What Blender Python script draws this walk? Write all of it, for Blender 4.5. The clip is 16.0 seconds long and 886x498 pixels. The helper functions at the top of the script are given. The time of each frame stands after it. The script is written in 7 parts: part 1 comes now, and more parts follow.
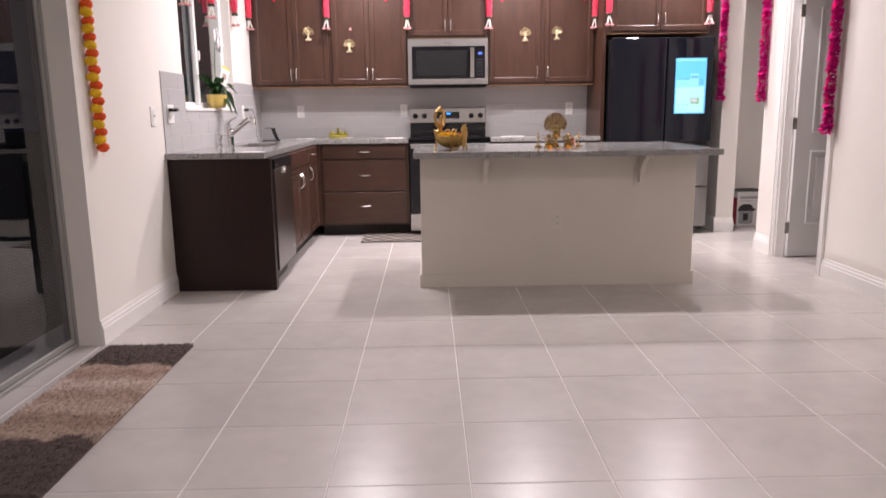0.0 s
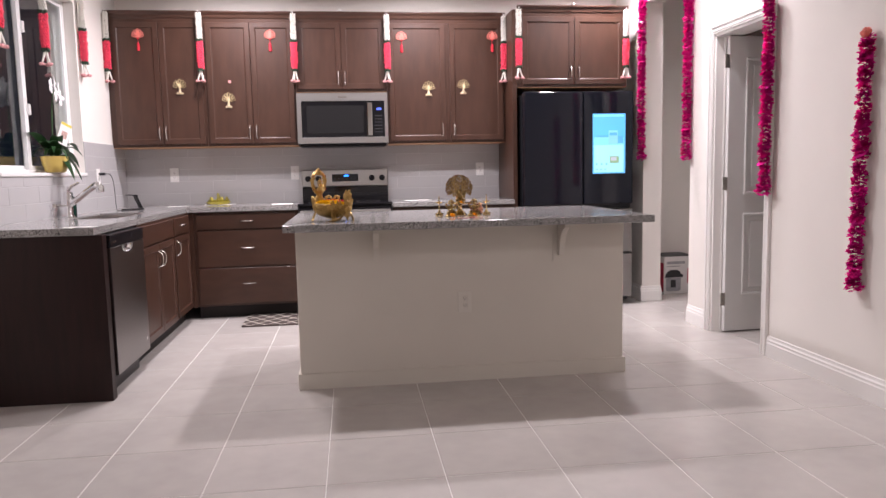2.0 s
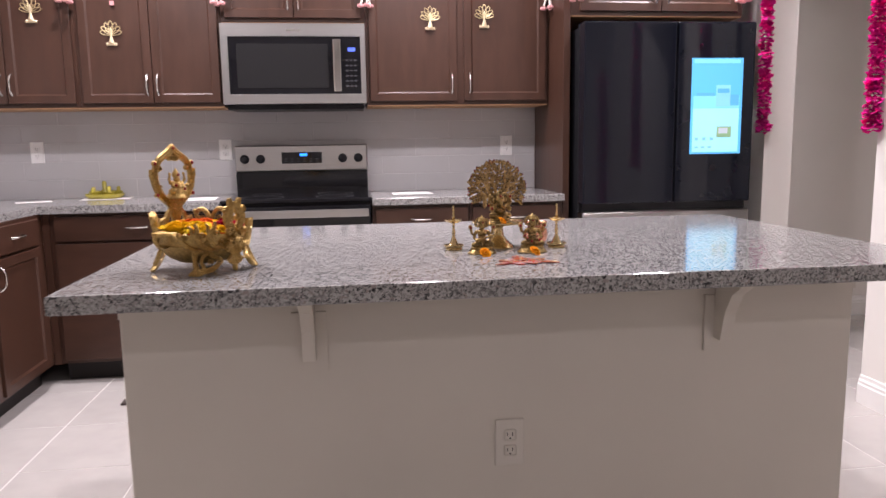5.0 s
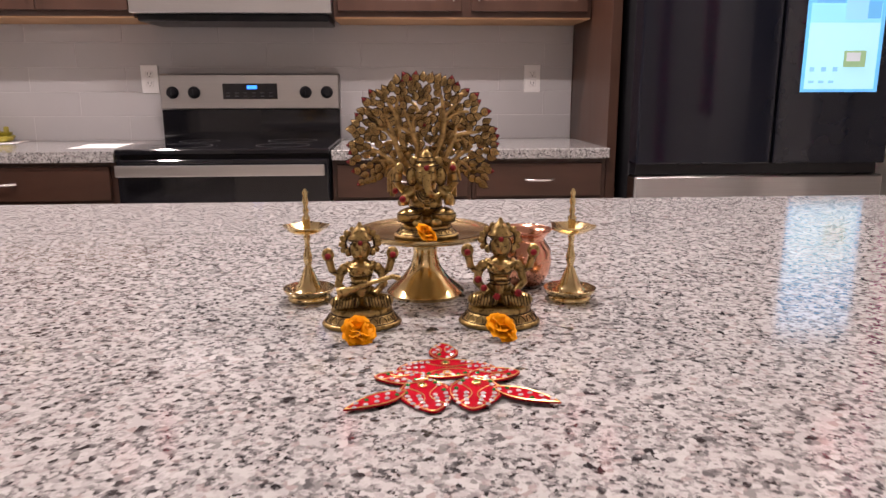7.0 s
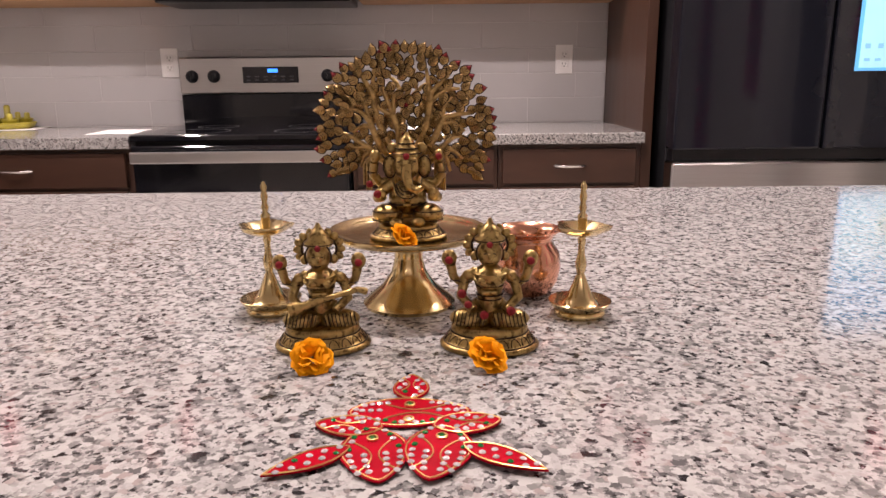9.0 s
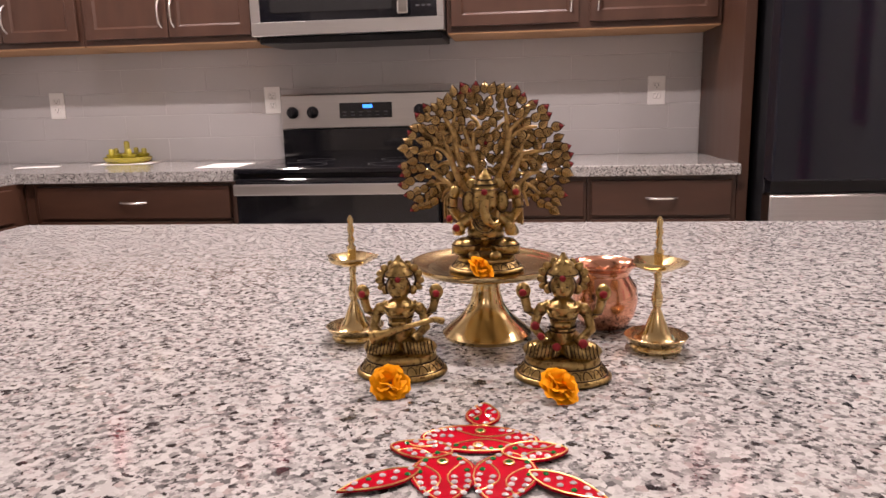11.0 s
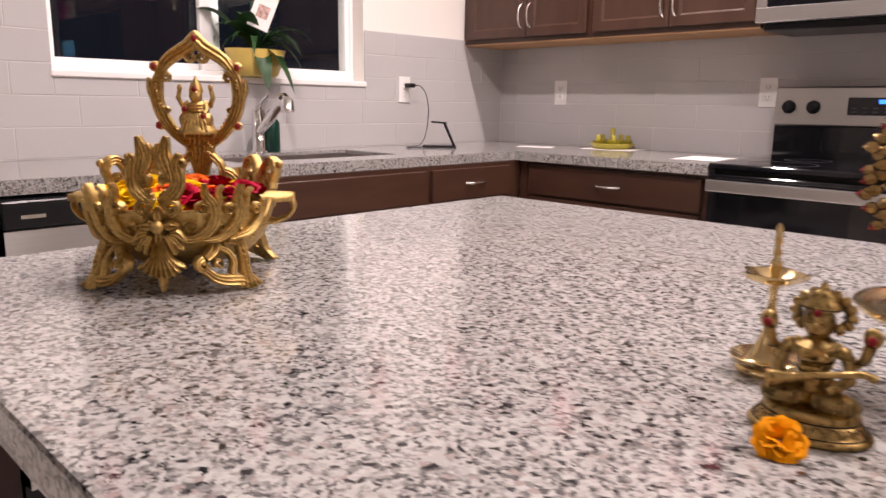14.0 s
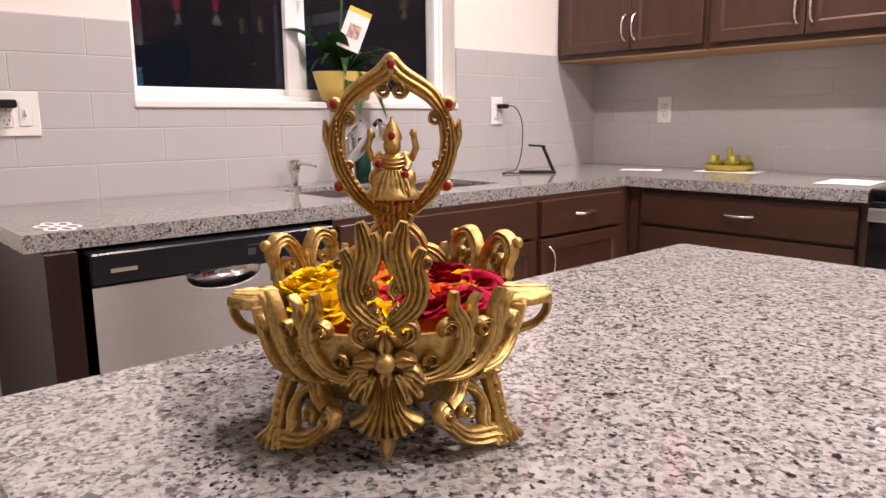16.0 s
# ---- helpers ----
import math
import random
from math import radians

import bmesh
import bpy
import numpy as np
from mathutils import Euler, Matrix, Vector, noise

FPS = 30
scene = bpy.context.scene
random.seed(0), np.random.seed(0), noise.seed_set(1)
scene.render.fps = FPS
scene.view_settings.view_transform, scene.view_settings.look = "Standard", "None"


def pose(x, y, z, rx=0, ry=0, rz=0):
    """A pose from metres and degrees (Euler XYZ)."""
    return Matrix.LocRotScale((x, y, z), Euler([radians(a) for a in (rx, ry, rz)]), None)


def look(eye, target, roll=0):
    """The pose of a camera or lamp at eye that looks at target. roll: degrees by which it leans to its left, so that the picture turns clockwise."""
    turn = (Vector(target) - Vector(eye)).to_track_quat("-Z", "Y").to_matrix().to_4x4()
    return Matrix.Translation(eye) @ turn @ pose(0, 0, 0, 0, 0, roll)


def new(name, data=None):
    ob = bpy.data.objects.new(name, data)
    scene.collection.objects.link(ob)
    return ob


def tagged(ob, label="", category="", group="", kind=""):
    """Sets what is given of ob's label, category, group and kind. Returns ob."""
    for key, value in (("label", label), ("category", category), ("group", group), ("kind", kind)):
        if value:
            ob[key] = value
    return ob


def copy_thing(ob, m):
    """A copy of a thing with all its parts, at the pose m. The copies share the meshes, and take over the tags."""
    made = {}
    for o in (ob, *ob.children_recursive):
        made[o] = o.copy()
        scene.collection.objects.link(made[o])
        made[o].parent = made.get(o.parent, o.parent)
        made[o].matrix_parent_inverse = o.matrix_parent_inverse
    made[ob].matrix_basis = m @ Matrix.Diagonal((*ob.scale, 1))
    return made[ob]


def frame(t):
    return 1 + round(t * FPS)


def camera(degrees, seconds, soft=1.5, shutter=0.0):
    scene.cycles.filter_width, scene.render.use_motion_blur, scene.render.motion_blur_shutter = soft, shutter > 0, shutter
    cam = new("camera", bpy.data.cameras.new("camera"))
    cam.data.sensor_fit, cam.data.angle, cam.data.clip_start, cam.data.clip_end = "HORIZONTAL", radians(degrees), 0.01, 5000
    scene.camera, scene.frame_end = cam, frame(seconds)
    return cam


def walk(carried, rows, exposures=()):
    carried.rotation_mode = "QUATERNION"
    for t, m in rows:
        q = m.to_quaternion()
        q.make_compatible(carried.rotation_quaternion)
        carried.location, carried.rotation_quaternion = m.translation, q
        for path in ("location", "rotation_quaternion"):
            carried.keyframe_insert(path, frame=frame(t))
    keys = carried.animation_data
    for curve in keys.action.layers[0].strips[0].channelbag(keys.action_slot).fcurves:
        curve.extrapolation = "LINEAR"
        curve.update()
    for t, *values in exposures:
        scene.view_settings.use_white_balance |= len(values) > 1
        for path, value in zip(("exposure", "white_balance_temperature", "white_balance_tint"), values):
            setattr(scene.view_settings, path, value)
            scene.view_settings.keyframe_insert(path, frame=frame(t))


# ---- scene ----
cam = camera(63.4, 16.0, shutter=0.2)
PATH = [
    (0, (-0.195, -7.395, 1.155), (-0.16, -5.431, 0.78), -0.7),
    (0.5, (-0.162, -7.256, 1.185), (-0.049, -5.267, 1.001), -0.7),
    (1, (-0.077, -7.027, 1.187), (0.098, -5.04, 1.044), -0.9),
    (1.5, (0.064, -6.799, 1.185), (0.285, -4.819, 1.013), -1.1),
    (2, (0.05, -6.562, 1.163), (0.298, -4.589, 0.947), -1.2),
    (2.5, (0.031, -6.266, 1.179), (0.222, -4.288, 0.951), -1.3),
    (3, (0.064, -5.906, 1.195), (0.114, -3.919, 0.975), -1.1),
    (3.5, (0.027, -5.541, 1.182), (0.048, -3.555, 0.952), -1.0),
    (4, (0.086, -5.119, 1.182), (0.198, -3.138, 0.93), -0.8),
    (4.5, (0.135, -4.728, 1.171), (0.337, -2.756, 0.903), -1.0),
    (5, (0.279, -4.373, 1.179), (0.527, -2.409, 0.894), -0.9),
    (7.5, (0.654, -3.173, 1.112), (0.735, -1.23, 0.646), -0.1),
    (8, (0.666, -3.153, 1.11), (0.721, -1.214, 0.625), -0.2),
    (10.5, (0.693, -3.179, 1.118), (0.56, -1.225, 0.711), -1.3),
    (11, (0.694, -3.182, 1.119), (0.458, -1.233, 0.736), -1.4),
    (11.5, (0.699, -3.199, 1.123), (0.322, -1.27, 0.755), -0.9),
    (12, (0.718, -3.194, 1.123), (0.127, -1.316, 0.768), -0.4),
    (12.5, (0.735, -3.136, 1.104), (-0.082, -1.345, 0.749), 0.3),
    (13, (0.786, -3.095, 1.118), (-0.283, -1.446, 0.746), 1.0),
    (13.5, (0.82, -3.091, 1.116), (-0.442, -1.588, 0.728), 1.2),
    (14, (0.722, -3.105, 1.11), (-0.649, -1.703, 0.714), 0.8),
    (14.5, (0.553, -3.142, 1.145), (-0.871, -1.79, 0.764), 0.5),
    (15, (0.465, -3.135, 1.152), (-0.981, -1.802, 0.788), 0.3),
    (15.5, (0.411, -3.091, 1.149), (-1.047, -1.77, 0.791), -0.0),
    (16, (0.376, -3.061, 1.136), (-1.093, -1.751, 0.783), -0.5),
]
EXPOSURES = [(0.0, 0.24, 6280, 8), (1.0, 0.12, 6220, 8), (5.0, 0.11, 6080, 8), (7.5, 0.0, 6880, 12), (11.5, 0.06, 6930, 12), (13.5, -0.04, 6930, 12), (16.0, -0.06, 6930, 12)]
walk(cam, [(t, look(eye, target, roll)) for t, eye, target, roll in PATH], EXPOSURES)

# ---- light ----
world = bpy.data.worlds.new("night")
scene.world = world
world.use_nodes = True
wbg = world.node_tree.nodes["Background"]
wbg.inputs["Color"].default_value = (0.03, 0.035, 0.06, 1)
wbg.inputs["Strength"].default_value = 0.25
CEIL = 2.845
CANS = [(x, y) for y in (-0.86, -2.1) for x in (-0.8, 0.7, 2.12)]
LIVING_CANS = [(-0.7, -6.6), (1.6, -6.6), (-0.7, -9.0), (1.6, -9.0)]


def lamp(x, y, power, size=0.13, spread=150):
    d = bpy.data.lights.new("can_bulb", "AREA")
    d.shape, d.size, d.energy = "DISK", size, power
    d.color, d.spread = (1.0, 0.87, 0.90), radians(spread)
    o = new("can_bulb", d)
    o.location = (x, y, CEIL - 0.012)
    return o


for x, y in CANS:
    lamp(x, y, 14.5 if x > 2 and y < -1 else 30.5, spread=165)
for x, y in LIVING_CANS:
    lamp(x, y, 12.6, spread=165)


# ---- materials ----
def mat(name, base=(0.5, 0.5, 0.5), rough=0.5, metal=0.0, vary=0.06, scale=8.0, bump=0.0, bump_scale=200.0,
        stretch=(1, 1, 1), rough_vary=0.0, coat=0.0, random_tint=0.0, world=False, spec=0.5):
    m = bpy.data.materials.new(name)
    m.use_nodes = True
    nt = m.node_tree
    b = nt.nodes["Principled BSDF"]
    b.inputs["Roughness"].default_value = rough
    b.inputs["Metallic"].default_value = metal
    b.inputs["Coat Weight"].default_value = coat
    b.inputs["Specular IOR Level"].default_value = spec
    tc = nt.nodes.new("ShaderNodeTexCoord")
    mp = nt.nodes.new("ShaderNodeMapping")
    mp.inputs["Scale"].default_value = stretch
    nt.links.new(nt.nodes.new("ShaderNodeNewGeometry").outputs["Position"] if world else tc.outputs["Object"], mp.inputs["Vector"])
    n1 = nt.nodes.new("ShaderNodeTexNoise")
    n1.inputs["Scale"].default_value = scale
    n1.inputs["Detail"].default_value = 6
    nt.links.new(mp.outputs["Vector"], n1.inputs["Vector"])
    ramp = nt.nodes.new("ShaderNodeValToRGB")
    e = ramp.color_ramp.elements
    e[0].position, e[1].position = 0.22, 0.78
    ramp.color_ramp.interpolation = "EASE"
    e[0].color = (*[max(0, c * (1 - vary)) for c in base], 1)
    e[1].color = (*[min(1, c * (1 + vary)) for c in base], 1)
    nt.links.new(n1.outputs["Fac"], ramp.inputs["Fac"])
    out = ramp.outputs["Color"]
    if random_tint:
        oi = nt.nodes.new("ShaderNodeObjectInfo")
        hv = nt.nodes.new("ShaderNodeHueSaturation")
        mr = nt.nodes.new("ShaderNodeMapRange")
        mr.inputs["To Min"].default_value, mr.inputs["To Max"].default_value = 1 - random_tint, 1 + random_tint
        nt.links.new(oi.outputs["Random"], mr.inputs["Value"])
        nt.links.new(mr.outputs["Result"], hv.inputs["Value"])
        nt.links.new(out, hv.inputs["Color"])
        out = hv.outputs["Color"]
    nt.links.new(out, b.inputs["Base Color"])
    if rough_vary:
        mr = nt.nodes.new("ShaderNodeMapRange")
        mr.inputs["To Min"].default_value, mr.inputs["To Max"].default_value = max(0.02, rough - rough_vary), rough + rough_vary
        nt.links.new(n1.outputs["Fac"], mr.inputs["Value"])
        nt.links.new(mr.outputs["Result"], b.inputs["Roughness"])
    if bump:
        n2 = nt.nodes.new("ShaderNodeTexNoise")
        n2.inputs["Scale"].default_value = bump_scale
        n2.inputs["Detail"].default_value = 3
        nt.links.new(mp.outputs["Vector"], n2.inputs["Vector"])
        bp = nt.nodes.new("ShaderNodeBump")
        bp.inputs["Strength"].default_value = bump
        bp.inputs["Distance"].default_value = 0.002
        nt.links.new(n2.outputs["Fac"], bp.inputs["Height"])
        nt.links.new(bp.outputs["Normal"], b.inputs["Normal"])
    return m


def granite():
    m = bpy.data.materials.new("speckled_granite")
    m.use_nodes = True
    nt = m.node_tree
    b = nt.nodes["Principled BSDF"]
    b.inputs["Roughness"].default_value = 0.1
    tc = nt.nodes.new("ShaderNodeTexCoord")
    warp = nt.nodes.new("ShaderNodeTexNoise")
    warp.inputs["Scale"].default_value = 400
    warp.inputs["Detail"].default_value = 3
    nt.links.new(tc.outputs["Object"], warp.inputs["Vector"])
    mixv = nt.nodes.new("ShaderNodeMix")
    mixv.data_type = "VECTOR"
    mixv.inputs["Factor"].default_value = 0.0048
    nt.links.new(tc.outputs["Object"], mixv.inputs["A"])
    nt.links.new(warp.outputs["Color"], mixv.inputs["B"])

    def specks(scale, stops):
        v = nt.nodes.new("ShaderNodeTexVoronoi")
        v.inputs["Scale"].default_value = scale
        nt.links.new(mixv.outputs["Result"], v.inputs["Vector"])
        sep = nt.nodes.new("ShaderNodeSeparateColor")
        nt.links.new(v.outputs["Color"], sep.inputs["Color"])
        r = nt.nodes.new("ShaderNodeValToRGB")
        r.color_ramp.interpolation = "CONSTANT"
        while len(r.color_ramp.elements) < len(stops):
            r.color_ramp.elements.new(0.5)
        for el, (p, c) in zip(r.color_ramp.elements, stops):
            el.position, el.color = p, (*c, 1)
        nt.links.new(sep.outputs["Red"], r.inputs["Fac"])
        return r.outputs["Color"]

    big = specks(200, [(0, (0.356, 0.349, 0.336)), (0.26, (0.193, 0.188, 0.183)), (0.42, (0.417, 0.410, 0.394)), (0.68, (0.092, 0.090, 0.090)), (0.80, (0.282, 0.242, 0.230)), (0.89, (0.015, 0.015, 0.017))])
    fine = specks(370, [(0, (0.394, 0.388, 0.373)), (0.40, (0.215, 0.205, 0.203)), (0.57, (0.087, 0.085, 0.086)), (0.70, (0.343, 0.318, 0.308)), (0.87, (0.016, 0.016, 0.018))])
    cl = nt.nodes.new("ShaderNodeTexNoise")
    cl.inputs["Scale"].default_value = 60
    cl.inputs["Detail"].default_value = 5
    nt.links.new(tc.outputs["Object"], cl.inputs["Vector"])
    cr = nt.nodes.new("ShaderNodeMapRange")
    cr.inputs["From Min"].default_value, cr.inputs["From Max"].default_value = 0.4, 0.6
    nt.links.new(cl.outputs["Fac"], cr.inputs["Value"])
    mx = nt.nodes.new("ShaderNodeMix")
    mx.data_type = "RGBA"
    nt.links.new(cr.outputs["Result"], mx.inputs["Factor"])
    nt.links.new(big, mx.inputs["A"])
    nt.links.new(fine, mx.inputs["B"])
    nt.links.new(mx.outputs["Result"], b.inputs["Base Color"])
    return m


def glow(name, color, strength):
    m = bpy.data.materials.new(name)
    m.use_nodes = True
    b = m.node_tree.nodes["Principled BSDF"]
    b.inputs["Base Color"].default_value = (*color, 1)
    b.inputs["Emission Color"].default_value = (*color, 1)
    b.inputs["Emission Strength"].default_value = strength
    return m


def glass(name, color=(0.9, 0.95, 0.93), ior=1.5):
    m = bpy.data.materials.new(name)
    m.use_nodes = True
    b = m.node_tree.nodes["Principled BSDF"]
    b.inputs["Base Color"].default_value = (*color, 1)
    b.inputs["Transmission Weight"].default_value = 1
    b.inputs["Roughness"].default_value = 0.0
    b.inputs["IOR"].default_value = ior
    return m


PAINT = mat("wall_paint", (0.77, 0.735, 0.685), 0.75, vary=0.015, scale=3, bump=0.12, bump_scale=350)
ISLANDP = mat("beige_island_paint", (0.66, 0.615, 0.54), 0.6, vary=0.02, scale=3, bump=0.08, bump_scale=350)
CEILP = mat("ceiling_paint", (0.74, 0.72, 0.69), 0.85, vary=0.02, scale=4, bump=0.5, bump_scale=120)
TRIM = mat("white_trim_paint", (0.80, 0.78, 0.75), 0.4, vary=0.015, scale=5)
DOORP = mat("grey_white_door_paint", (0.66, 0.65, 0.63), 0.42, vary=0.02, scale=5)
FLOORT = mat("beige_porcelain", (0.48, 0.45, 0.42), 0.27, vary=0.0, random_tint=0.02, world=True)


def cloudy(m, size, depth):
    """Soft clouding of a base colour at two scales, in world space."""
    nt = m.node_tree
    b = nt.nodes["Principled BSDF"]
    src = b.inputs["Base Color"].links[0].from_socket
    pos = nt.nodes.new("ShaderNodeNewGeometry")
    total = None
    for k, w in ((1.0, 0.65), (4.5, 0.35)):
        n = nt.nodes.new("ShaderNodeTexNoise")
        n.inputs["Scale"].default_value = size * k
        n.inputs["Detail"].default_value = 2
        nt.links.new(pos.outputs["Position"], n.inputs["Vector"])
        f = nt.nodes.new("ShaderNodeMath")
        f.operation = "MULTIPLY_ADD"
        nt.links.new(n.outputs["Fac"], f.inputs[0])
        f.inputs[1].default_value = w * depth
        if total is None:
            f.inputs[2].default_value = 1 - depth * 0.5
        else:
            nt.links.new(total, f.inputs[2])
        total = f.outputs["Value"]
    mx = nt.nodes.new("ShaderNodeVectorMath")
    mx.operation = "SCALE"
    nt.links.new(src, mx.inputs[0])
    nt.links.new(total, mx.inputs["Scale"])
    nt.links.new(mx.outputs["Vector"], b.inputs["Base Color"])


cloudy(FLOORT, 2.4, 0.42)
GROUT = mat("light_grout", (0.70, 0.68, 0.65), 0.9, vary=0.05, scale=30)
SPLASH = mat("grey_glazed_tile", (0.47, 0.46, 0.46), 0.1, vary=0.02, scale=4, bump=0.03, bump_scale=12, random_tint=0.012, world=True)
SGROUT = mat("splash_grout", (0.53, 0.52, 0.515), 0.9, vary=0.03, scale=40)
WOOD = mat("stained_brown_wood", (0.055, 0.0247, 0.0152), 0.36, vary=0.16, scale=5, stretch=(4, 4, 0.9), rough_vary=0.06, bump=0.05, bump_scale=60)
WOODH = mat("stained_brown_wood_crossgrain", (0.055, 0.0247, 0.0152), 0.36, vary=0.16, scale=5, stretch=(0.9, 4, 4), rough_vary=0.06, bump=0.05, bump_scale=60)
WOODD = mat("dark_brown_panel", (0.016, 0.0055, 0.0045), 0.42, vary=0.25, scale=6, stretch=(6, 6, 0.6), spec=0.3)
RAWWOOD = mat("pale_unstained_wood", (0.42, 0.24, 0.12), 0.6, vary=0.12, scale=5, stretch=(1, 8, 8))
KICK = mat("dark_toe_kick", (0.010, 0.006, 0.005), 0.6, vary=0.1)
GRAN = granite()
STEEL = mat("brushed_steel", (0.55, 0.54, 0.53), 0.3, 1.0, vary=0.05, scale=20, stretch=(0.3, 0.3, 30), bump=0.02, bump_scale=200)
STEELV = mat("brushed_steel_upright", (0.35, 0.34, 0.33), 0.31, 1.0, vary=0.05, scale=20, stretch=(0.3, 0.3, 25))


def brushed(m, amount):
    """Highlights drawn out upright, as on steel brushed level."""
    nt = m.node_tree
    b = nt.nodes["Principled BSDF"]
    tg = nt.nodes.new("ShaderNodeTangent")
    tg.direction_type, tg.axis = "RADIAL", "Z"
    b.inputs["Anisotropic"].default_value = amount
    b.inputs["Anisotropic Rotation"].default_value = 0.25
    nt.links.new(tg.outputs["Tangent"], b.inputs["Tangent"])


brushed(STEELV, 0.95)
CHROME = mat("chrome", (0.75, 0.75, 0.75), 0.08, 1.0, vary=0.02)
NICKEL = mat("satin_nickel", (0.70, 0.68, 0.65), 0.22, 1.0, vary=0.03)
BLACKG = mat("black_gloss_glass", (0.006, 0.006, 0.008), 0.05, vary=0.05)
BLACKP = mat("black_plastic", (0.008, 0.008, 0.010), 0.3, vary=0.1, spec=0.3)
FRIDGE = mat("black_glass_fridge_door", (0.007, 0.008, 0.013), 0.06, vary=0.05, spec=0.32)
WHITEP = mat("white_plastic", (0.80, 0.79, 0.77), 0.35, vary=0.01)
VINYL = mat("white_vinyl", (0.80, 0.80, 0.79), 0.4, vary=0.01)
ALU = mat("grey_aluminium_frame", (0.30, 0.295, 0.275), 0.5, vary=0.03)
GLASS = glass("window_glass")
PATIO = glass("tinted_patio_glass", (0.35, 0.35, 0.36), 1.5)
NIGHT = mat("night_outside", (0.012, 0.013, 0.02), 0.9, vary=0.4, scale=0.6)
CANLED = glow("lit_lamp_diffuser", (1.0, 0.90, 0.78), 14)


# ---- building blocks ----
def box(bm, x0, y0, z0, x1, y1, z1, bevel=0.0, seg=1):
    geo = bmesh.ops.create_cube(bm, size=1)["verts"]
    for v in geo:
        v.co = Vector((x0 if v.co.x < 0 else x1, y0 if v.co.y < 0 else y1, z0 if v.co.z < 0 else z1))
    if bevel:
        es = list({e for v in geo for e in v.link_edges})
        bmesh.ops.bevel(bm, geom=es, offset=bevel, segments=seg, affect="EDGES", profile=0.6)
    return bm


def boxes(*specs, bevel=0.0):
    bm = bmesh.new()
    for s in specs:
        box(bm, *s, bevel=bevel)
    return bm


def tube(bm, pts, r, n=8, caps=True):
    """A round bar along pts; r is one radius or one for each point."""
    pts = [Vector(p) for p in pts]
    rs = r if isinstance(r, (list, tuple)) else [r] * len(pts)
    rings, up = [], None
    for i, p in enumerate(pts):
        d = (pts[min(i + 1, len(pts) - 1)] - pts[max(i - 1, 0)]).normalized()
        if up is None:
            up = d.orthogonal().normalized()
        up = (up - d * up.dot(d)).normalized()
        side = d.cross(up)
        rings.append([bm.verts.new(p + (up * math.cos(a) + side * math.sin(a)) * rs[i]) for a in [math.tau * k / n for k in range(n)]])
    for a, b in zip(rings, rings[1:]):
        for k in range(n):
            bm.faces.new((a[k], a[(k + 1) % n], b[(k + 1) % n], b[k]))
    if caps:
        bm.faces.new(rings[0][::-1])
        bm.faces.new(rings[-1])
    return bm


def lathe(bm, prof, n=24, centre=(0, 0, 0), caps=True):
    """A turned body: prof is rows of (radius, height)."""
    c = Vector(centre)
    rings = [[bm.verts.new(c + Vector((r * math.cos(math.tau * k / n), r * math.sin(math.tau * k / n), z))) for k in range(n)] for r, z in prof]
    for a, b in zip(rings, rings[1:]):
        for k in range(n):
            bm.faces.new((a[k], a[(k + 1) % n], b[(k + 1) % n], b[k]))
    if caps:
        bm.faces.new(rings[0][::-1])
        bm.faces.new(rings[-1])
    return bm


def blob(bm, centre, size, u=10, v=7, turn=None):
    geo = bmesh.ops.create_uvsphere(bm, u_segments=u, v_segments=v, radius=1)["verts"]
    m = Matrix.Translation(centre) @ (turn or Matrix()) @ Matrix.Diagonal((*size, 1))
    bmesh.ops.transform(bm, matrix=m, verts=geo)
    return geo


def extruded(bm, outline, t, m=None):
    """A flat shape in the xz plane, from y = 0 to y = -t."""
    a = [bm.verts.new((x, 0, z)) for x, z in outline]
    b = [bm.verts.new((x, -t, z)) for x, z in outline]
    bm.faces.new(a)
    bm.faces.new(b[::-1])
    n = len(a)
    for i in range(n):
        bm.faces.new((a[i], a[(i + 1) % n], b[(i + 1) % n], b[i])[::-1])
    if m is not None:
        bmesh.ops.transform(bm, matrix=m, verts=a + b)
    return bm


def smooth_line(pts, step=5):
    """A curve through the points, in a plane."""
    pts = [Vector(p) for p in pts]
    out = []
    for i in range(len(pts) - 1):
        p0, p1, p2, p3 = pts[max(i - 1, 0)], pts[i], pts[i + 1], pts[min(i + 2, len(pts) - 1)]
        for k in range(step):
            u = k / step
            out.append(0.5 * (2 * p1 + (p2 - p0) * u + (2 * p0 - 5 * p1 + 4 * p2 - p3) * u * u + (3 * p1 - p0 - 3 * p2 + p3) * u ** 3))
    return out + [pts[-1]]


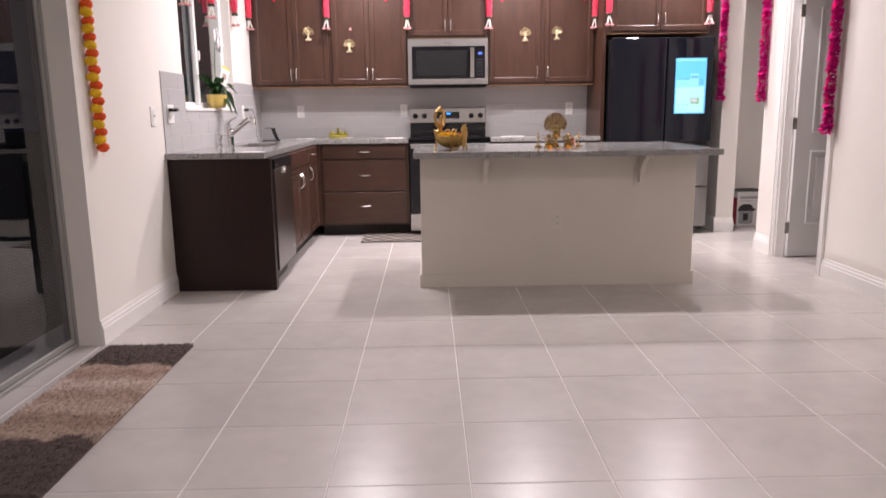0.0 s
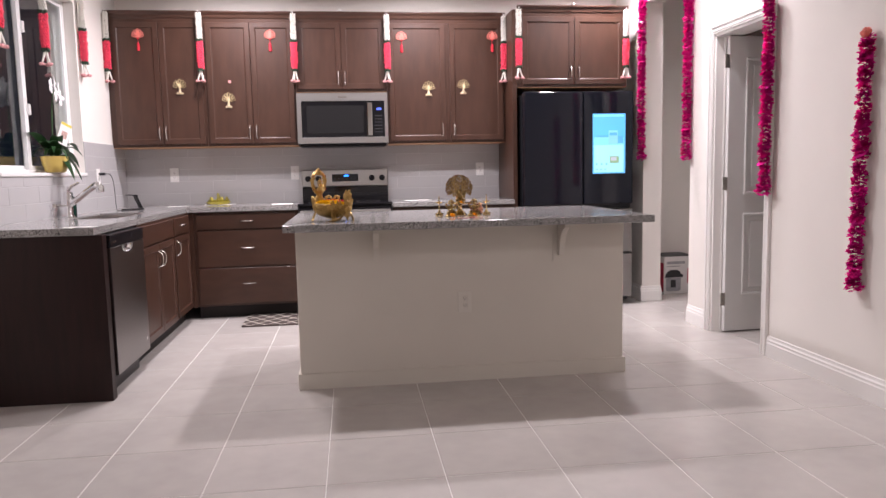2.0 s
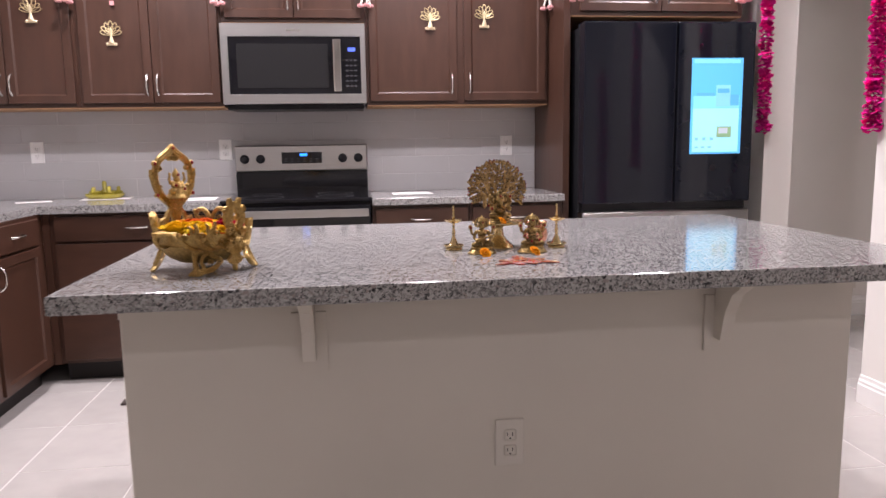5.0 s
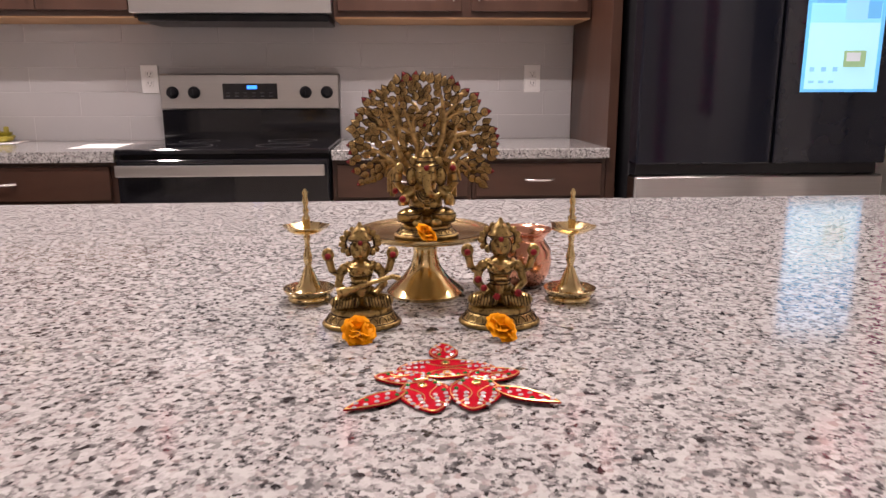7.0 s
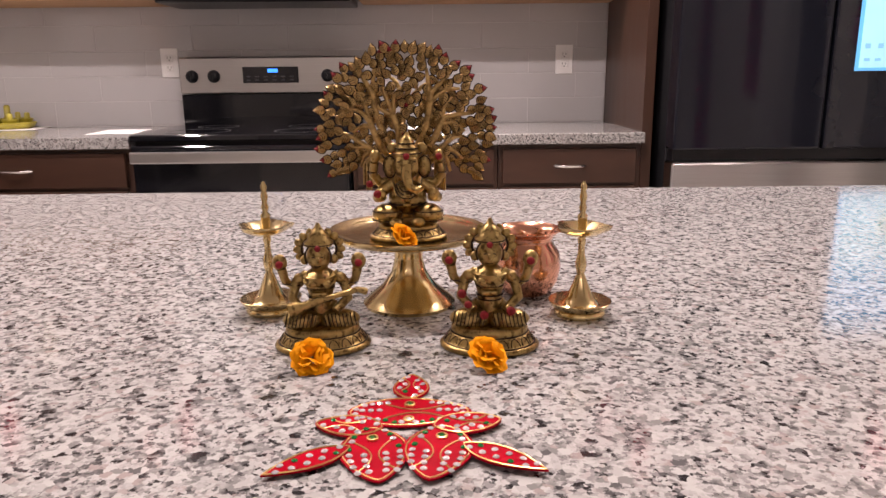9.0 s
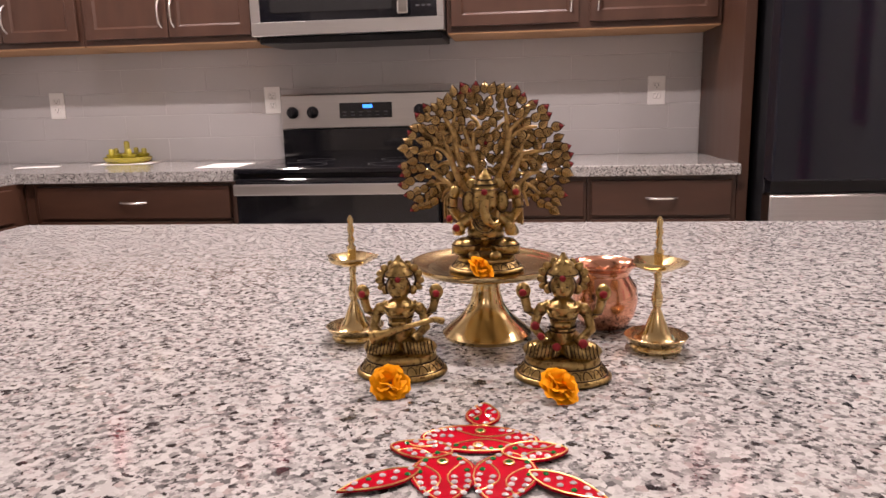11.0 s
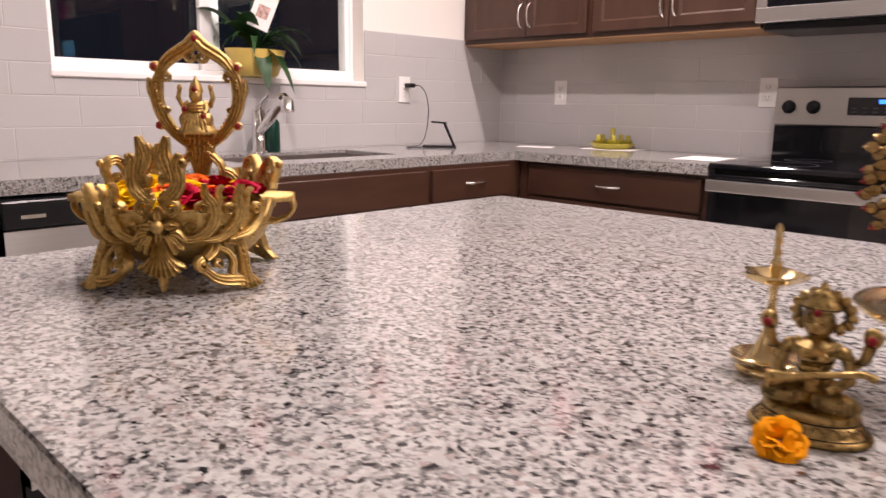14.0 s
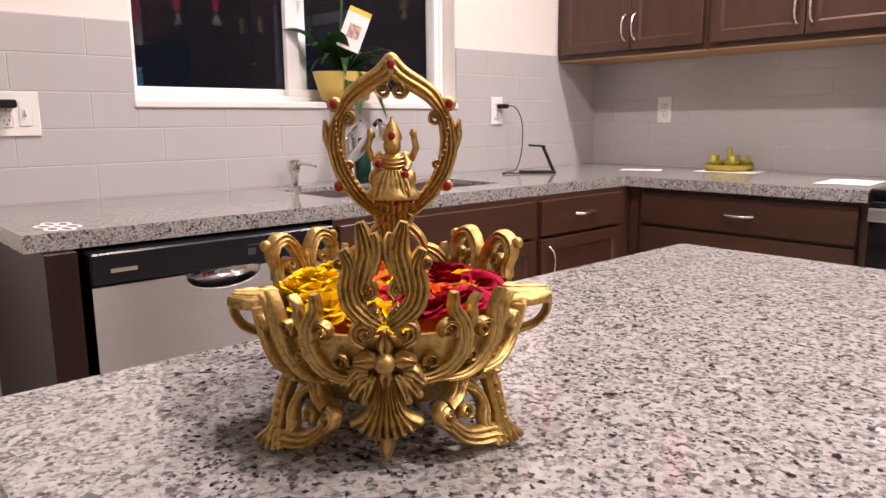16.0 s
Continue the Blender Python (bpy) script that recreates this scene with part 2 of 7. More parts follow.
def band(bm, pts, widths, place, thick=0.006, ridges=3, step=5):
    """A cast scroll: a ribbed band along a curve. widths: half widths, one for each point; place(x, z, out) puts it on a surface."""
    line = smooth_line(pts, step)
    n, cols, rings = len(line), ridges * 4, []
    for i, p in enumerate(line):
        d = (line[min(i + 1, n - 1)] - line[max(i - 1, 0)]).normalized()
        side = Vector((-d.y, d.x))
        q = min(i / step, len(widths) - 1.0001)
        k = int(q)
        w = widths[k] + (widths[k + 1] - widths[k]) * (q - k)
        ring = []
        for c in range(cols + 1):
            o = 2 * c / cols - 1
            h = thick * (0.5 + 0.5 * math.sqrt(max(0.0, 1 - o * o))) * (0.66 + 0.34 * abs(math.sin(math.pi * ridges * (o + 1) / 2)))
            g = p + side * o * w
            ring.append(bm.verts.new(place(g.x, g.y, h)))
        for o in (0.95, -0.95):
            g = p + side * o * w
            ring.append(bm.verts.new(place(g.x, g.y, -0.35 * thick)))
        rings.append(ring)
    m = cols + 3
    for a, b in zip(rings, rings[1:]):
        for k in range(m):
            bm.faces.new((a[k], a[(k + 1) % m], b[(k + 1) % m], b[k]))
    bm.faces.new(rings[0][::-1])
    bm.faces.new(rings[-1])


def curl(bm, c, r, a0, turn, w, place, thick=0.006, lead=()):
    """A volute round c that winds inwards from angle a0 over turn degrees; lead: points that run up to it."""
    n = 7
    pts, ws = list(lead), [w] * len(lead)
    for k in range(n + 1):
        u = k / n
        a, rr = radians(a0 + turn * u), r * (1 - 0.72 * u)
        pts.append((c[0] + rr * math.cos(a), c[1] + rr * math.sin(a)))
        ws.append(w * (1 - 0.5 * u))
    band(bm, pts, ws, place, thick, 2, 4)
    blob(bm, place(pts[-1][0], pts[-1][1], thick * 0.5), [ws[-1] * 1.25] * 3, 8, 6)


def mesh_of(name, bm, material, smooth=False, crease=62):
    bmesh.ops.recalc_face_normals(bm, faces=bm.faces)
    me = bpy.data.meshes.new(name)
    bm.to_mesh(me)
    bm.free()
    for mm in material if isinstance(material, (list, tuple)) else [material]:
        me.materials.append(mm)
    if smooth:
        me.polygons.foreach_set("use_smooth", [True] * len(me.polygons))
        me.set_sharp_from_angle(angle=radians(crease))
    return me


def part(name, bm, material, parent, label="", smooth=False, m=None):
    o = new(name, mesh_of(name, bm, material, smooth))
    o.parent = parent
    if m is not None:
        o.matrix_basis = m
    return tagged(o, label) if label else o


def thing(name, m, label, category, group="", kind=""):
    o = new(name)
    o.empty_display_size = 0.05
    o.matrix_basis = m
    return tagged(o, label, category, group, kind)


def solid(name, bm, material, label, category, group="", kind="", smooth=False, m=None):
    o = new(name, mesh_of(name, bm, material, smooth))
    if m is not None:
        o.matrix_basis = m
    return tagged(o, label, category, group, kind)


def structure(name, bm, material, label, category):
    return solid(name, bm, material, label, category, kind="structure")


# ---- room shell ----
XL, XR = -1.885, 2.535
YB, YN = 0.0, -10.5
WIN = (-2.28, -0.97, 1.205, 2.42)
SLIDE = (-6.3, -3.84, 0.0, 2.30)
TILE, TX, TY = 0.4525, -0.08, -3.945

structure("floor", boxes((-2.3, YN - 0.2, -0.12, 4.6, 0.2, -0.0018)), GROUT, "pale grout bed under beige floor tiles", "floor")
structure("ceiling", boxes((-2.1, YN - 0.2, CEIL, 4.6, 0.2, CEIL + 0.15)), CEILP, "flat off-white painted ceiling", "ceiling")
wall_back = structure("wall_north", boxes((-2.1, YB, 0, 4.6, 0.15, CEIL)), PAINT, "off-white painted wall behind the cooker", "wall")
wall_left = structure("wall_west", boxes(
    (-2.07, WIN[1], 0, XL, YB, CEIL), (-2.07, WIN[0], 0, XL, WIN[1], WIN[2] - 0.02), (-2.07, WIN[0], WIN[3], XL, WIN[1], CEIL),
    (-2.07, SLIDE[1], 0, XL, WIN[0], CEIL), (-2.07, SLIDE[0], SLIDE[3], XL, SLIDE[1], CEIL), (-2.07, YN, 0, XL, SLIDE[0], CEIL)),
    PAINT, "off-white painted wall with kitchen window and sliding door", "wall")
HALL = (-1.51, -0.65, 2.53)
PDOOR = (-2.50, -1.85, 2.045)
wall_right = structure("wall_east", boxes(
    (XR, HALL[1], 0, XR + 0.165, YB, CEIL), (XR, HALL[0], HALL[2], XR + 0.165, HALL[1], CEIL),
    (XR, PDOOR[1], 0, XR + 0.165, HALL[0], CEIL), (XR, PDOOR[0], PDOOR[2], XR + 0.165, PDOOR[1], CEIL),
    (XR, YN, 0, XR + 0.165, PDOOR[0], CEIL)), PAINT, "off-white painted wall with hall opening and pantry door", "wall")
structure("wall_south", boxes((-2.07, YN - 0.15, 0, XR + 0.165, YN, CEIL)), PAINT, "off-white painted wall at the far end of the living room", "wall")
structure("wall_hall", boxes((4.4, -1.75, 0, 4.55, YB, CEIL), (XR + 0.165, -1.75, 0, 4.4, -1.63, CEIL)), PAINT, "off-white painted hall walls", "wall")
structure("wall_pantry", boxes((3.75, -3.1, 0, 3.87, -1.75, CEIL), (XR + 0.165, -3.1, 0, 3.75, -2.98, CEIL)), PAINT, "off-white painted pantry walls", "wall")


def baseboard(name, length, m):
    """Moulded board along local x, face to local -y."""
    bm = bmesh.new()
    prof = [(0, 0), (-0.016, 0), (-0.016, 0.085), (-0.012, 0.092), (-0.012, 0.104), (-0.007, 0.112), (-0.005, 0.128), (0, 0.13)]
    a = [bm.verts.new((0, y, z)) for y, z in prof]
    b = [bm.verts.new((length, y, z)) for y, z in prof]
    for i in range(len(prof)):
        j = (i + 1) % len(prof)
        bm.faces.new((a[i], a[j], b[j], b[i]))
    bm.faces.new(a)
    bm.faces.new(b[::-1])
    o = solid(name, bm, TRIM, "white moulded baseboard along the wall", "baseboard", kind="structure")
    o.matrix_basis = m
    return o


baseboard("baseboard", 1.0, pose(XL, -3.84 + 0.0, 0, 0, 0, 90)).scale.x = 1.12
baseboard("baseboard", 1.0, pose(XR, -2.56, 0, 0, 0, -90)).scale.x = 7.9
baseboard("baseboard", 1.0, pose(XR, HALL[0], 0, 0, 0, -90)).scale.x = 0.27
baseboard("baseboard", 1.0, pose(XR - 0.016, HALL[1], 0, 0, 0, 0)).scale.x = 0.165 + 0.016
baseboard("baseboard", 1.0, pose(XR, YB - 0.1, 0, 0, 0, -90)).scale.x = 0.55
baseboard("baseboard", 1.0, pose(XR + 0.165, YB, 0, 0, 0, 0)).scale.x = 1.7
baseboard("baseboard", 1.0, pose(XR + 0.165, HALL[1] + 0.0, 0, 0, 0, 90)).scale.x = 0.62
baseboard("baseboard", 1.0, pose(XL, YN, 0, 0, 0, 90)).scale.x = 4.1

# ---- ceiling lamps ----
def can_light(x, y):
    t = thing("recessed_ceiling_light", pose(x, y, CEIL), "lit round recessed ceiling light with white trim", "ceiling light", "recessed ceiling lights")
    bm = bmesh.new()
    lathe(bm, [(0.072, 0.001), (0.072, -0.004), (0.095, -0.006), (0.098, -0.002), (0.098, 0.001)], 32, caps=False)
    part("trim_ring", bm, WHITEP, t, smooth=True)
    bm = bmesh.new()
    lathe(bm, [(0.0721, -0.002), (0.0721, -0.004)], 32)
    part("diffuser", bm, CANLED, t)
    return t


for x, y in CANS + LIVING_CANS:
    can_light(x, y)


# ---- cabinets ----
def pull(bm, c, length, upright):
    """An arched bar pull on a face towards -y, centred at c."""
    c = Vector(c)
    pts = []
    for i in range(9):
        s = -1 + i / 4
        off = -0.028 * (1 - s ** 4) - 0.0
        d = Vector((0, off, s * length / 2)) if upright else Vector((s * length / 2, off, 0))
        pts.append(c + d)
    tube(bm, pts, [0.007, 0.0055, 0.0045, 0.0045, 0.0045, 0.0045, 0.0045, 0.0055, 0.007], 8)


def front(bm, x0, x1, z0, z1, y, rail=0.055, thick=0.02):
    """A framed front with a recessed panel, its face at y - thick."""
    box(bm, x0, y - thick, z0, x1, y, z1, bevel=0.002)
    bm.faces.ensure_lookup_table()
    f = [f for f in bm.faces if f.normal.y < -0.9 and abs(f.calc_center_median().x - (x0 + x1) / 2) < 0.01 and abs(f.calc_center_median().z - (z0 + z1) / 2) < 0.01]
    f = max(f, key=lambda q: q.calc_area())
    if rail:
        bmesh.ops.inset_individual(bm, faces=[f], thickness=rail, depth=0)
        bmesh.ops.inset_individual(bm, faces=[f], thickness=0.005, depth=-0.004)
        bmesh.ops.inset_individual(bm, faces=[f], thickness=0.007, depth=-0.004)


def cabinet(name, w, h, depth, fronts, m, label, kick=0.0, crown=False, group="kitchen cabinets", ext=(0, 0), category="cabinet"):
    """Faces local -y. fronts: rows of (kind, x0, x1, z0, z1, pull) with pull (x, z, upright) or None."""
    t = thing(name, m, label, category, group)
    part("carcass", boxes((-w / 2, -depth, kick, w / 2, -0.002, h), bevel=0.001), WOOD, t)
    if crown:
        part("underside", boxes((-w / 2 + 0.002, -depth + 0.004, -0.006, w / 2 - 0.002, -0.01, -0.0002)), RAWWOOD, t, "pale unstained wooden underside")
    if kick:
        part("toe_kick", boxes((-w / 2, -depth + 0.07, 0, w / 2, -0.02, kick)), KICK, t)
    for kind, x0, x1, z0, z1, hd in fronts:
        bm = bmesh.new()
        front(bm, x0, x1, z0, z1, -depth - 0.001, 0.055 if kind == "door" else 0.0)
        o = part(kind, bm, WOOD if kind == "door" else WOODH, t)
        if hd:
            bm = bmesh.new()
            pull(bm, (hd[0], -depth - 0.021, hd[1]), 0.105, hd[2])
            part("handle", bm, NICKEL, o, "satin nickel arched bar pull", smooth=True)
    if crown:
        bm = bmesh.new()
        prof = [(0, -0.06), (-0.004, -0.06), (-0.006, -0.03), (-0.014, -0.02), (-0.018, 0.0), (-0.03, 0.014), (-0.034, 0.022), (-0.034, 0.03), (0, 0.03)]
        a = [bm.verts.new((-w / 2 - ext[0], -depth - 0.0005 + y, h + z)) for y, z in prof]
        b = [bm.verts.new((w / 2 + ext[1], -depth - 0.0005 + y, h + z)) for y, z in prof]
        for i in range(len(prof)):
            j = (i + 1) % len(prof)
            bm.faces.new((a[i], a[j], b[j], b[i]))
        bm.faces.new(a)
        bm.faces.new(b[::-1])
        part("crown_moulding", bm, WOODH, t)
    return t


UB, UT, UD = 1.408, 2.475, 0.305


def upper(x0, x1, z0, doors, label, handles, depth=UD, z1=UT):
    c, w = (x0 + x1) / 2, x1 - x0
    fr = []
    for (a, b), hx in zip(doors, handles):
        fr.append(("door", a - c, b - c, 0.02, z1 - z0 - 0.06, (hx - c, 0.115, True)))
    return cabinet("wall_cabinet", w, z1 - z0, depth, fr, pose(c, -0.002, z0), label, crown=True)


upper(XL + 0.003, -1.121, UB, [(-1.838, -1.472), (-1.468, -1.137)], "tall brown wooden wall cabinet with two framed doors beside the window", (-1.495, -1.445))
upper(-1.119, -0.383, UB, [(-1.10, -0.745), (-0.741, -0.398)], "tall brown wooden wall cabinet with two framed doors", (-0.77, -0.717))
upper(-0.381, 0.381, 1.85, [(-0.36, 0.001), (0.005, 0.362)], "short brown wooden wall cabinet above the microwave", (-0.025, 0.03))
upper(0.383, 1.408, UB, [(0.40, 0.885), (0.925, 1.39)], "wide brown wooden wall cabinet with two framed doors", (0.855, 0.955))
upper(1.450, 2.40, 1.845, [(1.495, 1.935), (1.94, 2.365)], "deep brown wooden wall cabinet above the fridge", (1.905, 1.972), depth=0.6)
solid("fridge_end_panel", boxes((1.412, -0.60, 0, 1.448, -0.003, 2.475), bevel=0.001), WOOD, "tall brown wooden side panel beside the fridge", "panel")

BD = 0.60
BH = 0.874
# drawers left of the cooker
cabinet("drawer_cabinet", 0.83, BH, BD, [
    ("drawer", -0.39, 0.385, 0.735, 0.858, (0.0, 0.797, False)), ("drawer", -0.39, 0.385, 0.43, 0.722, (0.0, 0.58, False)),
    ("drawer", -0.39, 0.385, 0.125, 0.417, (0.0, 0.29, False))], pose(-0.80, -0.002, 0), "brown base cabinet with three wide drawers beside the cooker", kick=0.105)
cabinet("base_cabinet", 0.515, BH, BD, [("drawer", -0.24, 0.245, 0.735, 0.858, (0.0, 0.797, False)), ("door", -0.24, 0.245, 0.125, 0.722, (-0.21, 0.64, True))],
        pose(0.642, -0.002, 0), "brown base cabinet with one drawer and one door", kick=0.105)
cabinet("base_cabinet", 0.508, BH, BD, [("drawer", -0.24, 0.235, 0.735, 0.858, (0.0, 0.797, False)), ("door", -0.24, 0.235, 0.125, 0.722, (0.2, 0.64, True))],
        pose(1.156, -0.002, 0), "brown base cabinet with one drawer and one door", kick=0.105)


def west(y):
    return pose(XL + 0.002, y, 0, 0, 0, 90)


WD = 0.63
cabinet("sink_cabinet", 0.82, BH, WD, [("drawer", -0.40, 0.40, 0.735, 0.858, None), ("door", -0.40, -0.003, 0.125, 0.722, (-0.035, 0.62, True)),
        ("door", 0.003, 0.40, 0.125, 0.722, (0.035, 0.62, True))], west(-1.597), "brown sink base cabinet with two doors", kick=0.105)
cabinet("base_cabinet", 0.58, BH, WD, [("drawer", -0.268, 0.20, 0.735, 0.858, (-0.03, 0.80, False)), ("door", -0.268, 0.20, 0.125, 0.722, (-0.23, 0.64, True))],
        west(-0.895), "brown base cabinet with one drawer and one door in the corner", kick=0.105)
solid("corner_filler", boxes((-1.253, -0.602, 0.1, -1.217, -0.565, BH)), WOOD, "narrow brown filler strip in the cabinet corner", "panel")
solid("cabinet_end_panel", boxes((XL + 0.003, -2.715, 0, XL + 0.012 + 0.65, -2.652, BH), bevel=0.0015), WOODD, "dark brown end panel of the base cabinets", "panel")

# worktops
CT0, CT1 = BH + 0.002, 0.914
SINK = (-1.69, -1.43, -1.90, -1.20)
xs = (XL, SINK[0] - 0.04, SINK[1] + 0.03, -1.253, -0.385)
ys = (-2.745, -1.90, -1.20, -0.648, -0.001)
bm = bmesh.new()
grid_v = {(i, j, k): bm.verts.new((xs[i], ys[j], (CT0, CT1)[k])) for i in range(5) for j in range(5) for k in (0, 1) if i < 4 or j > 2}
cells = {(i, j) for i in range(4) for j in range(4) if (i < 3 or j == 3) and (i, j) != (1, 1)}
for i, j in cells:
    q = [(i, j), (i + 1, j), (i + 1, j + 1), (i, j + 1)]
    bm.faces.new([grid_v[(*c, 1)] for c in q])
    bm.faces.new([grid_v[(*c, 0)] for c in q[::-1]])
    for (di, dj), a, b in (((0, -1), 0, 1), ((1, 0), 1, 2), ((0, 1), 2, 3), ((-1, 0), 3, 0)):
        if (i + di, j + dj) not in cells:
            bm.faces.new([grid_v[(*q[a], 0)], grid_v[(*q[b], 0)], grid_v[(*q[b], 1)], grid_v[(*q[a], 1)]])
bmesh.ops.bevel(bm, geom=[e for e in bm.edges if len(e.link_faces) == 2 and e.calc_face_angle(0) > 1 and min(v.co.z for v in e.verts) > CT1 - 0.001], offset=0.004, segments=2, affect="EDGES")
solid("corner_worktop", bm, GRAN, "polished speckled grey granite worktop around the corner", "worktop")
solid("short_worktop", boxes((0.385, -0.648, CT0, 1.411, -0.001, CT1), bevel=0.003), GRAN, "polished speckled grey granite worktop beside the fridge", "worktop")

# ---- island ----
IX0, IX1, IY0, IY1 = -0.255, 1.56, -2.70, -1.95
isl = thing("kitchen_island", pose((IX0 + IX1) / 2, (IY0 + IY1) / 2, 0), "beige painted island base with two corbels under a granite top", "kitchen island")
hw, hd = (IX1 - IX0) / 2, (IY1 - IY0) / 2
part("base", boxes((-hw, -hd, 0, hw, hd, CT0 - 0.001), bevel=0.004), ISLANDP, isl)
part("baseboard", boxes((-hw - 0.012, -hd - 0.012, 0, hw + 0.012, -hd, 0.085), (-hw - 0.012, -hd, 0, -hw, hd, 0.085), (hw, -hd, 0, hw + 0.012, hd, 0.085)), ISLANDP, isl)
part("apron", boxes((-hw, -hd - 0.006, 0.80, hw, -hd, CT0 - 0.001)), ISLANDP, isl)
for cx in (0.17, 1.19):
    bm = bmesh.new()
    outl = [(0, 0.0), (0.15, 0.0), (0.15, -0.025), (0.125, -0.03), (0.08, -0.06), (0.05, -0.11), (0.036, -0.165), (0.03, -0.185), (0, -0.185)]
    extruded(bm, outl, 0.03)
    part("corbel", bm, ISLANDP, isl, "small white curved corbel", m=pose(cx - (IX0 + IX1) / 2 + 0.015, -hd - 0.0105, CT0 - 0.002, 0, 0, -90))
    part("corbel_plate", boxes((cx - (IX0 + IX1) / 2 - 0.04, -hd - 0.010, 0.655, cx - (IX0 + IX1) / 2 + 0.04, -hd, 0.799)), ISLANDP, isl)
bm = bmesh.new()
box(bm, -0.293, -2.992, CT0, 1.618, -1.885, CT1, bevel=0.005, seg=2)
solid("island_worktop", bm, GRAN, "polished speckled grey granite island worktop", "worktop")

# ---- fittings of the shell ----
def window():
    t = thing("window_1", pose(-1.985, (WIN[0] + WIN[1]) / 2, WIN[2], 0, 0, 90), "white vinyl sliding window with dark night panes", "window", kind="structure")
    w, h = WIN[1] - WIN[0], WIN[3] - WIN[2]
    a = w / 2
    f, r = 0.022, 0.024
    part("window_frame", boxes((-a, -0.03, 0, a, 0.05, f), (-a, -0.03, h - f, a, 0.05, h), (-a, -0.03, f, -a + f, 0.05, h - f), (a - f, -0.03, f, a, 0.05, h - f), bevel=0.003), VINYL, t)
    mid = -0.04
    for x0, x1, y, s0, s1 in ((-a + f, mid + 0.045, 0.018, r, 0.045), (mid - 0.05, a - f, -0.012, 0.05, r)):
        s = part("sash", boxes((x0, y - 0.013, f, x1, y + 0.013, f + r), (x0, y - 0.013, h - f - r, x1, y + 0.013, h - f),
                               (x0, y - 0.013, f + r, x0 + s0, y + 0.013, h - f - r), (x1 - s1, y - 0.013, f + r, x1, y + 0.013, h - f - r), bevel=0.002), VINYL, t)
        p = part("pane", boxes((x0 + s0 - 0.002, y - 0.003, f + r - 0.002, x1 - s1 + 0.002, y + 0.003, h - f - r + 0.002)), GLASS, s)
        p.visible_shadow = False
    part("latch", boxes((mid - 0.012, -0.04, h * 0.3, mid + 0.012, -0.025, h * 0.3 + 0.07), (mid - 0.012, -0.04, h * 0.72, mid + 0.012, -0.025, h * 0.72 + 0.07), bevel=0.003), VINYL, t)
    part("window_sill", boxes((-a - 0.008, -0.115, -0.024, a + 0.008, -0.03, 0.0), bevel=0.004), mat("white_marble_sill", (0.82, 0.80, 0.78), 0.2, vary=0.02, scale=9), t)


window()


def slider():
    y0, y1, z1 = SLIDE[0], SLIDE[1], SLIDE[3]
    t = thing("door_1", pose(-2.03, (y0 + y1) / 2, 0, 0, 0, 90), "closed sliding glass patio door in a pale metal frame", "sliding door", kind="structure")
    a = (y1 - y0) / 2
    part("door_frame", boxes((-a, -0.03, 0, a, 0.04, 0.02), (-a, -0.03, z1 - 0.05, a, 0.04, z1), (-a, -0.03, 0.02, -a + 0.02, 0.04, z1 - 0.05), (a - 0.02, -0.03, 0.02, a, 0.04, z1 - 0.05), bevel=0.003), ALU, t)
    for x0, x1, y in ((-a + 0.02, 0.03, 0.02), (-0.03, a - 0.02, -0.008)):
        s = part("sash", boxes((x0, y - 0.013, 0.021, x1, y + 0.013, 0.05), (x0, y - 0.013, z1 - 0.10, x1, y + 0.013, z1 - 0.051),
                               (x0, y - 0.013, 0.05, x0 + 0.024, y + 0.013, z1 - 0.10), (x1 - 0.024, y - 0.013, 0.05, x1, y + 0.013, z1 - 0.10), bevel=0.003), ALU, t)
        p = part("pane", boxes((x0 + 0.022, y - 0.004, 0.048, x1 - 0.022, y + 0.004, z1 - 0.098)), PATIO, s)
        p.visible_shadow = False


slider()
structure("ground", boxes((-60, -60, -0.5, -2.32, 60, -0.13)), mat("dark_patio_ground", (0.05, 0.05, 0.05), 0.9, vary=0.3), "dark patio ground outside at night", "ground")


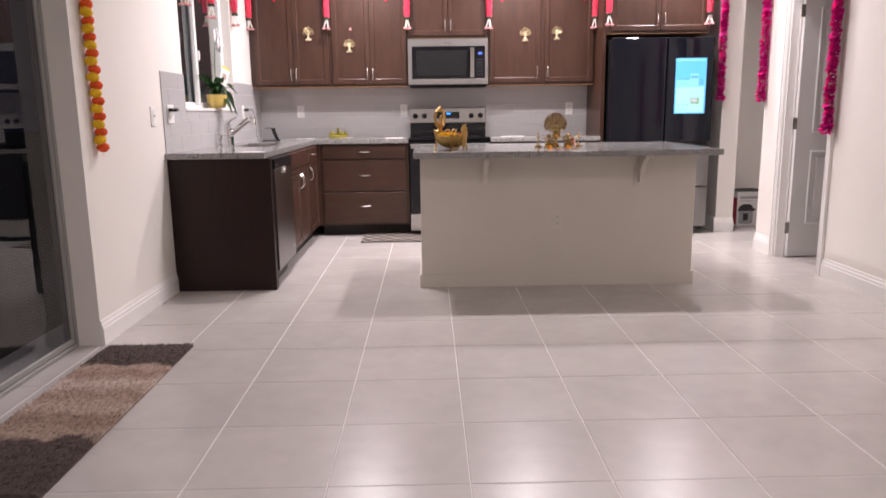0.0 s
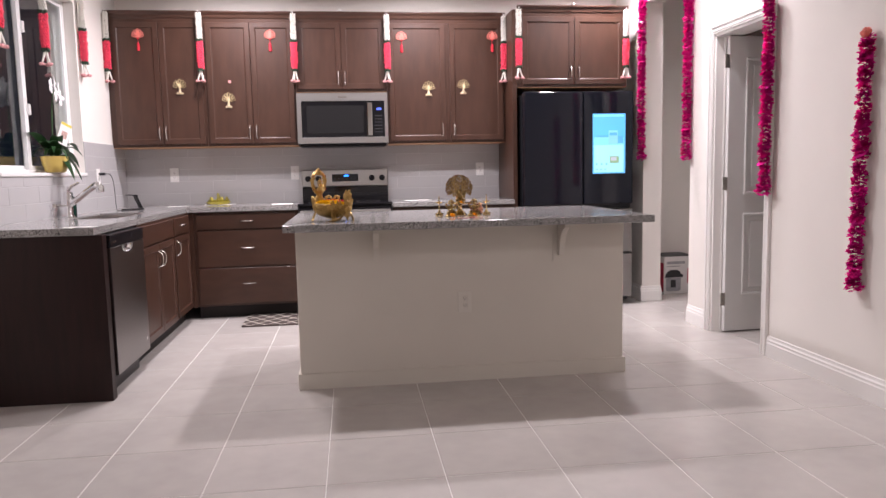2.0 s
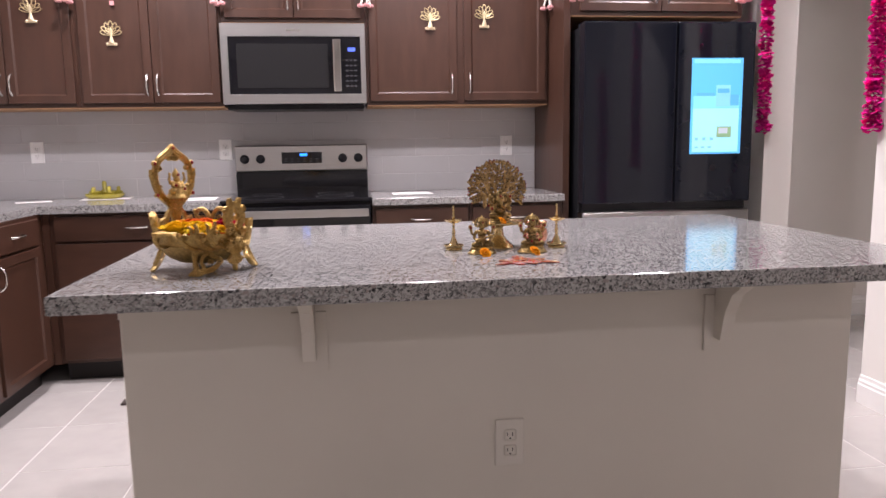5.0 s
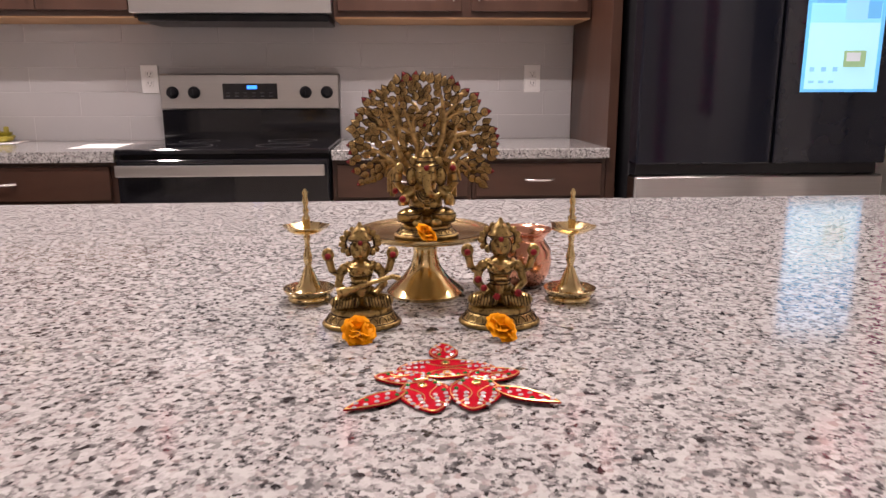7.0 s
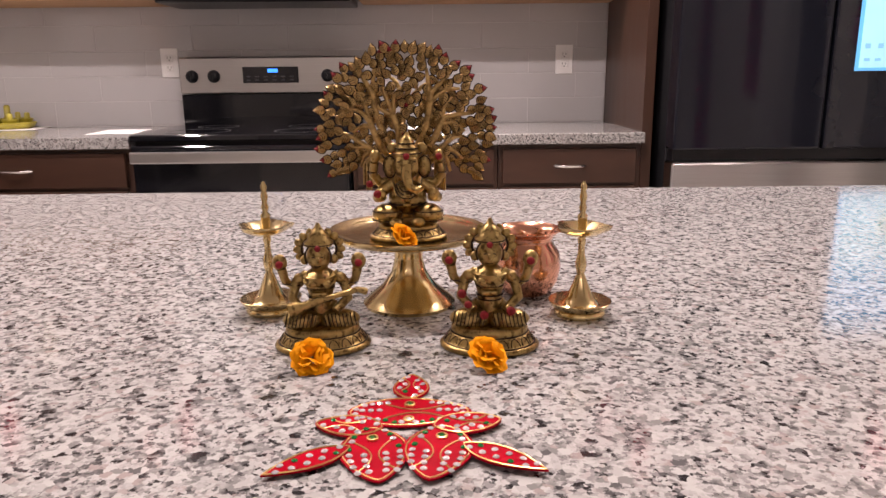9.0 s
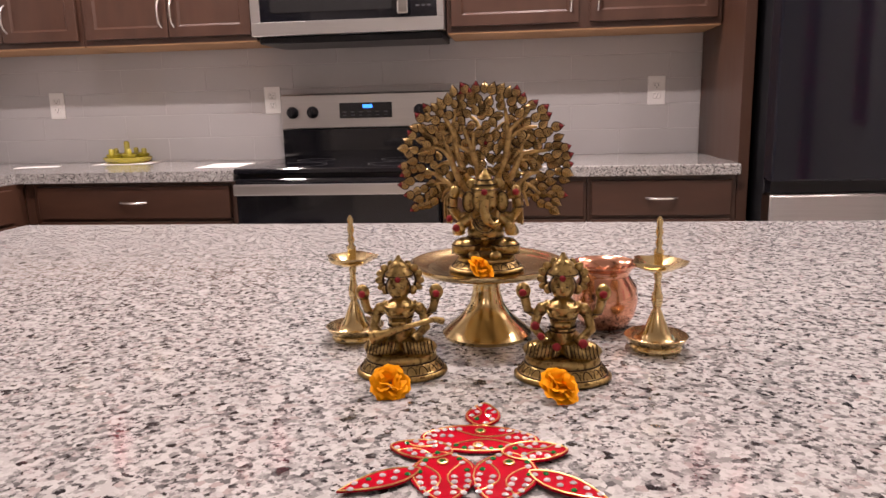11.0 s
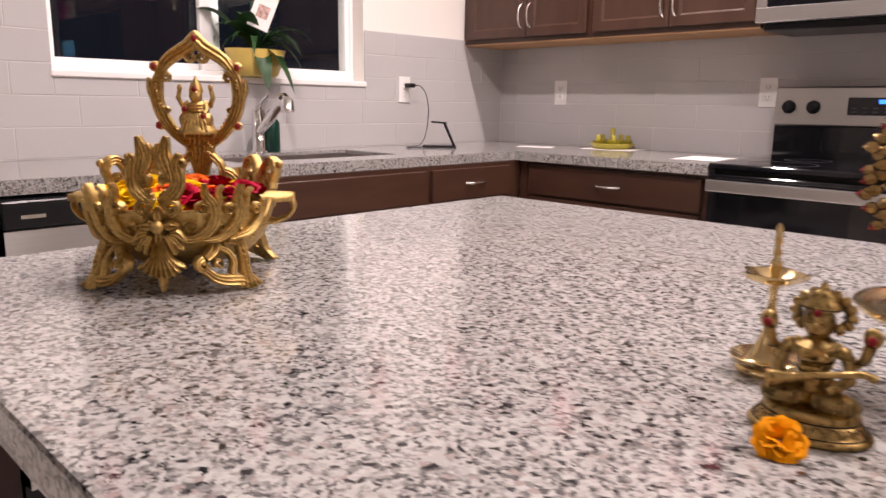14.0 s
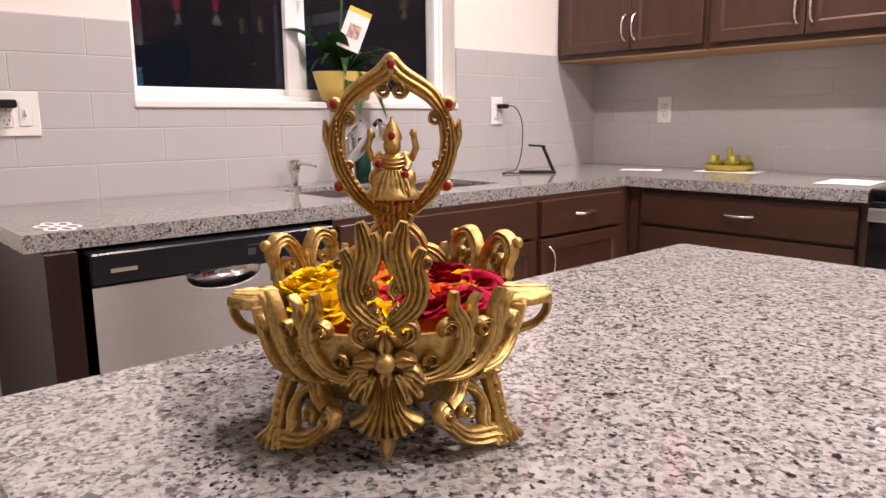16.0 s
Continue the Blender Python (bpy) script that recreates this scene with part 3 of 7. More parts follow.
def pantry_door():
    y0, y1, z1 = PDOOR
    fr = thing("door_frame_2", pose(XR, (y0 + y1) / 2, 0, 0, 0, -90), "white moulded door casing around the pantry doorway", "door frame", kind="structure")
    a = (y1 - y0) / 2
    for s, nm in ((-1, "casing"), (1, "casing")):
        part(nm, boxes((min(s * a, s * (a + 0.062)), -0.014, 0, max(s * a, s * (a + 0.062)), 0, z1 + 0.062),
                       (min(s * (a + 0.04), s * (a + 0.062)), -0.022, 0, max(s * (a + 0.04), s * (a + 0.062)), -0.014, z1 + 0.062),
                       (min(s * (a + 0.012), s * (a + 0.022)), -0.018, 0, max(s * (a + 0.012), s * (a + 0.022)), -0.014, z1 + 0.012), bevel=0.002), TRIM, fr)
    part("casing", boxes((-a, -0.014, z1, a, 0, z1 + 0.062), (-a - 0.03, -0.022, z1 + 0.04, a + 0.03, -0.0141, z1 + 0.061), (-a - 0.012, -0.018, z1 + 0.012, a + 0.012, -0.0141, z1 + 0.022), bevel=0.002), TRIM, fr)
    part("jamb", boxes((-a, 0, 0, -a + 0.018, 0.165, z1), (a - 0.018, 0, 0, a, 0.165, z1), (-a + 0.018, 0, z1 - 0.018, a - 0.018, 0.165, z1)), TRIM, fr)
    part("door_stop", boxes((-a + 0.018, 0.06, 0, -a + 0.03, 0.10, z1 - 0.018), (a - 0.03, 0.06, 0, a - 0.018, 0.10, z1 - 0.018)), TRIM, fr)
    w, h = 0.60, z1 - 0.035
    d = thing("door_2", pose(XR + 0.062, y1 - 0.042, 0.012, 0, 0, 2), "open grey-white two-panel pantry door", "door", kind="structure")
    bm = bmesh.new()
    box(bm, 0, -0.035, 0, w, 0, h, bevel=0.002)
    leaf = part("leaf", bm, DOORP, d)
    for z0, z2 in ((0.25, 0.82), (0.95, h - 0.14)):
        bm = bmesh.new()
        x0, x1 = 0.12, w - 0.12
        # moulding frame standing proud round a raised field
        for q in ((x0, z0, x1, z0 + 0.022), (x0, z2 - 0.022, x1, z2), (x0, z0 + 0.022, x0 + 0.022, z2 - 0.022), (x1 - 0.022, z0 + 0.022, x1, z2 - 0.022)):
            box(bm, q[0], -0.046, q[1], q[2], -0.0351, q[3], bevel=0.005)
        box(bm, x0 + 0.05, -0.043, z0 + 0.05, x1 - 0.05, -0.0351, z2 - 0.05, bevel=0.0065)
        part("panel", bm, DOORP, leaf)
    for z in (0.18, 0.98, 1.80):
        part("hinge", boxes((-0.03, -0.037, z, 0.002, -0.030, z + 0.09), bevel=0.001), NICKEL, d)
    bm = bmesh.new()
    lathe(bm, [(0.001, 0), (0.026, 0.002), (0.026, 0.006), (0.01, 0.012), (0.01, 0.03), (0.026, 0.04), (0.028, 0.055), (0.015, 0.064), (0.001, 0.066)], 16)
    part("door_knob", bm, NICKEL, d, smooth=True, m=pose(w - 0.06, -0.035, 0.93, 90))


pantry_door()


def wall_plate(name, m, label, kind="outlet", gangs=1, finish=WHITEP):
    """A plate facing local -y with sockets or a rocker."""
    t = thing(name, m, label, "outlet" if kind == "outlet" else "switch")
    w = 0.073 if gangs == 1 else 0.118
    part("plate", boxes((-w / 2, -0.006, -0.06, w / 2, 0, 0.06), bevel=0.002), finish, t)
    cs = [0] if gangs == 1 else [-0.023, 0.023]
    for i, cx in enumerate(cs):
        if kind == "outlet" and i == 0:
            for z in (-0.02, 0.02):
                bm = bmesh.new()
                box(bm, cx - 0.016, -0.0085, z - 0.014, cx + 0.016, -0.0061, z + 0.014, bevel=0.004)
                s = part("socket", bm, finish, t)
                part("slots", boxes((cx - 0.008, -0.0092, z - 0.002, cx - 0.006, -0.0086, z + 0.007), (cx + 0.005, -0.0092, z - 0.002, cx + 0.007, -0.0086, z + 0.007), (cx - 0.002, -0.0092, z - 0.010, cx + 0.002, -0.0086, z - 0.006)), BLACKP, s)
        else:
            part("rocker", boxes((cx - 0.016, -0.009, -0.033, cx + 0.016, -0.0061, 0.033), bevel=0.002), finish, t)
            part("toggle", boxes((cx - 0.004, -0.018, -0.004, cx + 0.004, -0.0091, 0.012), bevel=0.002), finish, t)
    return t


for x in (-1.478, -0.442, 1.230):
    wall_plate("wall_outlet", pose(x, -0.0085, 1.175), "white double wall outlet on the grey tiles")
wall_plate("wall_outlet", pose(XL + 0.0085, -0.73, 1.175, 0, 0, 90), "white wall outlet with a plugged-in black charger")
wall_plate("wall_outlet", pose(XL + 0.0085, -2.605, 1.163, 0, 0, 90), "white wall plate with outlet and switch beside the window", gangs=2)
wall_plate("light_switch", pose(XL + 0.0005, -2.89, 1.15, 0, 0, 90), "white light switch on the painted wall", kind="switch")
wall_plate("wall_outlet", pose(0.65, IY0 - 0.0005, 0.445), "beige double outlet on the island front", finish=mat("beige_outlet_plastic", (0.68, 0.64, 0.57), 0.4, vary=0.01))
bm = boxes((-1.868, -2.655, 1.178, -1.815, -2.61, 1.20), bevel=0.004)
solid("black_plug", bm, BLACKP, "black plug-in adapter in a wall outlet", "plug")
bm = boxes((-1.868, -0.735, 1.185, -1.825, -0.70, 1.205), bevel=0.004)
solid("charger_plug", bm, BLACKP, "black charger plug in a wall outlet", "plug")
bm = bmesh.new()
P = [Vector(p) for p in ((-1.826, -0.715, 1.195), (-1.80, -0.69, 1.19), (-1.79, -0.66, 1.14), (-1.785, -0.655, 1.06), (-1.775, -0.68, 0.97), (-1.75, -0.74, 0.922), (-1.72, -0.83, 0.918), (-1.67, -0.90, 0.918), (-1.64, -0.85, 0.918), (-1.63, -0.76, 0.919))]
pts = []
for i in range(len(P) - 1):
    p0, p1, p2, p3 = P[max(i - 1, 0)], P[i], P[i + 1], P[min(i + 2, len(P) - 1)]
    for k in range(4):
        u = k / 4
        pts.append(0.5 * ((2 * p1) + (p2 - p0) * u + (2 * p0 - 5 * p1 + 4 * p2 - p3) * u * u + (3 * p1 - p0 - 3 * p2 + p3) * u ** 3))
tube(bm, pts, 0.0022, 6)
solid("charger_cable", bm, BLACKP, "thin black charging cable trailing onto the worktop", "cable", smooth=True)

# ---- appliances ----
def microwave():
    t = thing("microwave", pose(0, -0.003, 1.414), "stainless steel over-the-range microwave with black window", "microwave")
    part("body", boxes((-0.379, -0.33, 0.002, 0.379, 0, 0.426), bevel=0.003), BLACKP, t)
    part("bottom_vent", boxes((-0.365, -0.325, -0.026, 0.365, -0.04, 0.0015), bevel=0.004), BLACKP, t)
    # steel border as four strips round the glass
    y0, y1 = -0.372, -0.331
    part("steel_border", boxes((-0.3795, y0, 0.0, 0.3795, y1, 0.052), (-0.3795, y0, 0.352, 0.3795, y1, 0.42), (-0.3795, y0, 0.0521, -0.342, y1, 0.3519), (0.352, y0, 0.0521, 0.3795, y1, 0.3519), bevel=0.002), STEEL, t)
    d = part("glass_front", boxes((-0.3419, y0 + 0.006, 0.0522, 0.3519, y1, 0.3518)), BLACKG, t)
    part("window_mesh", boxes((-0.30, y0 + 0.004, 0.085, 0.18, y0 + 0.0059, 0.315)), mat("dark_oven_screen", (0.012, 0.012, 0.013), 0.25, vary=0.1, scale=60), d)
    bm = bmesh.new()
    box(bm, 0.205, y0 - 0.032, 0.062, 0.248, y0 - 0.018, 0.335, bevel=0.005, seg=2)
    box(bm, 0.215, y0 - 0.019, 0.068, 0.238, y0 + 0.007, 0.09)
    box(bm, 0.215, y0 - 0.019, 0.308, 0.238, y0 + 0.007, 0.33)
    part("handle", bm, CHROME, d, "polished steel bar handle")
    part("display", boxes((0.285, y0 + 0.004, 0.275, 0.325, y0 + 0.0059, 0.295)), glow("blue_clock_digits", (0.08, 0.15, 0.9), 0.12), d)
    for r in range(6):
        for c in range(3):
            part("button", boxes((0.272 + c * 0.022, y0 + 0.0045, 0.09 + r * 0.027, 0.286 + c * 0.022, y0 + 0.0059, 0.097 + r * 0.027)), mat("grey_print", (0.045, 0.045, 0.05), 0.5) if r == 0 and c == 0 else bpy.data.materials["grey_print"], d)
    part("badge", boxes((-0.035, y0 - 0.001, 0.378, 0.035, y0 - 0.0001, 0.390)), NICKEL, t, "plain steel badge")


microwave()


def cooker():
    t = thing("electric_range", pose(0, -0.012, 0), "stainless steel electric range with black glass cooktop", "range")
    part("body", boxes((-0.377, -0.60, 0.03, 0.377, 0, 0.90), bevel=0.002), BLACKP, t)
    part("cooktop", boxes((-0.379, -0.645, 0.9005, 0.379, -0.075, 0.922), bevel=0.004), BLACKG, t)
    for x, y, r in ((-0.19, -0.48, 0.115), (0.19, -0.48, 0.10), (-0.19, -0.22, 0.08), (0.19, -0.22, 0.10)):
        bm = bmesh.new()
        lathe(bm, [(r, 0.9221), (r, 0.9226), (r - 0.003, 0.9226), (r - 0.003, 0.9221)], 40, (x, y, 0), caps=False)
        part("burner_ring", bm, bpy.data.materials["grey_print"], t)
    g = part("backguard", boxes((-0.377, -0.074, 0.9005, 0.377, 0, 1.045)), BLACKG, t)
    p = part("control_panel", boxes((-0.379, -0.085, 1.046, 0.379, 0, 1.196), bevel=0.006), STEEL, t)
    dsp = part("display", boxes((-0.115, -0.088, 1.09, 0.115, -0.0851, 1.155), bevel=0.001), BLACKG, p)
    part("clock", boxes((-0.012, -0.0888, 1.132, 0.03, -0.0881, 1.147)), glow("blue_clock", (0.03, 0.22, 1.0), 2.2), dsp)
    for i in range(12):
        part("button", boxes((-0.10 + (i % 6) * 0.036, -0.0888, 1.10 + (i // 6) * 0.014, -0.085 + (i % 6) * 0.036, -0.0881, 1.104 + (i // 6) * 0.014)), bpy.data.materials["grey_print"], dsp)
    for x in (-0.325, -0.235, 0.235, 0.325):
        bm = bmesh.new()
        lathe(bm, [(0.026, 0), (0.026, 0.004), (0.021, 0.007), (0.019, 0.026), (0.012, 0.029)], 20)
        k = part("knob", bm, BLACKP, p, smooth=True, m=pose(x, -0.0852, 1.118, 90))
        part("pointer", boxes((-0.003, -0.016, 0.0291, 0.003, 0.016, 0.033)), BLACKP, k)
    d = part("oven_door", boxes((-0.375, -0.645, 0.215, 0.375, -0.601, 0.885), bevel=0.004), BLACKG, t)
    bm = bmesh.new()
    box(bm, -0.365, -0.692, 0.828, 0.365, -0.676, 0.868, bevel=0.004, seg=2)
    for x in (-0.34, 0.34):
        box(bm, x - 0.012, -0.677, 0.836, x + 0.012, -0.644, 0.86)
    part("handle", bm, STEEL, d, "brushed steel flat bar handle")
    part("storage_drawer", boxes((-0.375, -0.64, 0.05, 0.375, -0.601, 0.21), bevel=0.004), STEEL, t)


cooker()


def dishwasher():
    t = thing("dishwasher", pose(XL + 0.03, -2.332, 0, 0, 0, 90), "stainless steel dishwasher with black control strip", "dishwasher")
    f = -0.622
    part("body", boxes((-0.298, f + 0.03, 0.10, 0.298, 0, 0.868)), BLACKP, t)
    hx, hw, hz, dip = -0.008, 0.092, 0.793, 0.043
    arc = [(hx + hw * math.cos(u), hz - dip * math.sin(u) ** 0.7) for u in [math.pi * k / 20 for k in range(21)]]
    bm = bmesh.new()
    extruded(bm, [(-0.301, 0.115), (0.301, 0.115), (0.301, hz)] + arc + [(-0.301, hz)], 0.049, pose(0, f + 0.029, 0))
    d = part("door", bm, STEELV, t)
    c = part("control_strip", boxes((-0.301, f - 0.022, 0.796, 0.301, f + 0.029, 0.866), bevel=0.004), BLACKP, t)
    part("badge", boxes((-0.262, f - 0.0232, 0.822, -0.206, f - 0.0221, 0.831)), NICKEL, c, "plain pale badge")
    part("panel_marks", boxes((0.055, f - 0.0232, 0.820, 0.075, f - 0.0221, 0.836), (0.055, f - 0.0232, 0.842, 0.085, f - 0.0221, 0.845)), bpy.data.materials["grey_print"], c)
    bm = bmesh.new()
    rows = []
    for i in range(9):
        v = 1 - i / 8
        rows.append([bm.verts.new((hx + v * hw * math.cos(u), f - 0.019 + 0.034 * math.sqrt(max(0, 1 - v * v)), hz - v * dip * math.sin(u) ** 0.7)) for u in [math.pi * k / 20 for k in range(21)]])
    for a, b in zip(rows, rows[1:]):
        for k in range(20):
            bm.faces.new((a[k], a[k + 1], b[k + 1], b[k]))
    tube(bm, [(x, f - 0.0195, z) for x, z in arc], 0.0024, 8)
    part("pocket_handle", bm, CHROME, d, "polished steel pocket handle", smooth=True)
    bm = bmesh.new()
    lathe(bm, [(0.011, 0), (0.011, 0.0006)], 18)
    part("round_sticker", bm, WHITEP, d, "small round white sticker", m=pose(0.255, f - 0.0202, 0.19, 90))
    part("toe_kick", boxes((-0.298, f + 0.05, 0.0, 0.298, f + 0.06, 0.099)), BLACKP, t)


dishwasher()


def fridge():
    X0, X1 = 1.472, 2.395
    c = (X0 + X1) / 2
    t = thing("refrigerator", pose(c, -0.03, 0), "black glass french-door refrigerator with a lit screen and steel drawers", "refrigerator")
    w = (X1 - X0) / 2
    part("body", boxes((-w + 0.005, -0.64, 0.03, w - 0.005, 0, 1.775), bevel=0.004), mat("dark_grey_metal", (0.03, 0.03, 0.034), 0.4, 0.6, vary=0.05), t)
    split = 1.968 - c
    for x0, x1 in ((-w, split - 0.004), (split + 0.004, w)):
        bm = bmesh.new()
        box(bm, x0, -0.735, 0.862, x1, -0.645, 1.79, bevel=0.008, seg=2)
        d = part("door", bm, FRIDGE, t)
    s = part("screen", boxes((2.047 - c, -0.7375, 1.115, 2.328 - c, -0.7352, 1.607)), glow("screen_sky_blue", (0.11, 0.43, 0.78), 0.7), d, "lit pale blue touch screen")
    y = -0.7385
    def pic(x0, z0, x1, z1, m, lift=0.0):
        part("screen_area", boxes((2.047 - c + x0, y - lift, 1.115 + z0, 2.047 - c + x1, -0.7376 - lift + 0.0, 1.115 + z1)), m, s)
    pic(0.012, 0.01, 0.266, 0.235, glow("screen_snow", (0.34, 0.68, 0.86), 0.68))
    pic(0.012, 0.235, 0.266, 0.30, glow("screen_mist", (0.20, 0.55, 0.82), 0.8))
    pic(0.012, 0.465, 0.266, 0.485, glow("screen_bar", (0.20, 0.55, 0.85), 0.75))
    pic(0.03, 0.30, 0.13, 0.315, glow("screen_hill", (0.10, 0.36, 0.66), 0.7))
    wm = glow("screen_card", (0.22, 0.52, 0.76), 0.75)
    pic(0.135, 0.245, 0.215, 0.355, wm, 0.0012)
    pic(0.143, 0.315, 0.207, 0.336, bpy.data.materials["screen_hill"], 0.0024)
    pic(0.215, 0.25, 0.262, 0.305, bpy.data.materials["screen_hill"], 0.0012)
    pic(0.145, 0.085, 0.226, 0.142, glow("screen_photo", (0.22, 0.36, 0.20), 0.7), 0.0012)
    pic(0.155, 0.105, 0.205, 0.135, glow("screen_photo_pale", (0.42, 0.46, 0.50), 0.7), 0.0024)
    ic = glow("screen_icon", (0.18, 0.42, 0.66), 0.8)
    for i in range(3):
        pic(0.025 + i * 0.042, 0.07, 0.043 + i * 0.042, 0.086, ic, 0.0012)
        pic(0.025 + i * 0.036, 0.03, 0.045 + i * 0.036, 0.04, ic, 0.0012)
    part("handle_recess", boxes((-w + 0.01, -0.70, 0.822, w - 0.01, -0.641, 0.861)), BLACKP, t)
    for z0, z1 in ((0.45, 0.82), (0.07, 0.44)):
        part("drawer", boxes((-w, -0.735, z0, w, -0.645, z1), bevel=0.006), STEELV, t)
    part("hinge_cover", boxes((-w + 0.02, -0.66, 1.7751, -w + 0.11, -0.56, 1.80), (w - 0.11, -0.66, 1.7751, w - 0.02, -0.56, 1.80), (split - 0.05, -0.66, 1.7751, split + 0.05, -0.58, 1.797), bevel=0.004), BLACKP, t)
    for x in (-w + 0.08, w - 0.08):
        bm = bmesh.new()
        lathe(bm, [(0.022, 0), (0.022, 0.02), (0.012, 0.031)], 12, (x, -0.58, 0))
        part("foot", bm, BLACKP, t, smooth=True)


fridge()

# ---- sink, tap and what stands on the worktops ----
bm = bmesh.new()
x0, x1, y0, y1 = SINK[0] - 0.038, SINK[1] + 0.028, -1.898, -1.202
zb = 0.70
for q in ((x0, y0, zb, x1, y1, zb + 0.004), (x0, y0, zb + 0.004, x0 + 0.004, y1, 0.902), (x1 - 0.004, y0, zb + 0.004, x1, y1, 0.902), (x0 + 0.004, y0, zb + 0.004, x1 - 0.004, y0 + 0.004, 0.902), (x0 + 0.004, y1 - 0.004, zb + 0.004, x1 - 0.004, y1, 0.902)):
    box(bm, *q)
solid("kitchen_sink", bm, STEEL, "stainless steel undermount sink in the granite worktop", "sink")


def tap():
    t = thing("kitchen_tap", pose(-1.795, -1.575, CT1), "chrome single-lever tap with pull-out spout", "tap")
    bm = bmesh.new()
    lathe(bm, [(0.034, 0), (0.034, 0.006), (0.027, 0.012), (0.026, 0.15), (0.023, 0.165), (0.004, 0.17)], 20)
    part("column", bm, CHROME, t, smooth=True)
    bm = bmesh.new()
    tube(bm, [(0.0, 0, 0.075), (0.06, 0, 0.115), (0.13, 0, 0.17), (0.165, 0, 0.196)], [0.021, 0.020, 0.019, 0.020], 14)
    part("spout", bm, CHROME, t, smooth=True)
    bm = bmesh.new()
    tube(bm, [(0.158, 0, 0.192), (0.182, 0, 0.204), (0.202, 0, 0.19), (0.207, 0, 0.158)], [0.021, 0.026, 0.027, 0.024], 14)
    part("spray_head", bm, CHROME, t, smooth=True)
    bm = bmesh.new()
    tube(bm, [(0, 0, 0.168), (0.01, 0.0, 0.185), (0.03, 0.0, 0.20), (0.075, 0.0, 0.222)], [0.014, 0.012, 0.008, 0.006], 10)
    part("lever", bm, CHROME, t, smooth=True)


tap()
t = thing("soap_dispenser", pose(-1.80, -1.80, CT1) @ Matrix.Scale(1.35, 4), "chrome built-in soap dispenser beside the sink", "soap dispenser")
bm = bmesh.new()
lathe(bm, [(0.019, 0), (0.019, 0.004), (0.010, 0.008), (0.010, 0.035), (0.016, 0.042), (0.017, 0.065), (0.014, 0.07)], 16)
part("pump", bm, CHROME, t, smooth=True)
bm = bmesh.new()
tube(bm, [(0, 0, 0.062), (0.05, 0.012, 0.06), (0.075, 0.018, 0.055)], [0.005, 0.004, 0.003], 8)
part("nozzle", bm, CHROME, t, smooth=True)
t = thing("soap_bottle", pose(-1.80, -1.515, CT1) @ Matrix.Scale(0.92, 4), "dark green liquid soap bottle behind the tap", "bottle")
GREENB = mat("green_bottle_plastic", (0.003, 0.035, 0.024), 0.2, vary=0.1)
bm = bmesh.new()
lathe(bm, [(0.034, 0), (0.036, 0.006), (0.036, 0.12), (0.028, 0.138), (0.014, 0.146), (0.014, 0.156)], 20)
part("bottle_body", bm, GREENB, t, smooth=True)
bm = bmesh.new()
lathe(bm, [(0.016, 0.1562), (0.016, 0.172), (0.012, 0.176)], 16)
part("cap", bm, GREENB, t, smooth=True)

t = thing("charging_stand", pose(-1.62, -0.71, CT1, 0, 0, 45), "black folding wireless charging stand on the worktop", "charger")
part("base", boxes((-0.10, -0.035, 0, 0.055, 0.035, 0.010), bevel=0.004), BLACKP, t)
part("upright", boxes((-0.006, -0.024, 0, 0.006, 0.024, 0.115), bevel=0.003), BLACKP, t, m=pose(0.045, 0, 0.006, 0, -24, 0))
part("pad", boxes((-0.06, -0.034, -0.004, 0.012, 0.034, 0.004), bevel=0.003), BLACKP, t, m=pose(-0.003, 0.0, 0.112, 0, 4, 0))

# yellow-green clay lamp set on white paper
OLIVE = mat("yellow_green_glaze", (0.34, 0.29, 0.03), 0.4, vary=0.2, scale=30)
PAPER = mat("white_paper", (0.80, 0.78, 0.76), 0.7, vary=0.03, scale=20)
t = thing("oil_lamp_set", pose(-1.10, -0.11, CT1 + 0.0018), "yellow-green cluster of little oil lamps on paper", "oil lamp")
bm = bmesh.new()
lathe(bm, [(0.085, 0.0), (0.098, 0.012), (0.104, 0.024), (0.098, 0.026), (0.09, 0.014)], 28)
part("tray", bm, OLIVE, t, smooth=True)
for a in range(5):
    bm = bmesh.new()
    cx, cy = 0.062 * math.cos(a * math.tau / 5 + 0.3), 0.062 * math.sin(a * math.tau / 5 + 0.3)
    lathe(bm, [(0.016, 0.014), (0.03, 0.03), (0.032, 0.04), (0.026, 0.04), (0.012, 0.028)], 14, (cx, cy, 0))
    lathe(bm, [(0.010, 0.03), (0.011, 0.06), (0.006, 0.064)], 10, (cx * 1.15, cy * 1.15, 0))
    part("cup", bm, OLIVE, t, smooth=True)
bm = bmesh.new()
lathe(bm, [(0.018, 0.012), (0.02, 0.04), (0.012, 0.05), (0.012, 0.09), (0.006, 0.096)], 14)
part("spike", bm, OLIVE, t, smooth=True)


def sheet(name, x, y, w, h, turn, label):
    bm = bmesh.new()
    r = random.Random(int(abs(x * 100)))
    n, k = 7, 5
    vs = [[bm.verts.new(((i / n - 0.5) * w * (1 + r.uniform(-0.04, 0.04)), (j / k - 0.5) * h * (1 + r.uniform(-0.06, 0.06)), 0.0006 + r.uniform(0, 0.0008))) for i in range(n + 1)] for j in range(k + 1)]
    for j in range(k):
        for i in range(n):
            bm.faces.new((vs[j][i], vs[j][i + 1], vs[j + 1][i + 1], vs[j + 1][i]))
    solid(name, bm, PAPER, label, "paper", m=pose(x, y, CT1, 0, 0, turn))


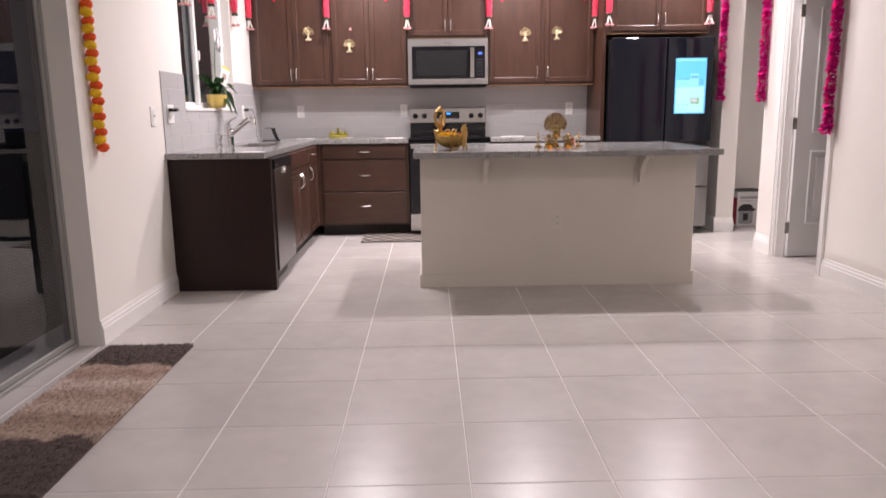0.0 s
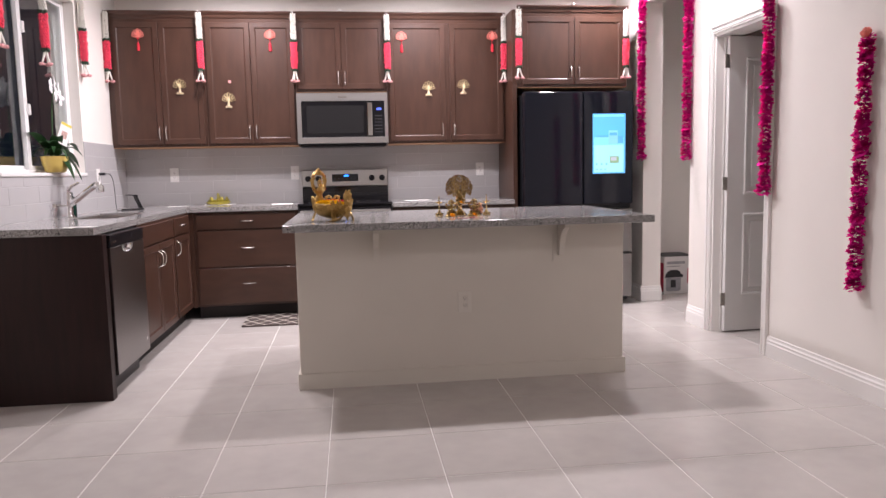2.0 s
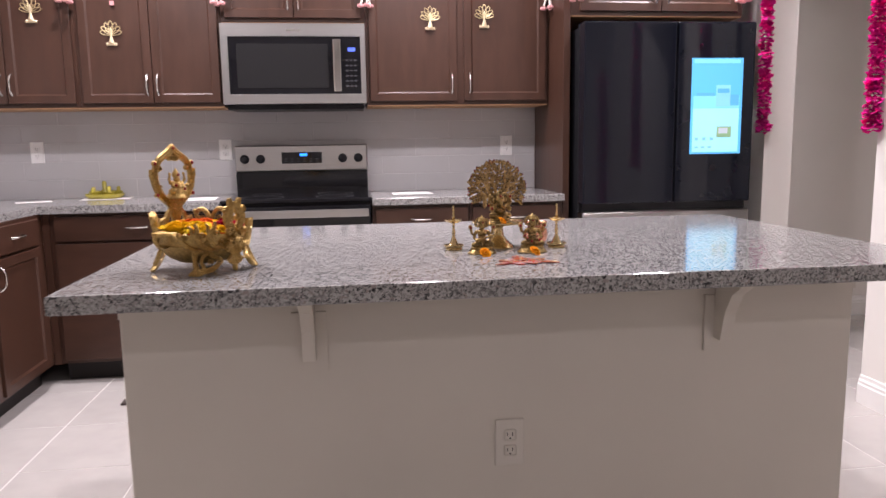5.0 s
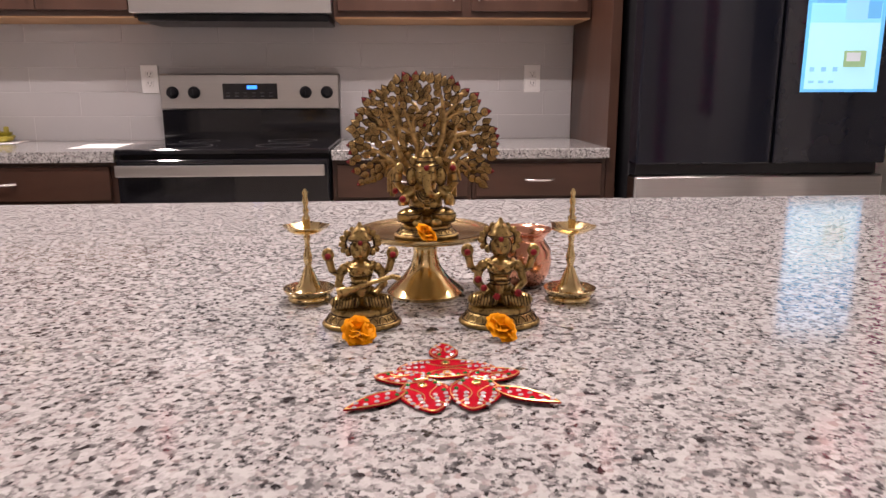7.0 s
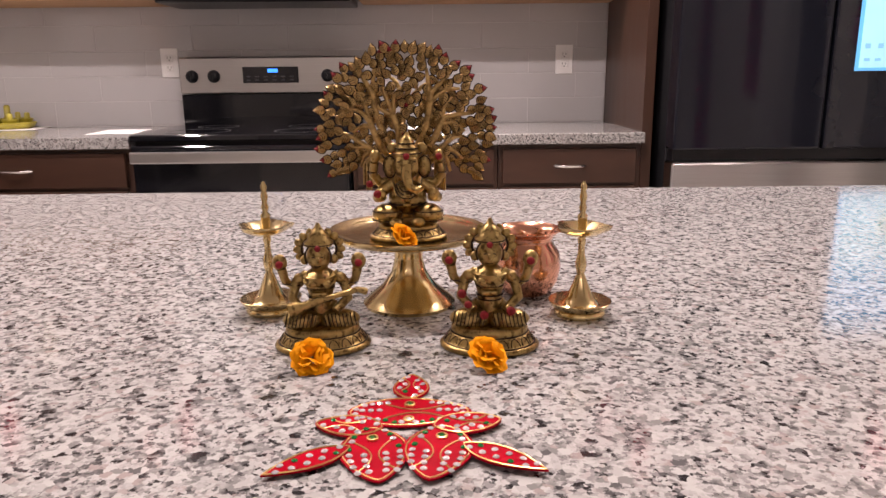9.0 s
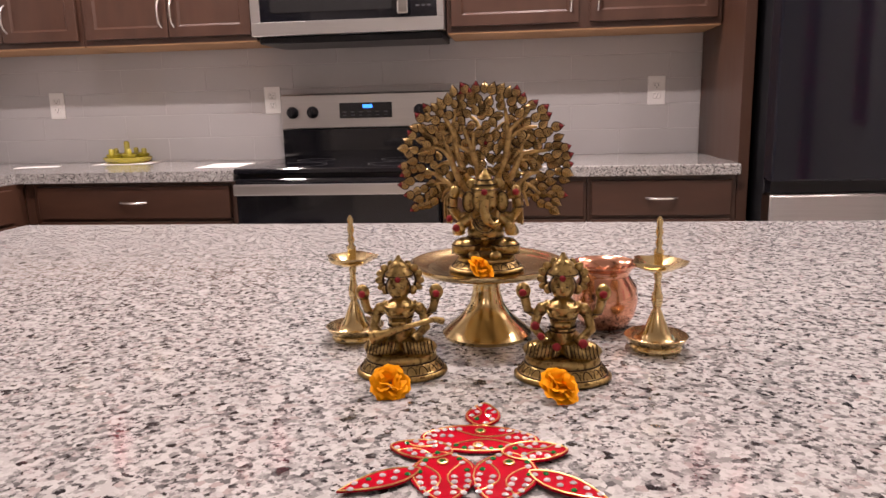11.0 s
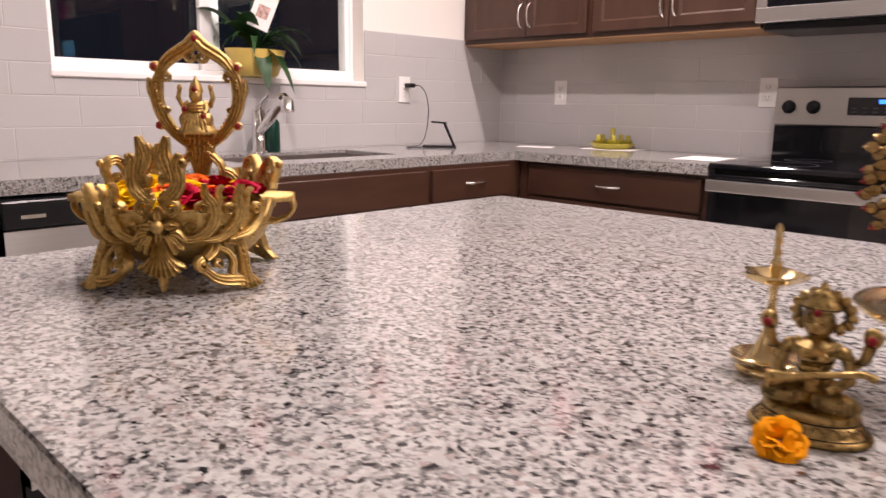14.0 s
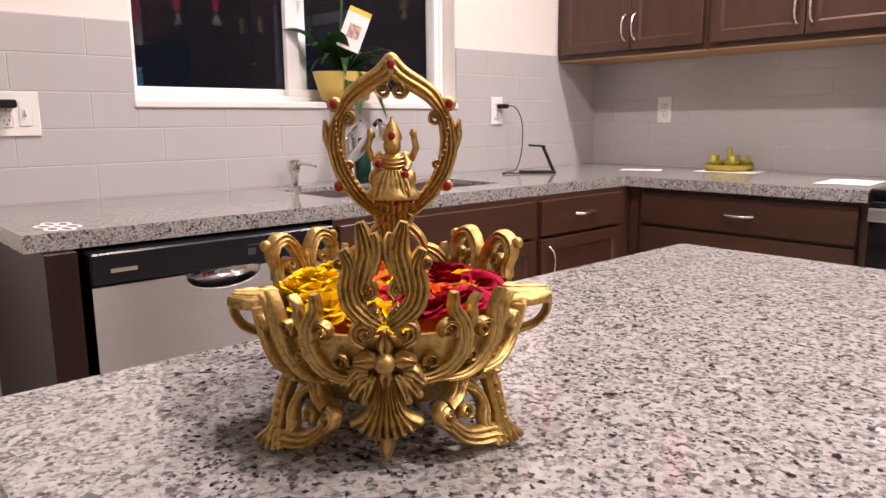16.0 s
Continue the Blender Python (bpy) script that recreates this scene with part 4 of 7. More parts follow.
sheet("paper_sheet", -1.08, -0.135, 0.26, 0.20, 8, "white paper sheet under the oil lamps")
sheet("paper_sheet", -1.40, -0.31, 0.17, 0.12, 25, "small white paper lying in the worktop corner")
sheet("paper_sheet", -0.53, -0.37, 0.17, 0.24, 4, "white paper lying beside the range")
sheet("paper_sheet", 0.62, -0.30, 0.22, 0.18, 4, "white paper lying on the short worktop")
# flat white cut-paper tracery on the worktop's end
bm = bmesh.new()
lie = lambda x, z, out: (-1.345 + x, -2.655 + z, CT1 + 0.0008 + out)
for k in range(6):
    a = k * math.tau / 6 + 0.2
    c, s = math.cos(a), math.sin(a)
    leaf = [(0.016 + 0.050 * (1 - math.cos(u)) / 2, 0.020 * math.sin(u)) for u in [math.tau * q / 12 for q in range(13)]]
    band(bm, [(1.25 * (x * c - y * s), 0.62 * (x * s + y * c)) for x, y in leaf], [0.0042] * 13, lie, 0.0009, 1, 3)
solid("paper_tracery", bm, PAPER, "flat white cut-paper ornament lying on the worktop", "paper ornament")


def orchid():
    t = thing("potted_orchid", pose(-1.872, -1.53, WIN[2] + 0.001) @ Matrix.Scale(1.22, 4), "white orchid in a yellow bowl pot on the window sill", "plant")
    POT = mat("pale_yellow_ceramic", (0.62, 0.46, 0.12), 0.35, vary=0.05, scale=12)
    LEAF = mat("dark_green_leaf", (0.035, 0.10, 0.03), 0.4, vary=0.35, scale=30)
    bm = bmesh.new()
    lathe(bm, [(0.05, 0.0), (0.066, 0.006), (0.078, 0.04), (0.088, 0.078), (0.090, 0.086), (0.083, 0.086), (0.075, 0.06)], 24)
    for v in bm.verts:
        v.co.y *= 1.18
        v.co.x *= 0.72
    part("pot", bm, POT, t, smooth=True)
    bm = bmesh.new()
    lathe(bm, [(0.07, 0.05), (0.076, 0.066), (0.03, 0.074)], 16)
    for v in bm.verts:
        v.co.x *= 0.72
    part("soil", bm, mat("potting_bark", (0.05, 0.03, 0.015), 0.9, vary=0.4, scale=60), t)

    def leaf(ang, length, width, lift, droop):
        bm = bmesh.new()
        n = 10
        rows = []
        for i in range(n + 1):
            u = i / n
            wdt = 1.35 * width * math.sin(math.pi * min(1, 0.12 + u * 0.88)) ** 0.7
            d = length * u
            z = 0.075 + lift * math.sin(u * math.pi * 0.55) - droop * u * u
            rows.append([bm.verts.new((d, s * wdt, z + abs(s) * 0.25 * wdt)) for s in (-1, 0, 1)])
        for a, b in zip(rows, rows[1:]):
            for k in range(2):
                bm.faces.new((a[k], a[k + 1], b[k + 1], b[k]))
        bmesh.ops.solidify(bm, geom=bm.faces[:], thickness=0.0018)
        part("leaf", bm, LEAF, t, smooth=True, m=pose(0, 0, 0, 0, 0, ang))
    leaf(-115, 0.18, 0.027, 0.13, 0.0)
    leaf(-80, 0.12, 0.026, 0.11, 0.03)
    leaf(-98, 0.13, 0.024, 0.10, 0.02)
    leaf(-55, 0.11, 0.024, 0.13, 0.02)
    leaf(60, 0.15, 0.022, 0.08, 0.13)
    leaf(85, 0.17, 0.02, 0.10, 0.10)
    leaf(35, 0.13, 0.027, 0.06, 0.19)
    leaf(-10, 0.10, 0.024, 0.05, 0.17)
    leaf(105, 0.16, 0.016, 0.12, 0.08)
    leaf(-140, 0.08, 0.018, 0.1, 0.02)
    leaf(70, 0.19, 0.014, 0.13, 0.09)
    leaf(45, 0.15, 0.016, 0.11, 0.10)
    rg = random.Random(3)
    for i in range(10):
        leaf(rg.uniform(-130, 120), rg.uniform(0.08, 0.14), rg.uniform(0.007, 0.012), rg.uniform(0.06, 0.13), rg.uniform(0.0, 0.12))
    bm = bmesh.new()
    stem = [(0, -0.02, 0.07), (0.0, -0.01, 0.22), (0.005, 0.0, 0.36), (0.01, 0.015, 0.43), (0.015, 0.05, 0.46)]
    tube(bm, stem, 0.003, 6)
    part("stem", bm, LEAF, t, smooth=True)
    PETAL = mat("white_petal", (0.80, 0.77, 0.78), 0.6, vary=0.04, scale=40)
    for cx, cy, cz in ((0.02, -0.045, 0.455), (0.02, 0.0, 0.47), (0.025, 0.04, 0.44), (0.03, 0.02, 0.39), (0.03, -0.01, 0.41), (0.02, 0.055, 0.40)):
        bm = bmesh.new()
        for k in range(5):
            a = k * math.tau / 5 + cx * 50
            tr = Matrix.Rotation(a, 4, "X")
            blob(bm, Vector((0.004, 0.022 * math.sin(-a), 0.022 * math.cos(a))), (0.004, 0.014, 0.021), 8, 6, tr)
        blob(bm, (0.008, 0, 0), (0.007, 0.006, 0.006), 6, 5)
        part("flower", bm, PETAL, t, smooth=True, m=pose(cx, cy, cz, 0, 0, rg.uniform(-25, 25)))
    tag = part("price_tag", boxes((-0.001, -0.034, -0.060, 0.001, 0.034, 0.060)), PAPER, t, "white plant care tag", m=pose(0.055, 0.0, 0.205, -22, 0, -28))
    part("tag_picture", boxes((0.0012, -0.017, -0.026, 0.0018, 0.019, 0.014)), mat("tag_photo", (0.45, 0.30, 0.26), 0.6, vary=0.5, scale=90), tag)
    part("tag_band", boxes((0.0012, -0.034, 0.046, 0.0018, 0.034, 0.060)), mat("tag_yellow", (0.65, 0.55, 0.08), 0.6), tag)


orchid()

# ---- floor things ----
def doormat():
    MAT = mat("dark_brown_mat", (0.05, 0.035, 0.03), 0.95, vary=0.3, scale=90, bump=0.6, bump_scale=400)
    LINE = mat("cream_mat_line", (0.62, 0.57, 0.50), 0.95, vary=0.15, scale=90)
    t = thing("kitchen_mat", pose(-0.45, -0.76, 0.0005), "dark brown kitchen mat with a cream lattice", "mat")
    w, d = 0.75, 0.47
    part("mat_pad", boxes((-w / 2, -d / 2, 0, w / 2, d / 2, 0.011), bevel=0.004), MAT, t)
    bm = bmesh.new()
    nx, ny = 6, 3
    cw, ch = w / nx, d / ny
    for i in range(nx):
        for j in range(ny):
            cx, cy = -w / 2 + cw * (i + 0.5), -d / 2 + ch * (j + 0.5)
            c4 = [(cx, cy - ch / 2), (cx + cw / 2, cy), (cx, cy + ch / 2), (cx - cw / 2, cy)]
            for k in range(4):
                p, q = Vector((*c4[k], 0.0116)), Vector((*c4[(k + 1) % 4], 0.0116))
                dv = (q - p).normalized().cross(Vector((0, 0, 1))) * 0.005
                vs = [bm.verts.new(v) for v in (p - dv, q - dv, q + dv, p + dv)]
                bm.faces.new(vs)
    part("lattice", bm, LINE, t)


doormat()


def rug():
    t = thing("shag_rug", pose(-1.62, -4.62, 0.001), "brown shag rug with cream and tan bands by the door", "rug")
    m = bpy.data.materials.new("banded_shag")
    m.use_nodes = True
    nt = m.node_tree
    b = nt.nodes["Principled BSDF"]
    b.inputs["Roughness"].default_value = 0.95
    tc = nt.nodes.new("ShaderNodeTexCoord")
    sep = nt.nodes.new("ShaderNodeSeparateXYZ")
    nt.links.new(tc.outputs["Object"], sep.inputs["Vector"])
    nz = nt.nodes.new("ShaderNodeTexNoise")
    nz.inputs["Scale"].default_value = 11
    nz.inputs["Detail"].default_value = 6
    nt.links.new(tc.outputs["Object"], nz.inputs["Vector"])
    add = nt.nodes.new("ShaderNodeMath")
    add.operation = "MULTIPLY_ADD"
    nt.links.new(nz.outputs["Fac"], add.inputs[0])
    add.inputs[1].default_value = 0.22
    nt.links.new(sep.outputs["Y"], add.inputs[2])
    mr = nt.nodes.new("ShaderNodeMapRange")
    mr.inputs["From Min"].default_value, mr.inputs["From Max"].default_value = -0.69, 0.91
    nt.links.new(add.outputs["Value"], mr.inputs["Value"])
    r = nt.nodes.new("ShaderNodeValToRGB")
    stops = [(0.0, (0.06, 0.042, 0.034)), (0.28, (0.07, 0.048, 0.04)), (0.31, (0.36, 0.265, 0.21)), (0.40, (0.25, 0.17, 0.13)), (0.46, (0.42, 0.32, 0.26)), (0.55, (0.30, 0.21, 0.165)), (0.63, (0.50, 0.40, 0.34)), (0.70, (0.30, 0.20, 0.16)), (0.755, (0.40, 0.30, 0.24)), (0.78, (0.07, 0.05, 0.042)), (1.0, (0.085, 0.06, 0.05))]
    while len(r.color_ramp.elements) < len(stops):
        r.color_ramp.elements.new(0.5)
    for el, (p, c) in zip(r.color_ramp.elements, stops):
        el.position, el.color = p, (*c, 1)
    nt.links.new(mr.outputs["Result"], r.inputs["Fac"])
    nt.links.new(r.outputs["Color"], b.inputs["Base Color"])
    bm = bmesh.new()
    nx, ny = 40, 130
    rg = random.Random(8)
    hx, hy = 0.215, 0.74
    vs = [[bm.verts.new((-hx + 2 * hx * i / nx + rg.uniform(-0.004, 0.004), -hy + 2 * hy * j / ny + rg.uniform(-0.004, 0.004), (0.004 if i in (0, nx) or j in (0, ny) else 0.015 + rg.uniform(-0.003, 0.004)))) for i in range(nx + 1)] for j in range(ny + 1)]
    for j in range(ny):
        for i in range(nx):
            bm.faces.new((vs[j][i], vs[j][i + 1], vs[j + 1][i + 1], vs[j + 1][i]))
    part("shag_top", bm, m, t)
    bm = bmesh.new()
    for i in range(9000):
        x, y, a = rg.uniform(-hx, hx), rg.uniform(-hy, hy), rg.uniform(0, math.tau)
        dx, dy, ln = math.cos(a), math.sin(a), rg.uniform(0.006, 0.016)
        v = [bm.verts.new(p) for p in ((x - dy * 0.0022, y + dx * 0.0022, 0.010), (x + dy * 0.0022, y - dx * 0.0022, 0.010), (x + dx * ln, y + dy * ln, 0.016 + rg.uniform(0.002, 0.010)))]
        bm.faces.new(v)
    tagged(part("pile", bm, m, t), kind="stuff")
    part("backing", boxes((-hx, -hy, 0, hx, hy, 0.0035)), mat("rug_backing", (0.1, 0.07, 0.055), 0.95), t)


rug()


def cooker_carton():
    t = thing("appliance_carton", pose(2.995, -0.235, 0.0005, 0, 0, 4), "white printed cardboard carton of a pressure cooker", "box")
    w, d, h = 0.155, 0.15, 0.345
    CARD = mat("white_carton", (0.66, 0.64, 0.62), 0.55, vary=0.04, scale=12)
    BLK = mat("carton_black_print", (0.02, 0.02, 0.022), 0.45, vary=0.1)
    RED = mat("carton_red_print", (0.45, 0.03, 0.07), 0.5, vary=0.1)
    GREY = mat("carton_grey_print", (0.30, 0.30, 0.31), 0.45, vary=0.15, scale=30)
    part("carton", boxes((-w, -d, 0, w, d, h), bevel=0.003), CARD, t)
    part("lid_flaps", boxes((-w + 0.001, -d + 0.001, h + 0.0002, -0.003, d - 0.001, h + 0.003), (0.003, -d + 0.001, h + 0.0002, w - 0.001, d - 0.001, h + 0.003)), BLK, t)
    f = -d - 0.0004

    def flat(name, outl, m, lift=0.0):
        bm = bmesh.new()
        extruded(bm, outl, 0.0006)
        part(name, bm, m, t, m=pose(0, f - lift, 0))
    flat("printed_body", [(-0.135, 0.035), (-0.11, 0.025), (-0.01, 0.025), (0.01, 0.035), (0.012, 0.15), (-0.137, 0.15)], GREY)
    flat("printed_lid", [(-0.15, 0.152), (0.03, 0.152), (0.035, 0.175), (0.012, 0.182), (0.0, 0.205), (-0.03, 0.222), (-0.095, 0.222), (-0.125, 0.205), (-0.14, 0.18)], BLK)
    flat("printed_panel", [(-0.09, 0.06), (-0.04, 0.06), (-0.04, 0.13), (-0.09, 0.13)], BLK, 0.0008)
    flat("red_panel", [(0.075, 0.09), (0.15, 0.09), (0.15, 0.23), (0.075, 0.23)], RED)
    for i in range(5):
        flat("printed_line", [(0.085, 0.105 + i * 0.025), (0.14, 0.105 + i * 0.025), (0.14, 0.11 + i * 0.025), (0.085, 0.11 + i * 0.025)], CARD, 0.0008)
    flat("printed_line", [(-0.13, 0.275), (0.05, 0.275), (0.05, 0.30), (-0.13, 0.30)], GREY)
    flat("printed_line", [(-0.13, 0.25), (0.0, 0.25), (0.0, 0.258), (-0.13, 0.258)], GREY)
    flat("round_seal", [(0.115 + 0.026 * math.cos(k * math.tau / 20), 0.295 + 0.026 * math.sin(k * math.tau / 20)) for k in range(20)], BLK)
    part("side_print", boxes((-w - 0.0012, -d + 0.01, 0.02, -w - 0.0002, d - 0.01, h - 0.06)), RED, t)


cooker_carton()

# ---- festive decoration ----
WHITEF = mat("white_jasmine", (0.72, 0.70, 0.64), 0.8, vary=0.12, scale=60)
PINKF = mat("coral_pink_petals", (0.80, 0.06, 0.12), 0.75, vary=0.25, scale=70)
LEAFD = mat("garland_leaf_green", (0.02, 0.05, 0.025), 0.7, vary=0.3, scale=60)
PALEP = mat("pale_pink_buds", (0.62, 0.30, 0.30), 0.7, vary=0.2, scale=60)
MAGENTA = mat("magenta_chiffon", (0.92, 0.03, 0.42), 0.85, vary=0.15, scale=50, random_tint=0.07, spec=0.1)
REDF = mat("red_flower", (0.55, 0.03, 0.06), 0.7, vary=0.25, scale=60)
PEACH = mat("peach_flower", (0.70, 0.16, 0.12), 0.7, vary=0.2, scale=60)
YEL = mat("yellow_marigold", (0.78, 0.48, 0.01), 0.8, vary=0.25, scale=120)
ORG = mat("orange_red_marigold", (0.75, 0.09, 0.012), 0.8, vary=0.25, scale=120)


def tufts(bm, n, zs, r, size, seed):
    """n little petals wound round the z axis between two heights."""
    rg = random.Random(seed)
    for i in range(n):
        a, z = i * 2.399, zs[0] + (zs[1] - zs[0]) * (i + 0.5) / n
        k = r * rg.uniform(0.65, 1.0)
        tr = Euler((rg.uniform(-0.6, 0.6), rg.uniform(-0.6, 0.6), a)).to_matrix().to_4x4()
        blob(bm, (k * math.cos(a), k * math.sin(a), z), (size * rg.uniform(0.8, 1.3), size * 0.8, size * rg.uniform(0.6, 1.0)), 6, 4, tr)


def jasmine_garland(m):
    t = thing("hanging_garland", m, "white and coral-pink hanging flower garland with green bands", "garland", "short hanging garlands")
    bm = bmesh.new()
    tufts(bm, 110, (-0.005, -0.215), 0.020, 0.0085, 1)
    part("white_section", bm, WHITEF, t)
    bm = bmesh.new()
    tufts(bm, 26, (-0.216, -0.235), 0.025, 0.008, 2)
    part("green_band", bm, LEAFD, t)
    bm = bmesh.new()
    tufts(bm, 150, (-0.237, -0.452), 0.024, 0.0095, 3)
    part("pink_section", bm, PINKF, t)
    bm = bmesh.new()
    tufts(bm, 26, (-0.453, -0.472), 0.024, 0.008, 4)
    part("green_band", bm, LEAFD, t)
    for k in range(3):
        bm = bmesh.new()
        a = k * math.tau / 3 + 0.5
        ex, ey = 0.028 * math.cos(a), 0.022 * math.sin(a)
        tube(bm, [(0.004 * math.cos(a), 0.004 * math.sin(a), -0.47), (ex * 0.5, ey * 0.5, -0.50), (ex, ey, -0.54)], [0.008, 0.007, 0.005], 7)
        s = part("strand", bm, WHITEF, t)
        bm = bmesh.new()
        for q in range(6):
            b = q * math.tau / 6
            blob(bm, (ex * 1.1 + 0.010 * math.cos(b), ey * 1.1 + 0.010 * math.sin(b), -0.552), (0.009, 0.009, 0.010), 6, 4)
        part("bud_tip", bm, PALEP, s)
    bm = bmesh.new()
    tube(bm, [(0, 0, 0.0), (0.0, 0.004, 0.012), (0, 0.012, 0.014)], 0.003, 6)
    part("hook", bm, WHITEP, t)
    return t


first = jasmine_garland(pose(-1.858, -0.375, 2.49))
for x, y, z, a in ((-1.135, -0.37, 2.49, 40), (-0.382, -0.37, 2.485, 80), (0.39, -0.37, 2.48, 15), (1.392, -0.37, 2.475, 120), (1.452, -0.668, 2.465, 200), (2.368, -0.668, 2.465, 160),
                   (XL + 0.035, -2.215, 2.455, 30), (XL + 0.035, -1.60, 2.445, 70), (XL + 0.035, -0.915, 2.465, 100)):
    copy_thing(first, pose(x, y, z, 0, 0, a))


def pom_mesh(seed):
    """A ruffled disc of gathered cloth petals."""
    bm = bmesh.new()
    rg = random.Random(seed)
    n = 16
    for layer, (r, z) in enumerate(((0.030, -0.014), (0.038, -0.004), (0.038, 0.004), (0.030, 0.014))):
        ring, c = [], bm.verts.new((0, 0, z + (0.006 if layer == 2 else 0)))
        for k in range(n):
            a = math.tau * k / n
            rr = r * rg.uniform(0.72, 1.2)
            ring.append(bm.verts.new((rr * math.cos(a), rr * math.sin(a), z + rg.uniform(-0.009, 0.009))))
        for k in range(n):
            bm.faces.new((c, ring[k], ring[(k + 1) % n]))
    bmesh.ops.solidify(bm, geom=bm.faces[:], thickness=0.004)
    return mesh_of("pom", bm, MAGENTA)


POMS = [pom_mesh(s) for s in range(5)]


def flower_head(bm, r, seed=0, n=26):
    rg = random.Random(seed)
    for i in range(n):
        u = (i + 0.5) / n
        ph, a = math.acos(1 - u), i * 2.399
        d = Vector((math.sin(ph) * math.cos(a), math.sin(ph) * math.sin(a), math.cos(ph)))
        tr = d.to_track_quat("Z", "Y").to_matrix().to_4x4()
        blob(bm, d * r * 0.6, (r * 0.42, r * 0.3, r * 0.30 * rg.uniform(0.7, 1.3)), 6, 4, tr)


def pom_garland(x, y, z1, z0, lean, top, label, seed):
    t = thing("pom_garland", pose(x, y, z1), label, "garland", "long pink garlands")
    rg = random.Random(seed)
    L = z1 - z0
    bm = bmesh.new()
    tube(bm, [(0, 0, 0.01), (0, lean * 0.5, -L * 0.5), (0, lean, -L + 0.02)], 0.0018, 5)
    part("string", bm, MAGENTA, t)
    bm = bmesh.new()
    flower_head(bm, 0.032, seed)
    part("top_flower", bm, top, t, m=pose(-0.005, 0, 0.015, 0, -70, 0))
    n = int(L / 0.023)
    for i in range(n):
        u = (i + 1) / n
        o = new("pom", POMS[rg.randrange(5)])
        o.parent = t
        s = rg.uniform(0.84, 1.0) * (1.2 if i >= n - 2 else 1)
        o.matrix_basis = pose(rg.uniform(-0.006, 0.004), lean * u + rg.uniform(-0.006, 0.006), -L * u + 0.02 + rg.uniform(-0.005, 0.005), rg.uniform(-14, 14), rg.uniform(-14, 14), rg.uniform(0, 360)) @ Matrix.Scale(s, 4)


pom_garland(XR - 0.036, -0.69, 2.53, 1.22, 0.0, REDF, "long magenta pom garland with red top beside the fridge", 1)
pom_garland(XR - 0.036, -1.525, 2.525, 1.21, 0.01, REDF, "long magenta pom garland with red top at the hall opening", 2)
pom_garland(XR - 0.052, -2.575, 2.105, 0.985, 0.02, MAGENTA, "long magenta pom garland hanging over the door casing", 3)
pom_garland(XR - 0.036, -3.365, 1.755, 0.53, 0.03, PEACH, "long magenta pom garland with peach top on the wall", 4)


def marigold_garland():
    t = thing("marigold_garland", pose(XL + 0.03, -3.73, 2.29), "string of yellow and orange-red marigold balls", "garland")
    rg = random.Random(5)
    meshes = []
    for m in (YEL, ORG):
        bm = bmesh.new()
        for i in range(70):
            u = 1 - 2 * (i + 0.5) / 70
            ph, a = math.acos(u), i * 2.399
            d = Vector((math.sin(ph) * math.cos(a), math.sin(ph) * math.sin(a), math.cos(ph)))
            blob(bm, d * 0.021, (0.010, 0.007, 0.006), 5, 4, d.to_track_quat("Z", "Y").to_matrix().to_4x4())
        meshes.append(mesh_of("marigold", bm, m))
    n = 34
    for i in range(n):
        o = new("marigold", meshes[i % 2])
        o.parent = t
        o.matrix_basis = pose(rg.uniform(-0.003, 0.003), 0.05 * i / n + rg.uniform(0.003, 0.010) * (1 if i % 2 else -1), -0.02 - i * 0.0385, rg.uniform(-20, 20), rg.uniform(-20, 20), rg.uniform(0, 360)) @ Matrix.Diagonal((1.15, 1.15, 0.92, 1))
    bm = bmesh.new()
    tube(bm, [(0, 0, 0), (0, 0.025, -0.65), (0, 0.054, -1.33)], 0.0015, 5)
    part("string", bm, YEL, t)


marigold_garland()

GOLDP = mat("gold_filigree", (0.58, 0.48, 0.27), 0.4, 0.7, vary=0.15, scale=80)
PINKM = mat("pink_lotus_enamel", (0.72, 0.20, 0.16), 0.5, vary=0.15, scale=80)
REDT = mat("red_tassel", (0.60, 0.02, 0.04), 0.8, vary=0.2, scale=120)


def loop_petal(bm, ang, length, width, r=0.0022):
    pts = []
    for k in range(13):
        u = k / 12 * math.tau
        d, s = length * (1 - math.cos(u)) / 2, width * math.sin(u)
        pts.append((d * math.sin(ang) + s * math.cos(ang), 0, d * math.cos(ang) - s * math.sin(ang)))
    tube(bm, pts, r, 5, caps=False)


def red_lotus(x, z):
    t = thing("lotus_hanging", pose(x, -0.329, z), "pink lotus door ornament with a red tassel", "ornament", "pink lotus ornaments")
    bm = bmesh.new()
    for a in (-75, -50, -25, 0, 25, 50, 75):
        loop_petal(bm, radians(a), 0.062 - abs(a) * 0.0002, 0.011, 0.0032)
    blob(bm, (0, 0, 0.028), (0.013, 0.003, 0.022), 8, 6)
    part("lotus", bm, PINKM, t)
    bm = bmesh.new()
    tube(bm, [(0, 0, 0), (0, 0, -0.04)], 0.002, 5)
    blob(bm, (0, 0, -0.015), (0.008, 0.006, 0.008), 8, 6)
    lathe(bm, [(0.004, -0.045), (0.010, -0.055), (0.012, -0.10), (0.011, -0.112)], 10)
    part("tassel", bm, REDT, t)
    return t


lot = red_lotus(-1.626, 2.30)
for x, z in ((-0.577, 2.295), (0.515, 2.285), (1.298, 2.29)):
    copy_thing(lot, pose(x, -0.329, z))


